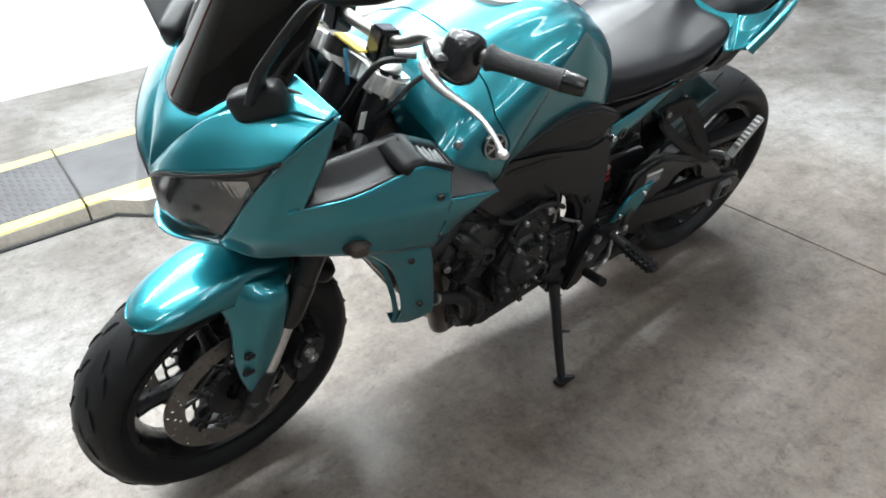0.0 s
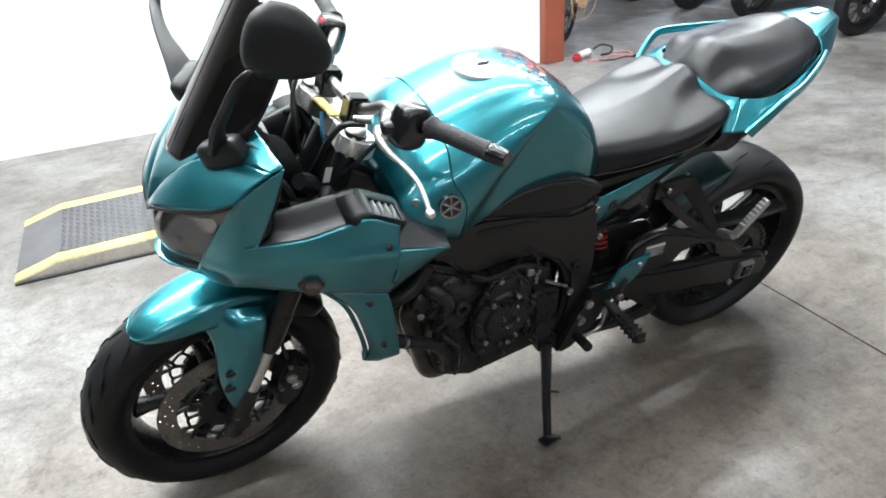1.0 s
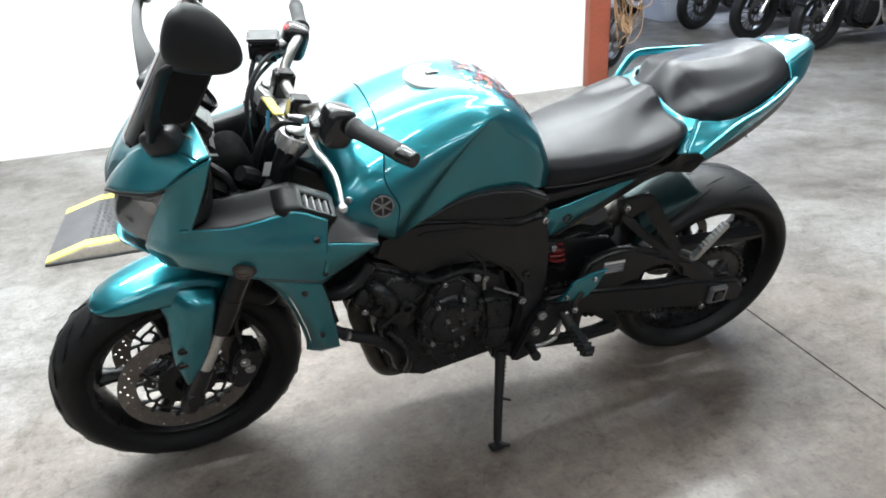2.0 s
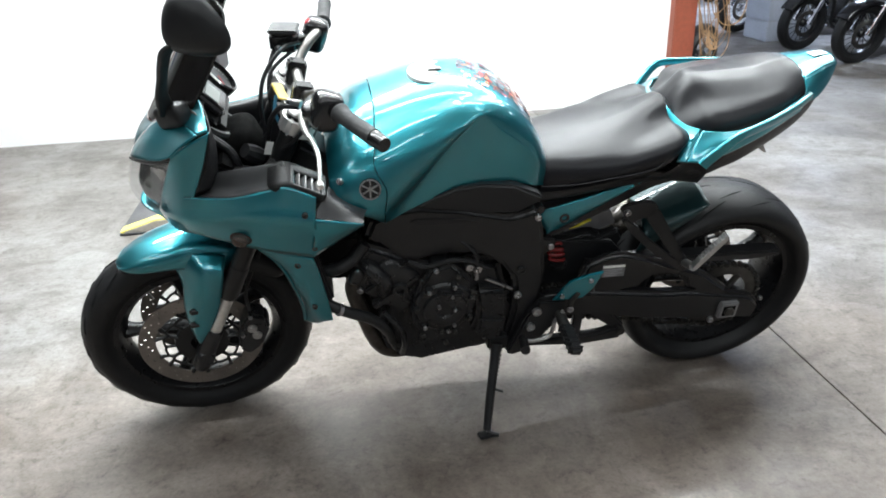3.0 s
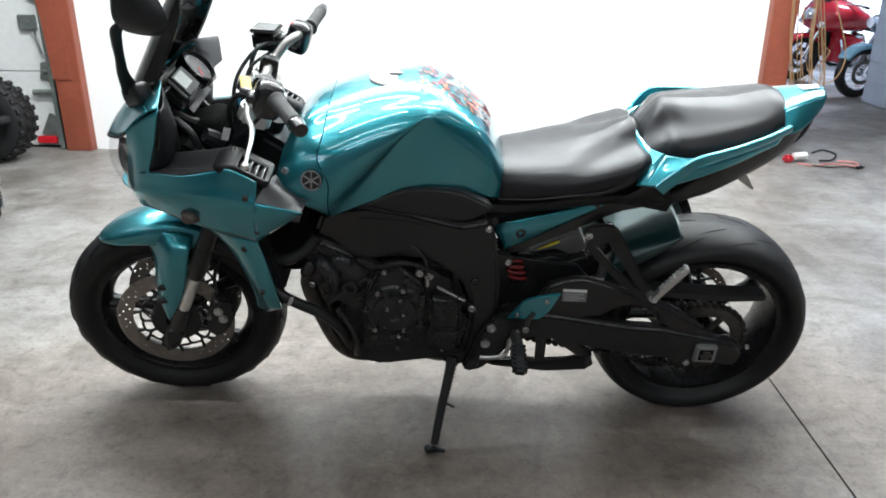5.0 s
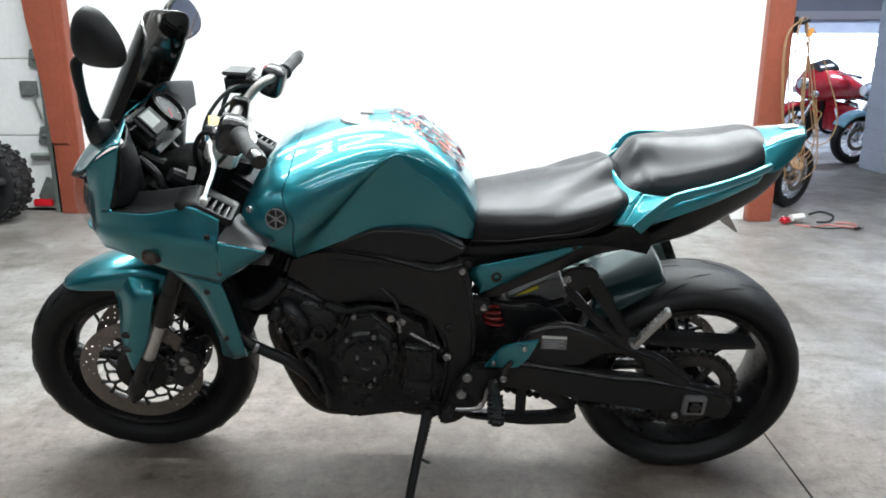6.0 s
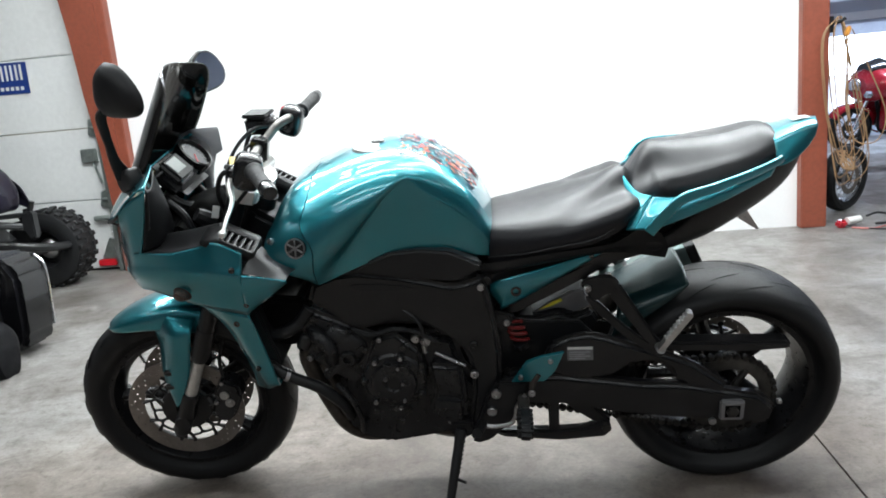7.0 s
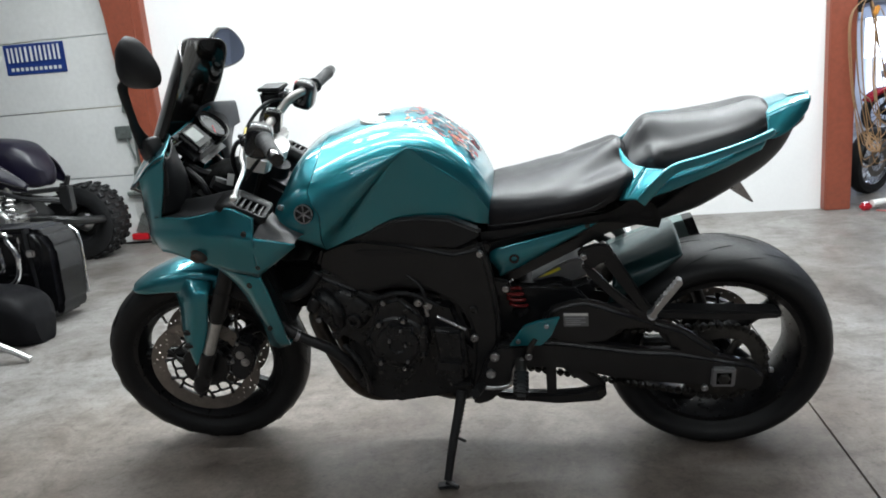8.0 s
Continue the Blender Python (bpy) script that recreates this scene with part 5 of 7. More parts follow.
part("crankcase", prism([(-.255, .44), (-.20, .50), (-.05, .57), (.05, .54), (.075, .44), (.12, .38), (.11, .28), (.04, .245), (-.16, .215), (-.24, .25), (-.265, .33)], -.155, .155, .02, 3), ENGINE, engine)
part("cylinder_block", prism([(-.33, .61), (-.30, .655), (-.265, .64), (-.13, .57), (-.08, .53), (-.21, .42), (-.285, .48), (-.325, .53)], -.175, .175, .014, 3), ENGINE, engine)
part("head_cover", prism([(-.365, .60), (-.335, .665), (-.29, .675), (-.31, .60), (-.335, .545)], -.165, .165, .015, 3), ENGINE, engine)
for s in (-1, 1):
    # castings, elbows and plugs on the cylinder's flank
    part("cam_chain_cover", pod(.12, .05, .10, pose(-.225, s * .165, .545, 0, 35), .6), ENGINE, engine)
    part("coolant_elbow", tube([(-.30, s * .16, .60), (-.275, s * .19, .585), (-.25, s * .195, .55), (-.255, s * .185, .51)], [.016, .019, .018, .015], 12, 16), ENGINE, engine)
    part("sensor_body", pod(.035, .03, .05, pose(-.315, s * .175, .565, 0, 30), .7), ENGINE, engine)
    part("cylinder_rib", prism([(-.30, .52), (-.20, .60), (-.19, .585), (-.29, .505)], s * .165, s * .187, .005), ENGINE, engine)
    part("cylinder_rib", prism([(-.285, .475), (-.17, .56), (-.16, .545), (-.275, .455)], s * .165, s * .19, .005), ENGINE, engine)
    part("oil_line", tube([(-.255, s * .18, .44), (-.22, s * .195, .40), (-.205, s * .19, .34), (-.21, s * .17, .28)], .008, 8, 20), ENGINE, engine)
    part("wire_loom", tube([(-.19, s * .185, .60), (-.15, s * .195, .585), (-.09, s * .2, .60), (-.04, s * .19, .585), (.01, s * .185, .55)], .006, 8, 24), PLASTIC, engine)
for s in (-1, 1):
    cc = Vector((-.103, 0, .455))
    b = lathe([(0, s * .214), (.018, s * .214), (.022, s * .22), (.046, s * .22), (.054, s * .216), (.057, s * .208), (.072, s * .206), (.078, s * .2), (.08, s * .15)], cc, 40)
    part("generator_cover", b, ENGINE, engine, "round black engine cover")
    b = prism([(-.16, .345), (-.185, .40), (-.18, .48), (-.165, .53), (-.14, .575), (-.085, .588), (-.03, .53), (-.028, .44), (-.05, .37), (-.095, .325), (-.165, .325)], s * .13, s * .2, .012, 3)
    part("side_cover", b, ENGINE, engine)
    b = prism([(-.125, .505), (-.12, .52), (-.06, .51), (-.055, .495)], s * .2, s * .2235, .004)
    part("cover_rib", b, ENGINE, engine)
    b = prism([(-.02, .485), (.065, .475), (.068, .38), (.062, .31), (.02, .295), (-.03, .34), (-.012, .40)], s * .14, s * .188, .012, 3)
    part("sprocket_cover", b, ENGINE, engine)
    part("cover_plate", prism([(-.008, .395), (.06, .385), (.06, .35), (-.015, .352)], s * .18, s * .2, .008), ENGINE, engine)
    for x, z in ((-.125, .577), (-.07, .551), (-.161, .549), (-.152, .504), (-.031, .497), (-.136, .429), (-.068, .434), (-.16, .368), (-.11, .374), (-.076, .367), (-.099, .334)):
        bolt((x, s * .206, z), .0068, engine, (0, s, 0), STEEL if (x * 1000 + z * 1000) % 3 > 1 else DARKST)
    for x, z in ((-.087, .504), (-.08, .46), (-.12, .475), (-.081, .409)):
        bolt((x, s * .224, z), .0045, engine, (0, s, 0))
    for k in range(7):
        a = radians(51.4 * k + 20)
        part("cover_lug", lathe([(0, s * .213), (.0085, s * .213), (.0105, s * .209), (.0105, s * .18)], (-.103 + .074 * math.cos(a), 0, .455 + .074 * math.sin(a)), 12), ENGINE, engine)
        bolt((-.103 + .074 * math.cos(a), s * .214, .455 + .074 * math.sin(a)), .006, engine, (0, s, 0), STEEL if k % 3 else DARKST)
    for x, z, r in ((-.26, .566, .0095), (-.309, .521, .0085), (-.25, .555, .006)):
        bolt((x, s * .18, z), r, engine, (-.3, s, 0))
    b = lathe([(.010, s * .186), (.010, s * .20), (.019, s * .20), (.021, s * .196), (.021, s * .17)], (-.213, 0, .52), 20, loop=True)
    part("plug_ring", b, ENGINE, engine)
    bolt((.018, s * .16, .292), .0075, engine, (0, s, 0))
    bolt((.077, s * .18, .262), .0085, engine, (0, s, 0))
# clutch arm and its cable stay, on the left
arm = sub("clutch_release")
b = lathe([(0, -.196), (.009, -.196), (.0125, -.19), (.0125, -.16)], (-.039, 0, .565), 16)
part("adjuster_nut", b, STEEL, arm)
part("cable_stay", box(.022, .02, .03, pose(-.015, -.18, .555, 0, 25), .004), STEEL, arm)
part("cable_end", rod((-.022, -.19, .56), (-.02, -.19, .525), .006, 10), STEEL, arm)
part("release_rod", rod((.004, -.19, .522), (.074, -.19, .479), .0042, 10), STEEL, arm)
part("clutch_cable", tube([(-.02, -.19, .565), (-.03, -.185, .61), (-.10, -.16, .66), (-.2, -.12, .70)], .005, 8, 20), PLASTIC, arm)

exhaust = sub("exhaust")
exhaust["label"] = "heat-stained exhaust headers and dark short silencer"
for y in (-.15, -.055, .055, .15):
    b = tube([(-.31, y, .545), (-.325, y, .50), (-.30, y * .95, .39), (-.27, y * .8, .28), (-.225, y * .6, .215), (-.14, y * .45, .198), (-.02, y * .35, .20)], [.021, .021, .021, .021, .021, .021, .022], 14, 40)
    part("header_pipe", b, PIPE, exhaust)
b = tube([(-.06, -.03, .205), (.02, -.02, .20), (.12, .02, .205), (.2, .07, .23)], [.04, .058, .058, .035], 16, 20)
part("collector", b, PIPE, exhaust)
part("link_pipe", tube([(.2, .07, .23), (.28, .12, .28), (.34, .13, .38), (.415, .13, .477)], .026, 14, 20), PIPE, exhaust)
m0, m1 = Vector((.41, .13, .475)), Vector((.685, .13, .5755))
rings = []
d = (m1 - m0).normalized()
u = d.cross(Vector((0, 1, 0))).normalized()
u = u if u.z > 0 else -u
SECT = [(-.5, .86), (-.34, 1), (.34, 1), (.5, .86), (1, .15), (1, -.25), (.75, -.8), (.4, -1), (-.4, -1), (-.75, -.8), (-1, -.25), (-1, .15)]
for t, r in ((0, .5), (.08, .9), (.16, 1.04), (.5, 1.08), (.92, 1.02), (.97, .96)):
    o = m0.lerp(m1, t)
    rings.append([o + r * (.046 * b_ * u + .06 * a_ * Vector((0, 1, 0))) for a_, b_ in SECT])
part("silencer", skin(bmesh.new(), rings, loop=True, caps=True), SILENC, exhaust, "dark green-grey silencer body", angle=25)
rings = []
for t, r in ((.94, .9), (.97, .97), (1.03, .93), (1.06, .88), (1.06, .6), (.98, .5)):
    o = m0.lerp(m1, t)
    rings.append([o + r * (.046 * b_ * u + .055 * a_ * Vector((0, 1, 0))) for a_, b_ in SECT])
part("silencer_end", skin(bmesh.new(), rings, loop=True, caps=True), GLOSSB, exhaust, angle=25)
part("silencer_band", skin(bmesh.new(), [[m0.lerp(m1, t) + (.0495 * b_ * u + .064 * a_ * Vector((0, 1, 0))) for a_, b_ in SECT] for t in (.4, .44)], loop=True, caps=True), PLASTIC, exhaust)
b = prism([(.229, .526), (.261, .544), (.31, .574), (.346, .592), (.374, .595), (.397, .548), (.343, .525), (.334, .539), (.308, .544), (.27, .536)], -.05, .04, .004, 2)
part("heat_shield", b, SHIELD, exhaust, "pale metal exhaust cover")
part("warning_label", prism([(.264, .5445), (.3, .566), (.319, .5735), (.324, .567), (.295, .553)], -.0525, -.0505, 0), mat("yellow_label", (.9, .78, .08), .5), exhaust, "yellow warning label")
part("shield_skirt", prism([(.2, .50), (.225, .522), (.27, .533), (.308, .54), (.332, .535), (.343, .522), (.397, .545), (.416, .512), (.385, .473), (.327, .452), (.24, .45)], -.075, .03, .014, 3), PLASTIC, exhaust, "black lower exhaust cover")
b = tube([(.36, -.03, .52), (.41, -.02, .525), (.46, .03, .53)], [.02, .035, .04], 16, 12)
part("exhaust_chamber", b, PIPE, exhaust)
# coolant hose with a bright clip, on the left below the scoop
hose = sub("coolant_hose")
part("hose", tube([(-.405, -.2, .525), (-.378, -.21, .505), (-.34, -.208, .478), (-.29, -.2, .443), (-.25, -.185, .385), (-.235, -.17, .33)], [.013, .0135, .014, .0145, .0145, .013], 14, 28), PLASTIC, hose)
part("hose_clip", tube([(-.368, -.213, .4975), (-.36, -.211, .4925)], .0155, 16, 2, smooth=False), STEEL, hose)

# ---- swingarm, chain, rear suspension ----
swing = sub("swingarm")
swing["label"] = "black cast swingarm"
for s in (-1, 1):
    y0, y1 = (s * .138, s * .178)
    part("arm_lower", prism([(.13, .375), (.17, .43), (.30, .425), (.373, .412), (.44, .40), (.50, .388), (.60, .38), (.69, .36), (.79, .335), (.825, .30), (.81, .245), (.72, .262), (.60, .275), (.449, .30), (.32, .335), (.18, .345)], y0, y1, .012, 3), FRAMEB, swing)
    part("arm_upper", prism([(.25, .43), (.281, .51), (.33, .53), (.378, .535), (.42, .522), (.52, .48), (.62, .44), (.72, .36), (.69, .34), (.62, .36), (.578, .392), (.568, .42), (.545, .44), (.49, .446), (.462, .438), (.44, .41), (.36, .40)], y0, y1 - s * .008, .012, 3), FRAMEB, swing)
    b = box(.058, .022, .056, pose(.716, s * .18, .304, 0, 2), .004)
    block = part("axle_block", b, SHIELD, swing, "bare metal chain adjuster block")
    # flat plate whose black stands for shade inside the block's hollow
    b = prism([(.698, .322), (.735, .321), (.734, .286), (.698, .287)], s * .188, s * .1925, .001, 1)
    part("hollow_shade", b, DEEP, block)
    b = lathe([(0, s * .199), (.008, s * .199), (.0145, s * .197), (.0165, s * .192), (.0165, s * .18)], (.716, 0, .304), 6)
    part("axle_nut", b, DARKST, swing)
    bolt((.672, s * .182, .27), .009, swing, (0, s, 0))
    bolt((.845, s * .14, .29), .007, swing, (1, 0, 0))
part("arm_bridge", box(.11, .25, .09, pose(.32, 0, .46, 0, 15), .02, 3), FRAMEB, swing)
part("spec_label", prism([(.322, .506), (.384, .503), (.384, .464), (.322, .466)], -.1725, -.171, 0), mat("grey_sticker", (.16, .16, .165), .5, var=.15, scale=60), swing, "grey label with a white heading band and fine print")
part("label_heading", prism([(.323, .505), (.383, .502), (.383, .495), (.323, .498)], -.1735, -.1728, 0), PAPER, swing)
for k in range(4):
    part("label_print", box(.05 - .012 * (k % 2), .0012, .0022, pose(.352 - .006 * (k % 2), -.173, .489 - .006 * k, 0, 2), 0, 1), mat("pale_print", (.3, .3, .31), .6) if k == 0 else bpy.data.materials["pale_print"], swing)
chain = sub("drive_chain")
sp_r, sp_f = Vector((.7245, -.122, .307)), Vector((.085, -.122, .375))
b = lathe([(.075, -.003), (.11, -.003), (.11, .003), (.075, .003)], sp_r, 44, loop=True)
for k in range(44):
    a = 2 * math.pi * k / 44
    box(.009, .005, .007, Matrix.Translation(sp_r + Vector((.1125 * math.cos(a), 0, .1125 * math.sin(a)))) @ pose(0, 0, 0, 0, -math.degrees(a)), .001, 1, b)
for k in range(6):
    a = 2 * math.pi * k / 6
    tube([sp_r + Vector((.02 * math.cos(a), 0, .02 * math.sin(a))), sp_r + Vector((.08 * math.cos(a), 0, .08 * math.sin(a)))], .009, 8, 2, b, smooth=False)
part("rear_sprocket", b, DARKST, chain, "dark steel rear sprocket")
links = []
for k in range(34):
    links.append((sp_f + Vector((0, 0, .035))).lerp(sp_r + Vector((0, 0, .112)), k / 33))
for k in range(17):
    a = radians(88 - 176 * k / 16)
    links.append(sp_r + Vector((.112 * math.cos(a), 0, .112 * math.sin(a))))
for k in range(34):
    links.append((sp_r - Vector((0, 0, .112))).lerp(sp_f - Vector((0, 0, .035)), k / 33))
link = None
for a, c in zip(links, links[1:]):
    d = c - a
    if d.length < .004:
        continue
    m = Matrix.Translation((a + c) / 2) @ pose(0, 0, 0, 0, -math.degrees(math.atan2(d.z, d.x)))
    if link is None:
        link = part("chain_link", lathe([(0, -.009), (.0065, -.009), (.0075, -.006), (.0075, .006), (.0065, .009), (0, .009)], (0, 0, 0), 8, bm=box(.019, .015, .012, None, .003, 1)), CHAINM, chain)
        link.matrix_local = m
    else:
        o = new("chain_link", link.data)
        o.parent = chain
        o.matrix_local = m
part("chain_guard", prism([(.40, .482), (.45, .498), (.588, .482), (.852, .467), (.862, .456), (.855, .447), (.76, .444), (.60, .456), (.47, .465)], -.146, -.10, .006), PLASTIC, bike)
shock = sub("rear_shock")
part("damper", rod((.19, -.01, .62), (.26, 0, .36), .022, 14), DARKST, shock)
b = tube([Vector((.197, -.128, .558)).lerp(Vector((.212, -.124, .503)), k / 60) + .02 * Vector((math.cos(k * .32), math.sin(k * .32) * .4, 0)) for k in range(61)], .0042, 8, 61, smooth=False)
part("spring", b, mat("red_spring_paint", (.16, .008, .008), .4), shock, "red coil spring")
part("spring_seat", rod((.213, -.124, .498), (.218, -.123, .486), .022, 16), FRAMEB, shock)
part("reservoir", rod((.19, -.02, .58), (.26, -.02, .60), .02, 16), PLASTIC, shock)
part("rear_mudguard", prism([(.2, .54), (.26, .535), (.36, .536), (.34, .51), (.30, .46), (.24, .445), (.215, .48)], -.075, .08, .012), PLASTIC, bike)
# black plate added to darken the open gap ahead of the rear tyre
part("gap_plate", prism([(.15, .36), (.15, .57), (.24, .55), (.36, .54), (.42, .47), (.49, .41), (.497, .372), (.44, .36), (.3, .335)], -.115, -.10, .003), FRAMEB, bike)
hug = []
for t in (0, .25, .5, .75, 1):
    x, z = .455 + .165 * t, .566 + .066 * t
    d = .07 * (1 - t) ** .7 + .012
    half = [(-.114, -d), (-.113, -d * .35), (-.081, 0), (-.06, .004), (-.03, .007), (0, .008)]
    hug.append([(x + dz * .25, y, z + dz) for y, dz in half] + [(x + dz * .25, -y, z + dz) for y, dz in half[-2::-1]])
solid(part("rear_hugger", surf(hug, 20, 44), HUGM, bike, "dark glossy rear wheel hugger"), .003)

# ---- subframe, side panels, pegs, stand ----
subf = sub("subframe")
for s in (-1, 1):
    b = prism([(.15, .585), (.165, .61), (.30, .665), (.43, .725), (.53, .74), (.54, .715), (.45, .695), (.333, .635), (.20, .57)], s * .085, s * .115, .008)
    part("seat_rail", b, FRAMEB, subf)
    b = prism([(.13, .66), (.14, .715), (.30, .738), (.45, .755), (.56, .745), (.46, .715), (.30, .67), (.16, .62)], s * .085, s * .12, .006)
    part("upper_rail", b, FRAMEB, subf)
    b = surf([[(.150, s * .131, .668), (.168, s * .135, .679), (.19, s * .138, .685), (.31, s * .132, .711), (.428, s * .124, .7355)],
              [(.148, s * .134, .648), (.175, s * .142, .655), (.205, s * .143, .66), (.30, s * .138, .682), (.412, s * .126, .728)],
              [(.165, s * .128, .617), (.17, s * .132, .606), (.178, s * .134, .602), (.262, s * .132, .646), (.374, s * .126, .706)]], 12, 30)
    sp = part("side_panel", b, TEAL, bike, "teal side panel below the seat")
    solid(sp, .005)
    b = lathe([(0, s * .141), (.006, s * .141), (.0075, s * .148), (.0125, s * .148), (.0135, s * .143), (.0135, s * .13)], (.209, 0, .652), 20)
    part("lock", b, GLOSSB, sp)
    bolt((.39, s * .129, .724), .006, sp, (0, s, 0), DARKST)
    # pillion peg hanger
    hang = sub("pillion_peg_hanger")
    b = prism([(.362, .65), (.375, .665), (.41, .682), (.437, .683), (.45, .664), (.443, .641), (.414, .627), (.401, .609), (.384, .617)], s * .128, s * .141, .004)
    prism([(.378, .622), (.402, .61), (.443, .567), (.496, .526), (.534, .508), (.545, .49), (.538, .476), (.51, .49), (.45, .53), (.398, .578), (.372, .612)], s * .126, s * .14, .003, bm=b)
    prism([(.428, .66), (.45, .664), (.49, .597), (.523, .54), (.548, .512), (.545, .485), (.525, .49), (.5, .527), (.458, .585), (.424, .632)], s * .126, s * .141, .004, bm=b)
    b.transform(Matrix(((1, 0, 0, 0), (s * .42, 1, 0, -s * .42 * .39), (0, 0, 1, 0), (0, 0, 0, 1))))
    part("bracket", b, FRAMEB, hang)
    bolt((.378, s * .142, .645), .0085, hang, (0, s, 0))
    bolt((.425, s * .142, .676), .0085, hang, (0, s, 0))
    L, teeth = .118, 8
    edge = [(0, -.008), (L - .006, -.007), (L, -.002), (L, .006)]
    for k in range(teeth):
        u = L * .97 - k * L * .78 / teeth
        edge += [(u - .001, .011), (u - L * .5 / teeth, .0065)]
    edge += [(.012, .006), (0, .006)]
    b = prism(edge, -.009, .009, .0015, 1)
    d0, d1 = Vector((.523, s * .256, .54)), Vector((.589, s * .264, .638))
    ex = (d1 - d0).normalized()
    ez = (Vector((-1, 0, .7)) - ex * Vector((-1, 0, .7)).dot(ex)).normalized()
    b.transform(Matrix.Translation(d0) @ Matrix((ex, ez.cross(ex), ez)).transposed().to_4x4())
    part("pillion_peg", b, ALU, hang, "bare metal folding pillion peg with a serrated edge", angle=20)
    part("peg_pivot", rod((.534, s * .20, .51), (.528, s * .25, .535), .011, 10), ALU, hang)
    # rider footrest plate
    foot = sub("footrest")
    b = prism([(.07, .258), (.085, .245), (.12, .255), (.165, .30), (.20, .345), (.225, .43), (.15, .43), (.115, .38), (.09, .31)], s * .175, s * .2, .006)
    part("foot_plate", b, FRAMEB, foot)
    bolt((.143, s * .205, .402), .0125, foot, (0, s, 0))
    bolt((.129, s * .205, .35), .0125, foot, (0, s, 0))
    b = prism([(.181, .432), (.223, .492), (.26, .505), (.314, .514), (.29, .458), (.264, .43)], s * .196, s * .204, .003)
    guard = part("heel_guard", b, TEAL, foot, "small teal heel guard")
    bolt((.279, s * .206, .49), .006, guard, (0, s, 0))
    bolt((.206, s * .206, .448), .006, guard, (0, s, 0))
    b = box(.036, .105, .026, Matrix.Translation((.209, s * .29, .376)) @ pose(0, 0, 0, s * -2, 8), .008, 3)
    rubber = part("rubber_peg", b, RUBBER, foot, "black rubber footpeg")
    for k in range(6):
        part("peg_rib", box(.038, .006, .0275, Matrix.Translation((.209, s * (.25 + .016 * k), .376)) @ pose(0, 0, 0, s * -2, 8), .003, 1), RUBBER, rubber)
    part("peg_joint", rod((.208, s * .195, .382), (.209, s * .25, .377), .015, 14), DARKST, foot)
    bolt((.23, s * .214, .406), .009, foot, (0, s, 0))
    part("gear_arm", tube([(.23, s * .208, .406), (.235, s * .207, .43), (.25, s * .205, .452)], [.009, .007, .006], 8, 10), DARKST, foot)
    part("pedal_rod", tube([(.105, s * .232, .328), (.14, s * .228, .322), (.175, s * .222, .325), (.187, s * .218, .345), (.192, s * .214, .37), (.215, s * .208, .398)], .0055, 8, 28), STEEL, foot)
    part("pedal_tip", tube([(.105, s * .225, .328), (.1, s * .25, .338), (.093, s * .287, .351)], .0125, 12, 6), RUBBER, foot)
link_ = sub("suspension_linkage")
part("lower_bar", prism([(.10, .268), (.16, .25), (.30, .245), (.36, .248), (.412, .264), (.43, .252), (.415, .217), (.30, .21), (.149, .23)], -.16, -.13, .006), FRAMEB, link_)
part("link_strut", prism([(.27, .335), (.298, .335), (.296, .24), (.27, .24)], -.155, -.135, .004), FRAMEB, link_)
part("link_strut", prism([(.31, .40), (.345, .36), (.43, .258), (.41, .238), (.335, .30), (.29, .345)], -.15, -.125, .005), FRAMEB, link_)
part("link_bolt", rod((.415, -.165, .248), (.415, -.12, .248), .012, 10), DARKST, link_)
stand = sub("side_stand")
stand["label"] = "black side stand, swung down"
part("stand_leg", tube([(.045, -.185, .285), (.035, -.21, .245), (.012, -.27, .155), (-.002, -.312, .09)], [.016, .0135, .012, .011], 12, 20), FRAMEB, stand)
b = box(.046, .034, .008, Matrix.Translation((-.006, -.322, .0825)) @ pose(0, 0, 0, -12.8, 0, 8), .004)
part("stand_foot", b, FRAMEB, stand)
part("stand_toe", tube([(-.004, -.316, .088), (.01, -.324, .0835), (.027, -.331, .0835)], [.009, .008, .006], 8, 8), FRAMEB, stand)
part("stand_hook", tube([(.02, -.25, .185), (.045, -.262, .18), (.05, -.264, .18)], .004, 8, 6), FRAMEB, stand)
part("stand_spring", tube([Vector((.05, -.2, .27)).lerp(Vector((.028, -.245, .19)), k / 60) + .007 * Vector((math.cos(k * .9), math.sin(k * .9), 0)) for k in range(61)], .0018, 6, 61, smooth=False), DARKST, stand)
part("stand_bracket", prism([(.02, .31), (.075, .31), (.08, .27), (.05, .255), (.02, .265)], -.19, -.15, .006), FRAMEB, stand)

# ---- posts, sectional door, sign ----
def post(name, x0, x1, y0, y1, z1, label):
    b = box(x1 - x0, y1 - y0, z1, pose((x0 + x1) / 2, (y0 + y1) / 2, z1 / 2), .006)
    return tagged(part(name, b, REDW), label, "post", kind="structure")


post("post_1", 2.02, 2.18, WY - 0.02, WY + .2, CEIL, "red stained timber post at the end of the wall")
post("post_2", -2.78, -2.6, WY - 0.02, WY + .2, CEIL, "red stained timber post beside the door")
b = bmesh.new()
rows = []
for z, x in ((.5, -2.782), (.9, -2.80), (1.3, -2.85), (1.7, -2.88), (2.1, -2.93), (2.6, -3.02)):
    rows.append([(x, WY - .03, z), (-2.66, WY - .03, z), (-2.66, WY + .1, z), (x, WY + .1, z)])
skin(b, rows, loop=True, caps=True)
tagged(part("door_jamb", b, REDW), "red timber brace widening up the post", "post", kind="structure")
door = tagged(empty("door_1"), "white sectional overhead garage door, closed", "garage door", kind="structure")
DX0, DX1, DY = -7.0, -2.84, WY + .12
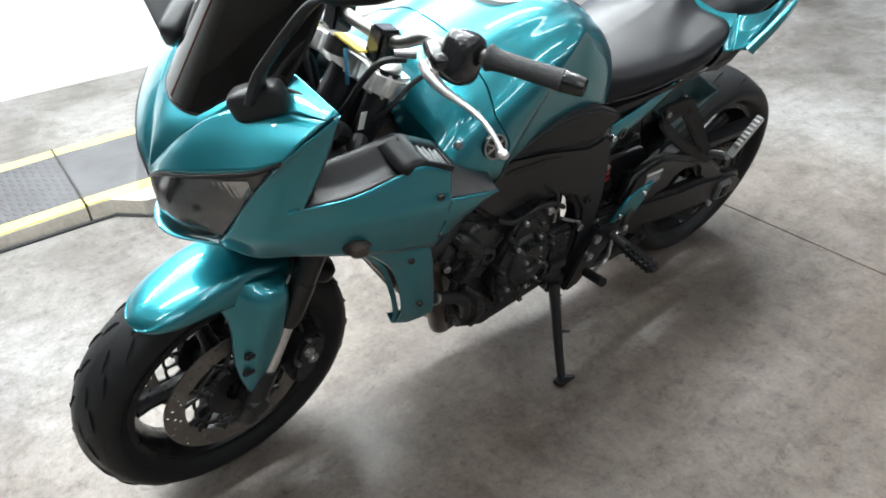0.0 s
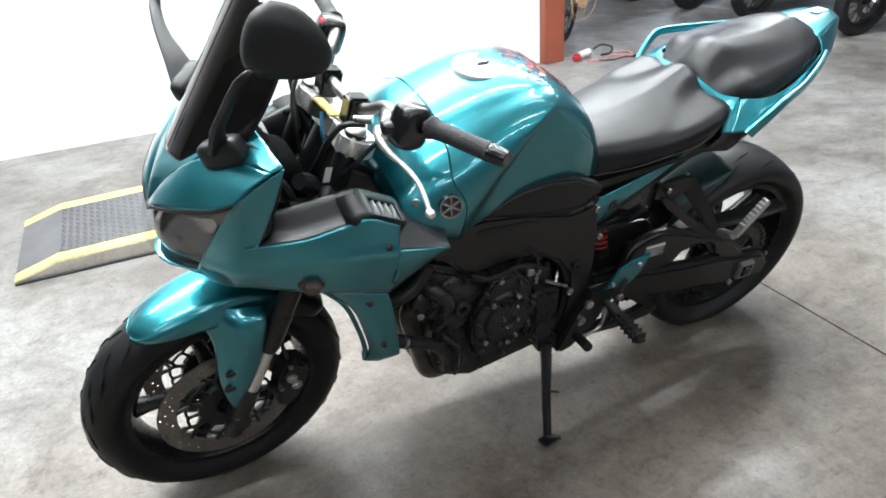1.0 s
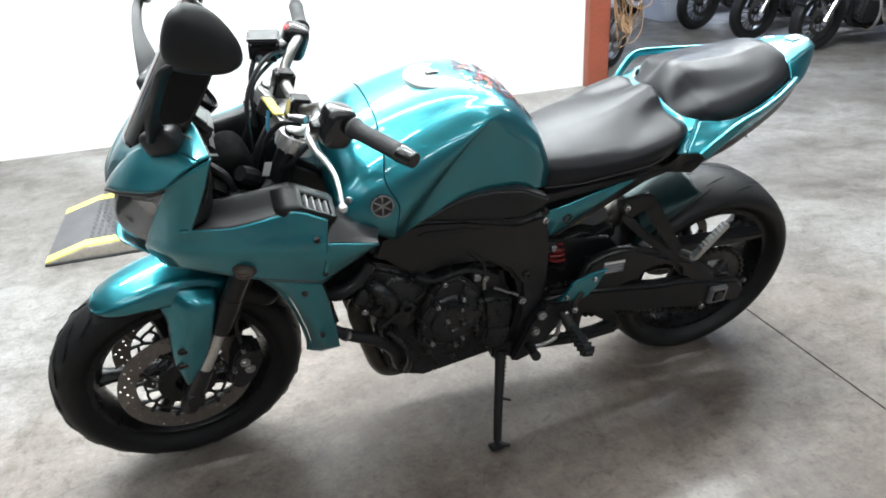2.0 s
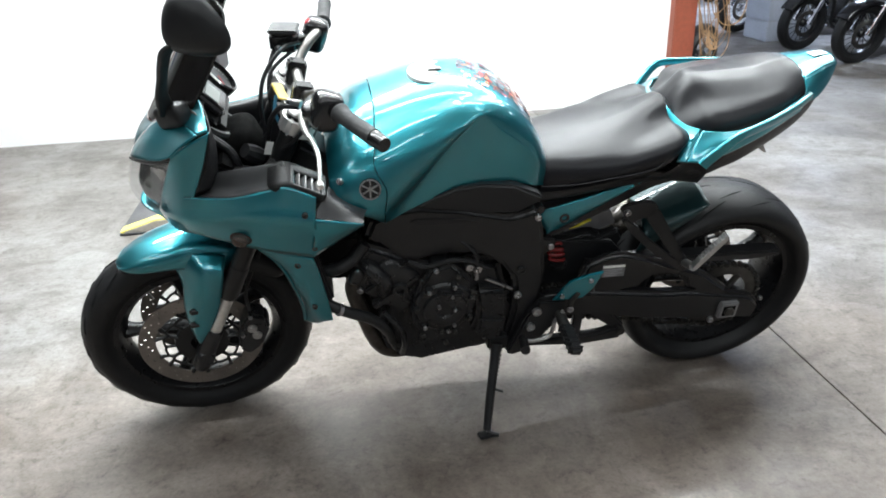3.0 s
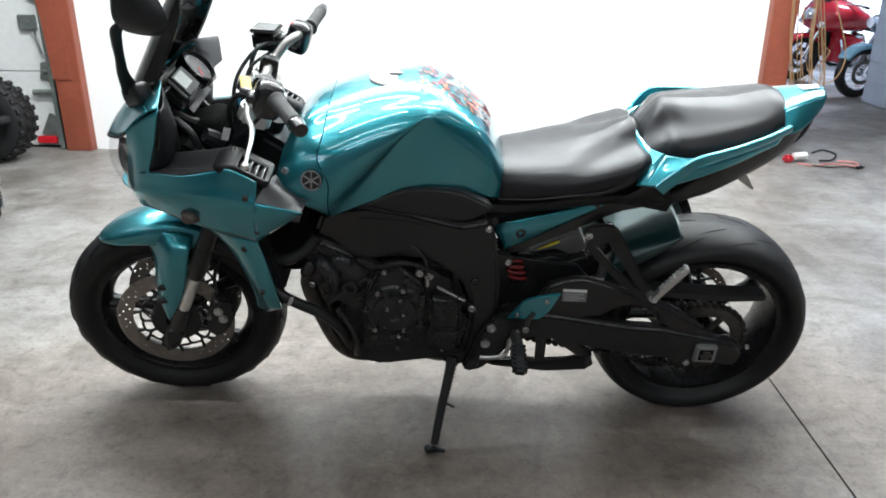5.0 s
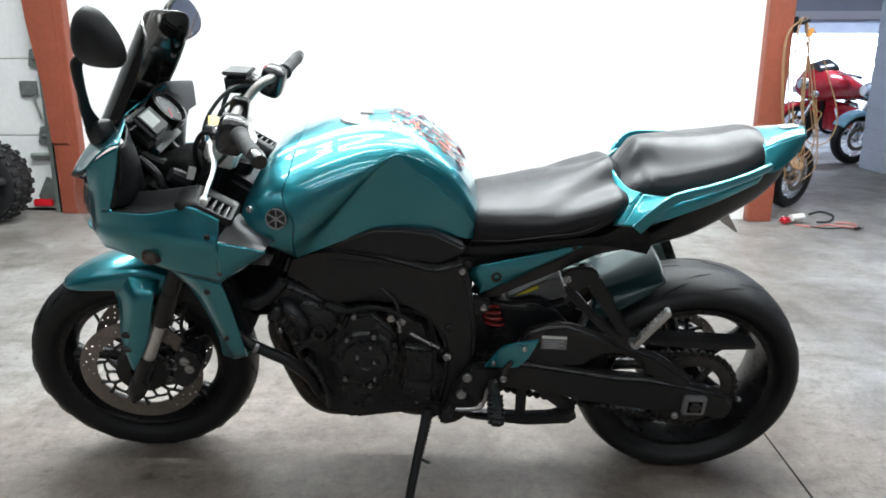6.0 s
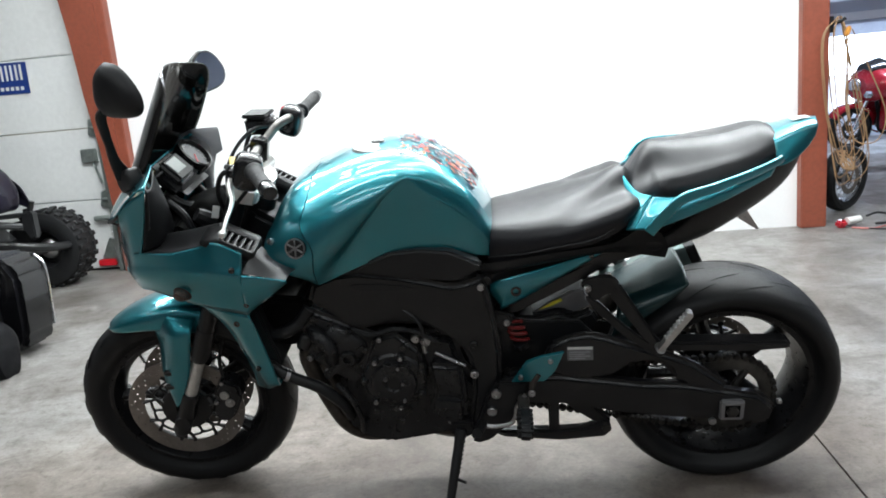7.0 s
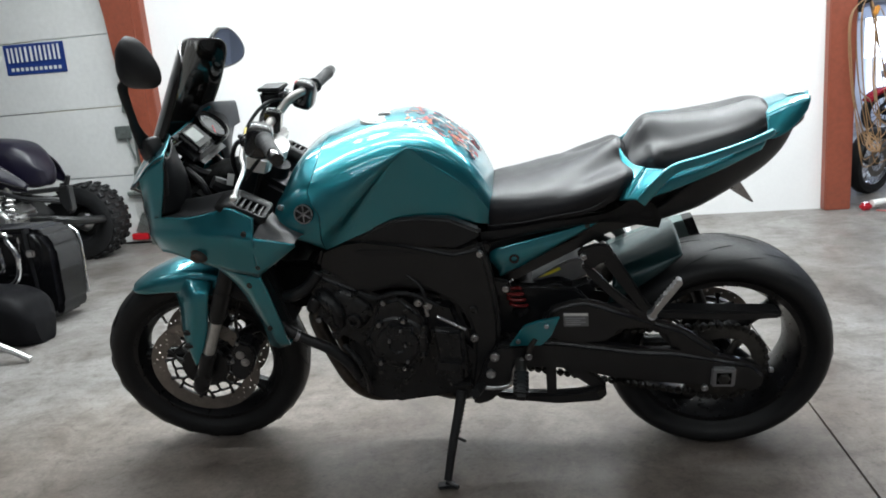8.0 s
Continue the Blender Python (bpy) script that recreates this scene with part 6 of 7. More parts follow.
for k in range(5):
    z0, z1 = .012 + .53 * k, .012 + .53 * (k + 1) - .006
    b = box(DX1 - DX0, .045, z1 - z0, pose((DX0 + DX1) / 2, DY, (z0 + z1) / 2), .004)
    part("panel", b, DOORW, door)
part("bottom_seal", box(DX1 - DX0, .05, .014, pose((DX0 + DX1) / 2, DY, .007), .003), RUBBER, door)
TRACK = mat("galvanised_track", (.32, .36, .34), .45, .8, var=.2, scale=20)
b = prism([(DX1 - .005, 0), (DX1 + .03, 0), (DX1 + .03, 2.75), (DX1 - .005, 2.75)], DY - .1, DY - .09, .001)
prism([(DX1 + .025, 0), (DX1 + .03, 0), (DX1 + .03, 2.75), (DX1 + .025, 2.75)], DY - .1, DY - .03, .001, bm=b)
part("track", b, TRACK, door, "galvanised vertical door track")
for z in (.54, 1.07, 1.60, 2.13):
    hinge = empty("roller_hinge")
    hinge.parent = door
    part("hinge_plate", prism([(DX1 - .10, z - .05), (DX1 - .03, z - .075), (DX1 - .02, z + .075), (DX1 - .08, z + .06)], DY - .045, DY - .024, .003), TRACK, hinge)
    part("roller", rod((DX1 - .06, DY - .055, z), (DX1 + .02, DY - .055, z), .014, 10), TRACK, hinge)
b = box(.12, .03, .1, pose(DX1 - .12, DY - .04, .87), .006)
part("latch", b, TRACK, door, "galvanised slide latch")
part("latch_bar", rod((DX1 - .09, DY - .05, .82), (DX1 - .05, DY - .05, .66), .008, 8), TRACK, door)
part("corner_bracket", prism([(DX1 - .16, .10), (DX1 - .03, .06), (DX1 - .02, .22), (DX1 - .08, .25)], DY - .045, DY - .024, .003), TRACK, door)
part("red_latch", box(.14, .03, .05, pose(DX1 - .12, DY - .05, .06), .006), REDSW, door, "red painted foot latch")
part("low_roller", rod((DX1 - .16, DY - .05, .40), (DX1 + .02, DY - .05, .40), .02, 10), TRACK, door)
sign = tagged(empty("dealer_sign"), "blue plastic sign with two white lines, fixed to the garage door", "sign")
part("board", box(.51, .006, .225, pose(-3.585, DY - .0265, 1.475, 0, 1), .002), SIGNB, sign)
x = -3.815
for w in (.062, .066, .078, .066, .066, .066):
    for side_ in (.22, .78):
        part("letter_bar", box(w * .24, .004, .11, pose(x + w * side_, DY - .0315, 1.512, 0, 1), .001), PAPER, sign)
    x += w + .01
for k in range(11):
    part("word_bar", box(.024, .004, .026, pose(-3.785 + .04 * k, DY - .0315, 1.405 - .0007 * k, 0, 1), .001), PAPER, sign)

# ---- the lowered lift table ----
PLATE = mat("dark_tread_plate", (.1, .1, .105), .5, .3, var=.25, scale=8, bump=.6, bump_scale=120)
SIDEP = mat("bare_tread_plate", (.5, .46, .4), .5, .3, var=.2, scale=10)
lift = tagged(empty("lift_table"), "lowered motorcycle lift table with tread plate and yellow edges", "lift table")
LX0, LX1, LK, LXJ, LY0, LY1, LH = -1.365, -0.30, -1.20, -0.758, 1.42, 2.06, .07
def ramp_piece(y0, y1, x0, lift_by):
    return prism([(x0 + .006, .002 + lift_by), (LXJ - .004, .002 + lift_by), (LXJ - .004, LH + lift_by), (LK, LH - .008 + lift_by), (x0, .014 + lift_by)], y0, y1, .0)
part("ramp_deck", ramp_piece(LY0 + .07, LY1 - .07, LX0, 0), PLATE, lift, "dark tread plate ramp")
part("ramp_edge", ramp_piece(LY0, LY0 + .069, LX0, .0), YELLOW, lift, "yellow painted ramp edge")
part("ramp_edge", ramp_piece(LY1 - .069, LY1, LX0, .0), YELLOW, lift, "yellow painted ramp edge")
part("ramp_side", prism([(LX0 + .02, .004), (LXJ - .004, .004), (LXJ - .004, LH - .004), (LK, LH - .014), (LX0 + .02, .014)], LY0 - .006, LY0 - .001, 0), SIDEP, lift, "bare tread plate side")
part("deck", box(LX1 - LXJ - .004, LY1 - LY0 - .14, LH, pose((LXJ + LX1) / 2 + .004, (LY0 + LY1) / 2, LH / 2 + .001), .0), PLATE, lift)
for y in (LY0 + .0345, LY1 - .0345):
    part("deck_edge", box(LX1 - LXJ - .004, .069, LH, pose((LXJ + LX1) / 2 + .004, y, LH / 2 + .001), .0), YELLOW, lift, "yellow painted deck edge")
b = bmesh.new()
side_pts = [(LXJ + .004, LY0 - .006), (-.672, LY0 - .008), (-.57, LY0 - .11), (-.40, LY0 - .12), (LX1, LY0 - .12)]
skin(b, [[(x, y, .004), (x, y, LH - .002)] for x, y in side_pts])
solid(part("deck_side", b, SIDEP, lift, smooth=False), .004)
b = bmesh.new()
b.faces.new([b.verts.new((x, y, LH - .003)) for x, y in side_pts[1:] + [(LX1, LY0)]] + [b.verts.new((-.672, LY0, LH - .003))])
solid(part("deck_flare", b, SIDEP, lift, smooth=False), .004)
# raised lozenges of the tread plate
loz = box(.021, .0065, .003, None, .0012, 1)
lozm = bpy.data.meshes.new("lozenge")
loz.to_mesh(lozm)
loz.free()
lozm.materials.append(PLATE)
for i in range(15):
    for j in range(20):
        x, y = LK + .02 + .0285 * i, LY0 + .085 + .0255 * j
        if x > LXJ - .02 or y > LY1 - .08:
            continue
        o = new("lozenge", lozm)
        o.parent = lift
        o.matrix_local = pose(x, y, LH - .006 + .0055 * (i / 15), 0, 0, 45 if (i + j) % 2 else -45)
part("joint_pin", rod((LXJ, LY0, LH + .002), (LXJ, LY1, LH + .002), .005, 8), DARKST, lift)
part("floor_seal", tube([(LX0, LY0 - .012, .006), (LXJ, LY0 - .012, .006), (-.67, LY0 - .015, .006), (-.57, LY0 - .118, .006), (LX1, LY0 - .126, .006)], .006, 6, 5, smooth=False), RUBBER, lift)


# ---- other motorcycles ----
def cruiser(paint, label, spokes=18, bag=True, fairing=False, bright=True):
    """A heavy road motorcycle, front wheel axle above the origin, its body towards +x."""
    root = tagged(empty("parked_motorcycle"), label, "motorcycle")
    metal = CHROME if bright else RIMB

    def w(name, x, R, width):
        e = empty(name)
        e.parent = root
        h = width / 2
        rr = R * .70
        prof = [(rr, -h * .7), (rr + (R - rr) * .4, -h), (R * .95, -h * .85), (R, -h * .3), (R, h * .3), (R * .95, h * .85), (rr + (R - rr) * .4, h), (rr, h * .7)]
        part("tyre", lathe(prof, (x, 0, R), 40, caps=False), RUBBER, e)
        rim = part("rim", lathe([(rr + .004, -h * .72), (rr - .012, -h * .5), (rr - .016, 0), (rr - .012, h * .5), (rr + .004, h * .72), (rr - .004, h * .5), (rr - .004, -h * .5)], (x, 0, R), 40, loop=True), metal, e)
        for k in range(spokes):
            a = 2 * math.pi * k / spokes
            part("spoke", rod((x + .03 * math.cos(a + .5), (-1) ** k * .02, R + .03 * math.sin(a + .5)), (x + rr * math.cos(a), 0, R + rr * math.sin(a)), .004, 5), metal, rim)
        part("hub", lathe([(0, -.05), (.03, -.05), (.045, -.03), (.045, .03), (.03, .05), (0, .05)], (x, 0, R), 16), metal, rim)
        part("brake_disc", lathe([(.10, -.062), (.145, -.062), (.145, -.057), (.10, -.057)], (x, 0, R), 32, loop=True), DISC if bright else DARKST, rim)
        return e

    w("front_wheel", 0, .31, .12)
    w("rear_wheel", 1.6, .32, .15)
    rows = []
    for k in range(9):
        a = radians(150 - 13.5 * k)
        rows.append([(.335 * math.cos(a) * f, v, .31 + .335 * math.sin(a) * f) for v, f in ((-.085, .84), (-.08, .96), (-.04, 1.0), (.04, 1.0), (.08, .96), (.085, .84))])
    solid(part("front_fender", surf(rows, 20, 14), paint, root), .004)
    rows = []
    for k in range(9):
        a = radians(140 - 15 * k)
        rows.append([(1.6 + .36 * math.cos(a) * f, v, .33 + .36 * math.sin(a) * f) for v, f in ((-.11, .8), (-.1, .95), (-.05, 1.0), (.05, 1.0), (.1, .95), (.11, .8))])
    solid(part("rear_fender", surf(rows, 20, 14), paint, root), .004)
    for s in (-1, 1):
        part("fork_leg", tube([(0, s * .1, .31), (.08, s * .1, .50), (.26, s * .1, .92)], [.03, .026, .024], 10, 8), CHROME, root)
        part("handlebar", tube([(.3, s * .03, .98), (.30, s * .2, 1.04), (.42, s * .4, 1.05), (.50, s * .44, 1.03)], .014, 8, 16), CHROME, root)
        part("grip", rod((.44, s * .41, 1.045), (.54, s * .455, 1.02), .02, 10), RUBBER, root)
        part("turn_signal", lathe([(0, -.03), (.02, -.028), (.03, -.01), (.03, .02), (0, .025)], (.18, s * .2, .86), 14, "X"), REDSW if s < 0 else CHROME, root)
        part("exhaust", tube([(.62, s * .18, .42), (.75, s * .2, .24), (1.0, s * .21, .22), (1.85, s * .22, .24)], [.03, .03, .045, .05], 12, 16), CHROME, root)
        if bag:
            part("saddlebag", box(.55, .2, .3, pose(1.68, s * .28, .55, 0, -3), .05, 4), paint, root)
        if fairing:
            part("leg_shield", surf([[(.30, s * .14, .75), (.34, s * .3, .75)], [(.34, s * .16, .5), (.38, s * .33, .5)], [(.42, s * .16, .3), (.46, s * .28, .3)]], 10, 6), paint, root)
        part("engine_guard", tube([(.42, s * .08, .68), (.36, s * .3, .6), (.38, s * .36, .42), (.46, s * .25, .24), (.5, s * .1, .2)], .014, 8, 20), CHROME, root)
    if fairing:
        part("batwing", body([(.05, [(0, .98), (.1, .97), (.18, .92), (.2, .82), (.1, .72), (0, .7)]), (.2, [(0, 1.12), (.18, 1.08), (.32, .98), (.34, .82), (.2, .68), (0, .65)]), (.45, [(0, 1.1), (.22, 1.06), (.38, .96), (.38, .82), (.24, .7), (0, .68)]), (.72, [(0, .98), (.18, .95), (.3, .88), (.3, .78), (.2, .68), (0, .66)])], 14, 20), paint, root)
    if fairing:
        part("windscreen", body([(.14, [(0, 1.16), (.1, 1.14), (.16, 1.08), (.12, 1.04), (0, 1.04)]), (.32, [(0, 1.22), (.13, 1.18), (.2, 1.1), (.16, 1.04), (0, 1.04)]), (.42, [(0, 1.18), (.1, 1.15), (.16, 1.08), (.12, 1.04), (0, 1.04)])], 12, 14), GLOSSB, root)
        for s in (-1, 1):
            part("fairing_lower", body([(.3, [(0, .62), (.05, .6), (.07, .5), (.05, .32), (0, .3)]), (.5, [(0, .66), (.08, .62), (.1, .5), (.07, .3), (0, .28)]), (.7, [(0, .6), (.05, .58), (.06, .5), (.05, .34), (0, .32)])], 12, 14), paint, root).matrix_local = pose(0, s * .24, 0)
            part("passing_lamp", lathe([(0, -.05), (.045, -.045), (.06, 0), (.05, .03), (0, .04)], (.1, s * .2, .78), 16, "X"), CHROME, root)
    part("headlight", lathe([(0, -.1), (.06, -.09), (.09, -.04), (.095, .06), (.06, .09), (0, .1)], (.06, 0, .88), 20, "X"), CHROME, root)
    part("tank", body([(.36, [(0, .84), (.06, .82), (.09, .76), (.07, .70), (0, .68)]), (.48, [(0, .93), (.11, .9), (.15, .80), (.12, .70), (0, .68)]), (.7, [(0, .93), (.12, .89), (.15, .80), (.12, .70), (0, .68)]), (.92, [(0, .82), (.07, .8), (.1, .75), (.08, .7), (0, .68)])], 24, 20), paint, root)
    part("seat", body([(.86, [(0, .80), (.1, .79), (.14, .74), (.1, .68), (0, .67)]), (1.1, [(0, .73), (.14, .74), (.19, .70), (.14, .64), (0, .63)]), (1.35, [(0, .80), (.14, .79), (.18, .74), (.12, .68), (0, .67)]), (1.7, [(0, .82), (.1, .81), (.13, .76), (.1, .70), (0, .69)])], 26, 18), VINYL, root)
    eng = part("engine", prism([(.42, .30), (.50, .24), (.98, .24), (1.02, .40), (.92, .50), (.82, .66), (.70, .52), (.60, .66), (.46, .50)], -.13, .13, .03, 3), ENGINE, root)
    for k in range(8):
        part("cooling_fin", box(.34, .27, .006, pose(.70, 0, .47 + .02 * k), .002, 1), ALU, eng)
    part("air_cleaner", lathe([(0, -.19), (.07, -.19), (.085, -.175), (.085, -.13)], (.70, 0, .58), 24), CHROME, root)
    part("frame_tube", tube([(.30, 0, .88), (.40, 0, .5), (.48, 0, .22), (1.0, 0, .2), (1.2, 0, .4), (1.5, 0, .62)], .025, 10, 30), FRAMEB, root)
    return root


black = mat("black_gloss_paint", (.005, .005, .006), .14, 0, 0, var=.05, spec=.4)
row = [(4.05, 4.75, 12), (4.12, 4.02, 8), (4.2, 3.35, 5), (4.3, 2.4, 0)]
first = cruiser(black, "black cruiser motorcycle with chrome forks, parked in a row", bright=False)
first["group"] = "parked cruisers in a row"
first.matrix_world = pose(row[0][0], row[0][1], 0, 8, 0, row[0][2]) @ Matrix.Scale(.84, 4)
for x, y, r in row[1:]:
    copy_thing(first, pose(x, y, 0, 8, 0, r))
red = cruiser(REDP, "red touring motorcycle with chrome trim in the next bay", fairing=True, bright=False)
red.matrix_world = pose(4.0, 7.3, 0, 6, 0, 12) @ Matrix.Scale(.87, 4)
blue = cruiser(BLUEP, "pale blue cruiser motorcycle with chrome forks in the next bay")
blue.matrix_world = pose(4.07, 5.95, 0, 6, 0, 14) @ Matrix.Scale(.86, 4)
loose = tagged(empty("spoked_wheel"), "spoked motorcycle wheel with a black tyre standing behind the red post", "wheel")
part("tyre", lathe([(.215, -.05), (.25, -.068), (.285, -.062), (.305, -.03), (.305, .03), (.285, .062), (.25, .068), (.215, .05)], (0, 0, 0), 48, caps=False), RUBBER, loose)
rim_ = part("rim", lathe([(.222, -.05), (.208, -.04), (.2, 0), (.208, .04), (.222, .05), (.214, .035), (.214, -.035)], (0, 0, 0), 48, loop=True), CHROME, loose)
for k in range(28):
    a = 2 * math.pi * k / 28
    part("spoke", rod((.035 * math.cos(a + .6), (-1) ** k * .03, .035 * math.sin(a + .6)), (.205 * math.cos(a), 0, .205 * math.sin(a)), .003, 5), CHROME, rim_)
part("hub", lathe([(0, -.06), (.03, -.06), (.045, -.04), (.04, 0), (.045, .04), (.03, .06), (0, .06)], (0, 0, 0), 18), DARKST, rim_)
part("brake_disc", lathe([(.09, -.062), (.14, -.062), (.14, -.057), (.09, -.057)], (0, 0, 0), 32, loop=True), DISC, rim_)
loose.matrix_world = pose(2.5, 3.62, .235, 6, 0, 38) @ Matrix.Scale(.77, 4)

# ---- next bay: block pier, far wall with a lit opening, beams ----
pier = tagged(empty("block_pier"), "painted concrete block pier", "pier", kind="structure")
PX0, PX1, PY0, PY1 = 4.02, 4.46, 5.22, 5.66
part("pier_core", box(PX1 - PX0 - .02, PY1 - PY0 - .02, CEIL, pose((PX0 + PX1) / 2, (PY0 + PY1) / 2, CEIL / 2), 0), GREYW, pier)
blk = box(PX1 - PX0, PY1 - PY0, .19, None, .008, 2)
blm = bpy.data.meshes.new("block")
blk.to_mesh(blm)
blk.free()
blm.materials.append(BLOCKM)
for k in range(17):
    o = new("block", blm)
    o.parent = pier
    o.matrix_local = pose((PX0 + PX1) / 2, (PY0 + PY1) / 2, .1 + .2 * k)
FY = 9.0
slab("wall_far", 2.02, 4.4, FY, FY + .15, 0, CEIL, GREYW, "blue-grey far wall of the next bay", "wall")
slab("wall_far", 6.8, 10, FY, FY + .15, 0, CEIL, GREYW, "blue-grey far wall of the next bay", "wall")
slab("wall_far", 4.4, 6.8, FY, FY + .15, 1.38, CEIL, GREYW, "blue-grey far wall of the next bay", "wall")
slab("wall_far", 4.4, 6.8, FY, FY + .15, 0, .86, BLOCKM, "blue-grey far wall of the next bay", "wall")
slab("trim", 4.3, 6.9, FY - .03, FY, 1.38, 1.56, BLOCKM, "blue-grey door header", "trim")
slab("trim", 4.3, 6.9, FY - .04, FY, 1.57, 1.68, WHITE, "white header board", "trim")
slab("backdrop", 3.9, 7.3, FY + .6, FY + .62, 0, 2.2, glow("bright_daylight", (.85, .92, 1.0), 4.5), "overexposed daylight outside the opening", "backdrop")
for k, y in enumerate((6.2, 7.4, 8.6)):
    tagged(part("beam", box(7.9, .12, .2, pose(6.0, y, 1.95), .004), WHITE if k == 1 else GREYW), "painted roof beam in the next bay", "beam", kind="structure")

# ---- cords on the post, jack and leads on the floor ----
CORD = mat("tan_extension_cord", (.25, .145, .07), .6, var=.15)
hook = tagged(empty("cord_hook"), "black hook screwed to the red post", "hook")
part("hook_arm", tube([(2.18, 3.10, 1.30), (2.22, 3.06, 1.30), (2.26, 3.05, 1.32)], .012, 8, 8), FRAMEB, hook)
part("hook_plate", box(.02, .09, .1, pose(2.19, 3.11, 1.29), .004), FRAMEB, hook)
cord = tagged(empty("extension_cord"), "tan extension cord hanging in loose loops from a hook", "cord")
rnd = random.Random(4)
for k in range(9):
    low = (.28, .42, .36, .50, .33, .60, .45, .38, .30)[k]
    dx, dy = rnd.uniform(-.05, .06), rnd.uniform(-.03, .05)
    sp = rnd.uniform(.03, .09)
    part("loop", tube([(2.225, 3.07 + dy * .3, 1.335), (2.20 - sp + dx, 3.05 + dy, 1.2), (2.21 - sp * .8 + dx, 3.04 + dy, .8), (2.24 - sp * .3 + dx, 3.04 + dy, low + .1), (2.27 + dx, 3.05 + dy, low), (2.30 + sp + dx, 3.06 + dy, low + .12), (2.28 + sp * .6 + dx, 3.07 + dy, .8), (2.25 + sp * .3, 3.06 + dy, 1.2), (2.235, 3.06 + dy * .3, 1.335)], .003, 6, 60), CORD, cord)
part("loose_loop", tube([(2.30, 3.05, 1.25), (2.40, 3.03, 1.0), (2.50, 3.02, .72), (2.46, 3.02, .56), (2.36, 3.03, .54), (2.28, 3.04, .62)], .0036, 6, 40), CORD, cord)
part("knot", tube([(2.27 + .05 * math.cos(q * 1.7) * math.cos(q * .3), 3.03 + .03 * math.sin(q * 1.3), .44 + .06 * math.sin(q * 1.3)) for q in range(26)], .003, 6, 160), CORD, cord)
part("plug", box(.03, .03, .06, pose(2.27, 3.04, 1.24, 0, 20), .008), mat("orange_plug", (.5, .22, .04), .5), cord, "orange cord plug")
jack = tagged(empty("battery_charger"), "small red and white tool on the floor beside the post", "tool")
part("tool_body", box(.07, .06, .05, pose(2.25, 3.02, .027, 0, 0, 20), .015, 3), REDP, jack)
part("tool_head", rod((2.29, 3.03, .04), (2.38, 3.06, .045), .024, 14), PAPER, jack)
part("tool_handle", tube([(2.42, 3.06, .06), (2.50, 3.08, .075), (2.58, 3.06, .05), (2.54, 3.02, .02), (2.46, 3.02, .015)], .008, 6, 24), FRAMEB, jack)
lead = tagged(empty("test_lead"), "pink and black test leads lying on the floor", "cable")
PINK = mat("pink_cable", (.5, .16, .15), .5)
part("lead_wire", tube([(2.3, 2.98, .006), (2.40, 2.92, .006), (2.52, 2.98, .006), (2.66, 2.92, .006), (2.70, 3.02, .006), (2.60, 3.06, .006)], .005, 6, 50), PINK, lead)
part("lead_wire", tube([(2.34, 2.95, .006), (2.46, 2.88, .006), (2.58, 2.90, .006), (2.64, 2.86, .006)], .005, 6, 30), FRAMEB, lead)
part("clamp", box(.05, .025, .02, pose(2.65, 2.86, .012, 0, 0, 30), .005), GLOSSB, lead)
part("clamp_tip", box(.02, .02, .016, pose(2.685, 2.88, .012, 0, 0, 30), .003), STEEL, lead)

# ---- quad bike by the door, black hard case and fender on the floor ----
quad = tagged(empty("quad_bike"), "dark quad bike with knobbly tyres parked by the garage door", "quad bike")
NAVY = mat("dark_blue_plastic", (.006, .005, .014), .33, var=.1, spec=.4)
for wx, wy in ((-3.1, 2.78), (-3.5, 1.98), (-4.3, 2.78), (-4.3, 1.98)):
    whl = empty("wheel")
    whl.parent = quad
    c = Vector((wx, wy, .275))
    prof = [(.13, -.1), (.16, -.115), (.22, -.12), (.255, -.105), (.265, -.06), (.265, .06), (.255, .105), (.22, .12), (.16, .115), (.13, .1)]
    t = part("tyre", lathe(prof, c, 36, caps=False), RUBBER, whl, "knobbly black tyre")
    lug = None
    for k in range(24):
        for q in range(3):
            a = 2 * math.pi * (k + .5 * (q % 2)) / 24
            m = Matrix.Translation(c + Vector((.268 * math.cos(a), -.075 + .075 * q, .268 * math.sin(a)))) @ pose(0, 0, 0, 0, 90 - math.degrees(a))
            if lug is None:
                lug = part("knob", box(.036, .05, .02, None, .005, 1), RUBBER, t)
                lug.matrix_local = m
            else:
                o = new("knob", lug.data)
                o.parent = t
                o.matrix_local = m
    part("rim", lathe([(.135, -.09), (.12, -.05), (.11, -.02), (.04, -.03), (.035, -.07), (0, -.075), (0, .05), (.11, .04), (.135, .09)], c, 28, caps=False), FRAMEB, whl)
    part("hub", lathe([(0, -.085), (.03, -.085), (.045, -.07), (.07, -.05), (.075, -.03)], c, 20), ALU, whl, "bare metal wheel hub")
    for k in range(4):
        a = math.pi / 4 + k * math.pi / 2
        part("lug_nut", rod(c + Vector((.055 * math.cos(a), -.05, .055 * math.sin(a))), c + Vector((.055 * math.cos(a), -.02, .055 * math.sin(a))), .016, 8), ALU, whl)
part("axle", rod((-3.1, 2.7, .275), (-3.5, 2.0, .275), .03, 10), FRAMEB, quad)
part("axle", rod((-4.3, 2.7, .275), (-4.3, 2.0, .275), .03, 10), FRAMEB, quad)
part("chassis", prism([(-4.35, .32), (-4.2, .55), (-3.7, .6), (-3.3, .52), (-3.15, .36), (-3.3, .28), (-4.2, .26)], 2.2, 2.56, .03), FRAMEB, quad)
cowl = []
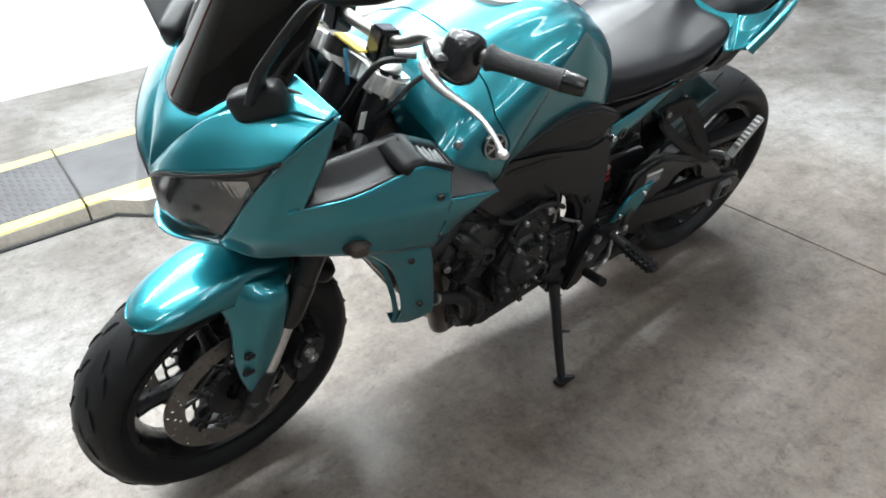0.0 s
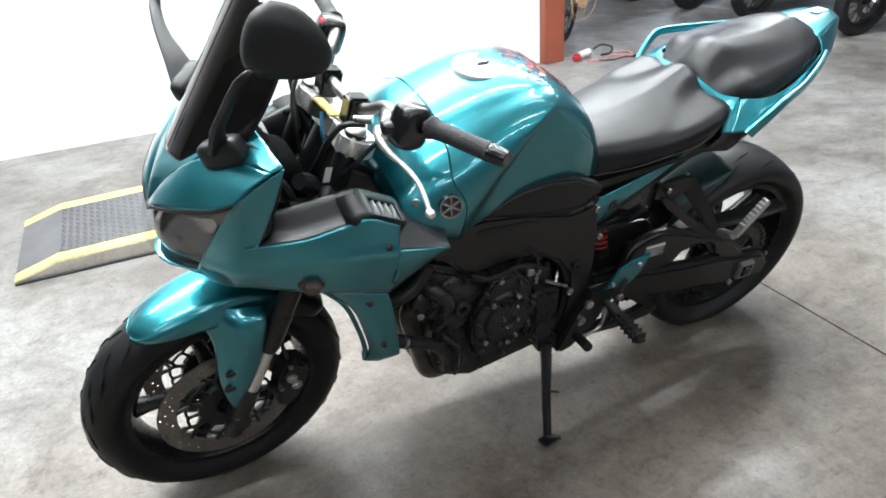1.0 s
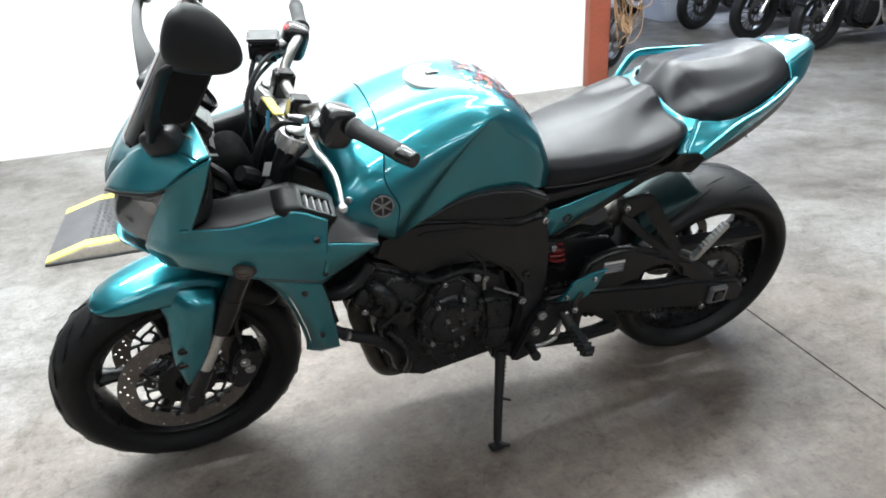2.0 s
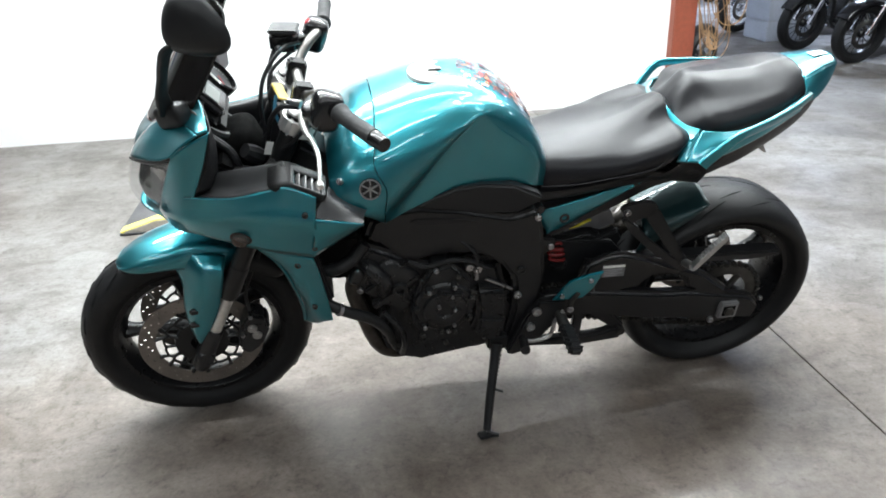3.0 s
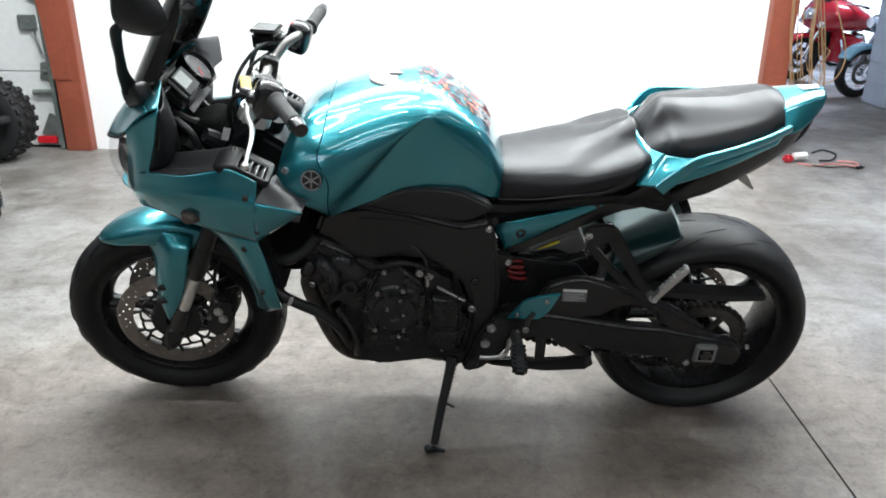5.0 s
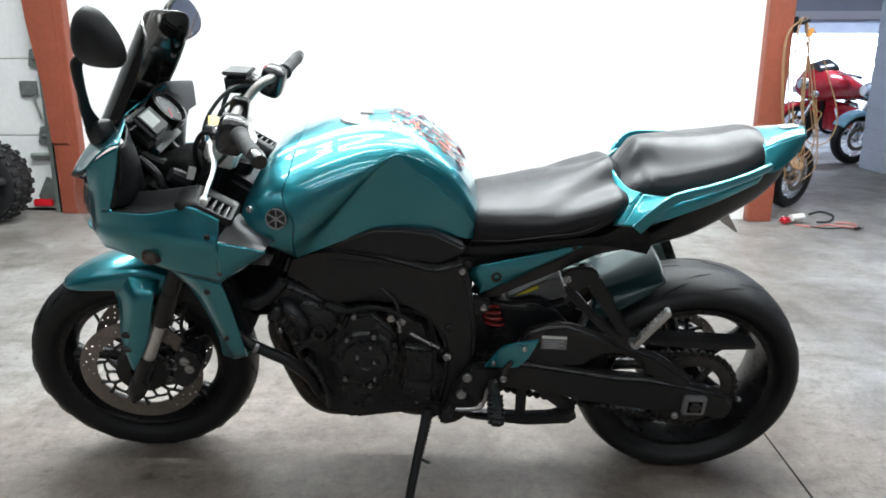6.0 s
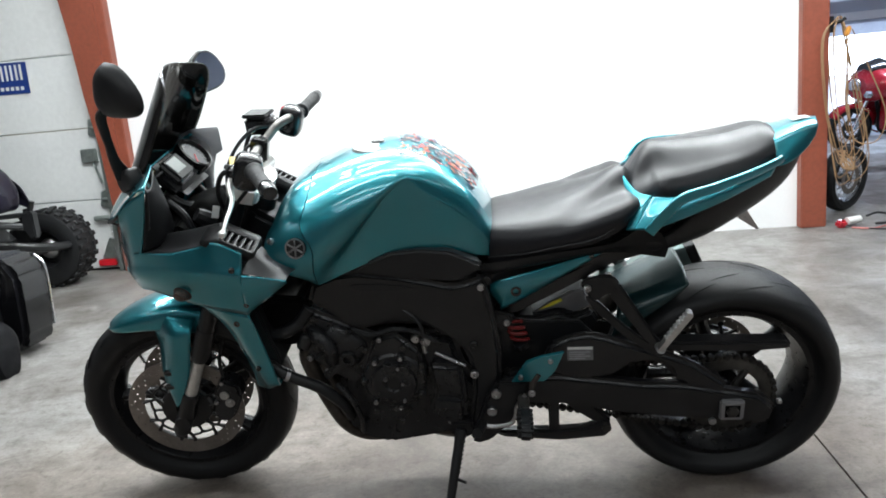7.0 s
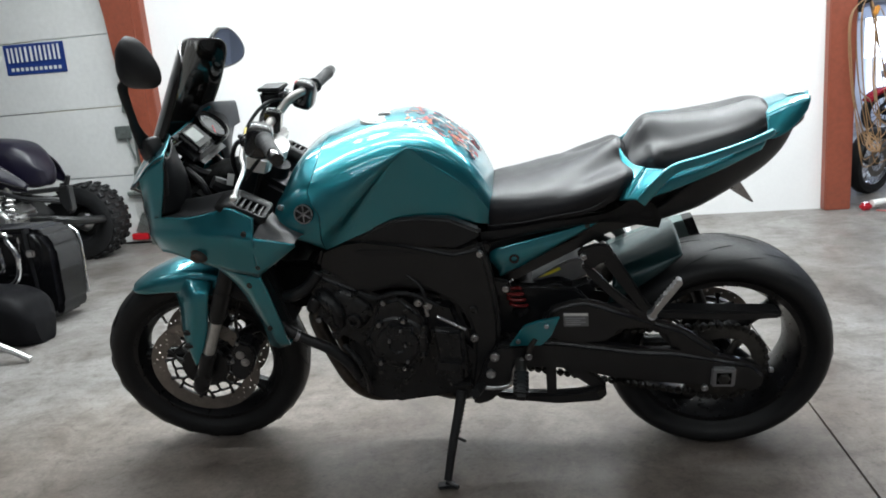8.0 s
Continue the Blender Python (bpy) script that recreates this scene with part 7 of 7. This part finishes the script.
for x, hw, zt, zb in ((-3.85, .13, .80, .62), (-3.55, .16, .87, .63), (-3.28, .17, .925, .66), (-3.05, .165, .905, .62), (-2.94, .135, .855, .59), (-2.875, .095, .77, .6), (-2.85, .05, .7, .63)):
    cowl.append((x, [(0, zt), (hw * .5, zt - .006), (hw * .8, zt - .03), (hw, (zt + zb) / 2 + .03), (hw * .92, zb + .04), (hw * .6, zb), (0, zb)]))
part("tail_fairing", body(cowl, 36, 26), NAVY, quad, "dark blue pointed tail bodywork", angle=50).matrix_local = pose(-.18, 2.38, 0)
for y, dz in ((2.2, 0), (2.57, -.01)):
    o = -1 if y < 2.3 else 1
    rows = [[(-3.5, y, .76), (-3.3, y + o * .05, .85), (-3.12, y + o * .07, .83), (-2.97, y + o * .05, .73), (-2.88, y, .62)],
            [(-3.5, y + o * .04, .70), (-3.32, y + o * .14, .77), (-3.14, y + o * .15, .755), (-3.0, y + o * .1, .67), (-2.885, y + o * .02, .6)],
            [(-3.5, y + o * .02, .64), (-3.33, y + o * .1, .66), (-3.17, y + o * .11, .66), (-3.02, y + o * .07, .61), (-2.89, y + o * .01, .575)]]
    rows = [[(x - .18, yy, z) for x, yy, z in r] for r in rows]
    solid(part("side_fin", surf(rows, 14, 30), NAVY, quad), .008)
    part("fin_edge", tube([(-3.66, y + o * .05, .70), (-3.5, y + o * .15, .768), (-3.32, y + o * .16, .752), (-3.18, y + o * .11, .668), (-3.07, y + o * .03, .6)], .007, 8, 24), GLOSSB, quad)
part("hanger", prism([(-3.12, .58), (-3.085, .585), (-3.065, .37), (-3.1, .36)], 2.56, 2.62, .006), FRAMEB, quad)
part("control_arm", tube([(-3.36, 2.3, .56), (-3.2, 2.45, .5), (-3.08, 2.6, .45)], .02, 8, 10), FRAMEB, quad)
part("control_arm", tube([(-3.4, 2.3, .36), (-3.25, 2.5, .33), (-3.1, 2.66, .28)], .02, 8, 10), FRAMEB, quad)
part("engine_case", prism([(-3.4, .34), (-3.36, .48), (-3.24, .5), (-3.16, .42), (-3.2, .32)], 2.1, 2.4, .03, 3), ALU, quad)
part("seat", body([(-3.95, [(0, .78), (.1, .76), (.13, .70), (.1, .62), (0, .6)]), (-3.6, [(0, .76), (.12, .75), (.15, .69), (.1, .62), (0, .6)]), (-3.2, [(0, .84), (.1, .82), (.12, .76), (.08, .7), (0, .68)])], 20, 16), VINYL, quad).matrix_local = pose(0, 2.38, 0)
for y in (2.14, 2.24):
    sh = empty("shock_absorber")
    sh.parent = quad
    p0, p1 = Vector((-3.26 + (y - 2.14) * .9, 2.14, .64)), Vector((-3.28 + (y - 2.14) * .9, 2.16, .36))
    part("damper", rod(p0, p1, .02, 10), ALU, sh)
    part("spring", tube([p0.lerp(p1, .15 + .7 * k / 50) + .03 * Vector((math.cos(k * .8), math.sin(k * .8), 0)) for k in range(51)], .007, 6, 51, smooth=False), CHROME, sh)
part("tail_bracket", tube([(-3.2, 2.3, .56), (-2.95, 2.26, .575), (-2.84, 2.24, .585), (-2.8, 2.24, .66)], .016, 8, 20), FRAMEB, quad)
part("tail_bracket", prism([(-2.86, .6), (-2.79, .6), (-2.79, .44), (-2.83, .43), (-2.87, .5)], 2.2, 2.26, .008), FRAMEB, quad)
part("swing_arm", tube([(-3.4, 2.3, .40), (-3.15, 2.32, .38), (-2.95, 2.45, .33), (-2.9, 2.66, .3)], [.03, .03, .03, .03], 10, 16), FRAMEB, quad)
part("frame_tube", tube([(-3.5, 2.14, .64), (-3.25, 2.12, .6), (-3.05, 2.14, .54), (-2.87, 2.22, .5)], .015, 8, 20), FRAMEB, quad)
part("handlebar", tube([(-4.0, 2.0, 1.06), (-4.1, 2.2, 1.0), (-4.12, 2.38, .95), (-4.1, 2.56, 1.0), (-4.0, 2.78, 1.06)], .013, 8, 30), ALU, quad)
part("nose", prism([(-4.6, .5), (-4.5, .8), (-4.15, .9), (-3.95, .78), (-4.1, .6)], 2.1, 2.66, .05, 3), NAVY, quad)
case = tagged(empty("saddlebag", pose(0, 0, 0)), "glossy black hard saddlebag with chrome latches on the floor", "saddlebag")
b = prism([(-2.95, .06), (-2.9, .5), (-2.3, .505), (-2.24, .48), (-2.19, .40), (-2.2, .1), (-2.24, .03), (-2.9, .02)], 1.2, 1.43, .025, 4)
part("shell", b, black, case)
b = prism([(-2.345, .5), (-2.325, .505), (-2.305, .04), (-2.325, .035)], 1.192, 1.438, .004)
part("lid_seam", b, PLASTIC, case)
for z in (.38, .12):
    part("latch", box(.05, .025, .035, pose(-2.31, 1.19, z), .006), CHROME, case)
part("guard_rail", tube([(-2.75, 1.15, .50), (-2.42, 1.13, .50), (-2.37, 1.12, .46), (-2.33, 1.12, .36), (-2.40, 1.12, .24), (-2.75, 1.14, .20)], .012, 8, 40), CHROME, case, "chrome guard rail")
part("guard_rail", tube([(-2.75, 1.16, .44), (-2.47, 1.14, .44), (-2.43, 1.13, .38), (-2.46, 1.13, .30), (-2.75, 1.15, .30)], .010, 8, 40), CHROME, case)
part("edge_trim", tube([(-2.243, 1.418, .475), (-2.197, 1.418, .40), (-2.206, 1.418, .11)], .008, 8, 16), STEEL, case, "bright edge trim")
for x0, x1, z in ((-2.47, -2.36, .27), (-2.56, -2.40, .475)):
    part("trim_strip", box(x1 - x0, .008, .009, pose((x0 + x1) / 2, 1.199, z), .002), CHROME, case)
part("trim_strip", box(.009, .008, .09, pose(-2.38, 1.199, .42, 0, 8), .002), CHROME, case)
fen = tagged(part("loose_fender", body([(-2.75, [(0, .26), (.1, .25), (.16, .18), (.16, .06), (.12, .004), (0, .003)]), (-2.3, [(0, .27), (.1, .26), (.15, .19), (.15, .06), (.1, .004), (0, .003)]), (-2.12, [(0, .23), (.09, .22), (.13, .16), (.12, .05), (.08, .004), (0, .003)]), (-2.06, [(0, .13), (.05, .12), (.07, .1), (.06, .04), (.04, .004), (0, .003)])], 26, 22), mat("satin_black_plastic", (.004, .004, .005), .5, spec=.1)), "satin black rounded fender lying on the floor", "fender")
fen.matrix_world = pose(-.06, .96, 0)
leg = tagged(part("paddock_stand", tube([(-2.4, .62, .2), (-2.16, .66, .1), (-2.0, .68, .014)], .014, 8, 12), ALU), "bare metal stand leg on the floor", "stand")

# ---- ceiling lights ----
for x, y, w in TUBES:
    fix = tagged(empty("ceiling_light"), "white fluorescent ceiling light", "ceiling light", "ceiling lights")
    z = CEIL - (HANG if 14 < w < 100 else 0.0)
    part("housing", box(1.26, .2, .05, pose(x, y, z - .045), .01), WHITE, fix)
    if z < CEIL:
        for dx in (-.5, .5):
            part("hanger_rod", rod((x + dx, y, z - .02), (x + dx, y, CEIL), .006, 8), STEEL, fix)
    for s in (-1, 1):
        part("lamp_tube", rod((x - .6, y + s * .06, z - .09), (x + .6, y + s * .06, z - .09), .013, 10), glow("lit_tube", (.95, .98, 1.0), 6.0), fix)
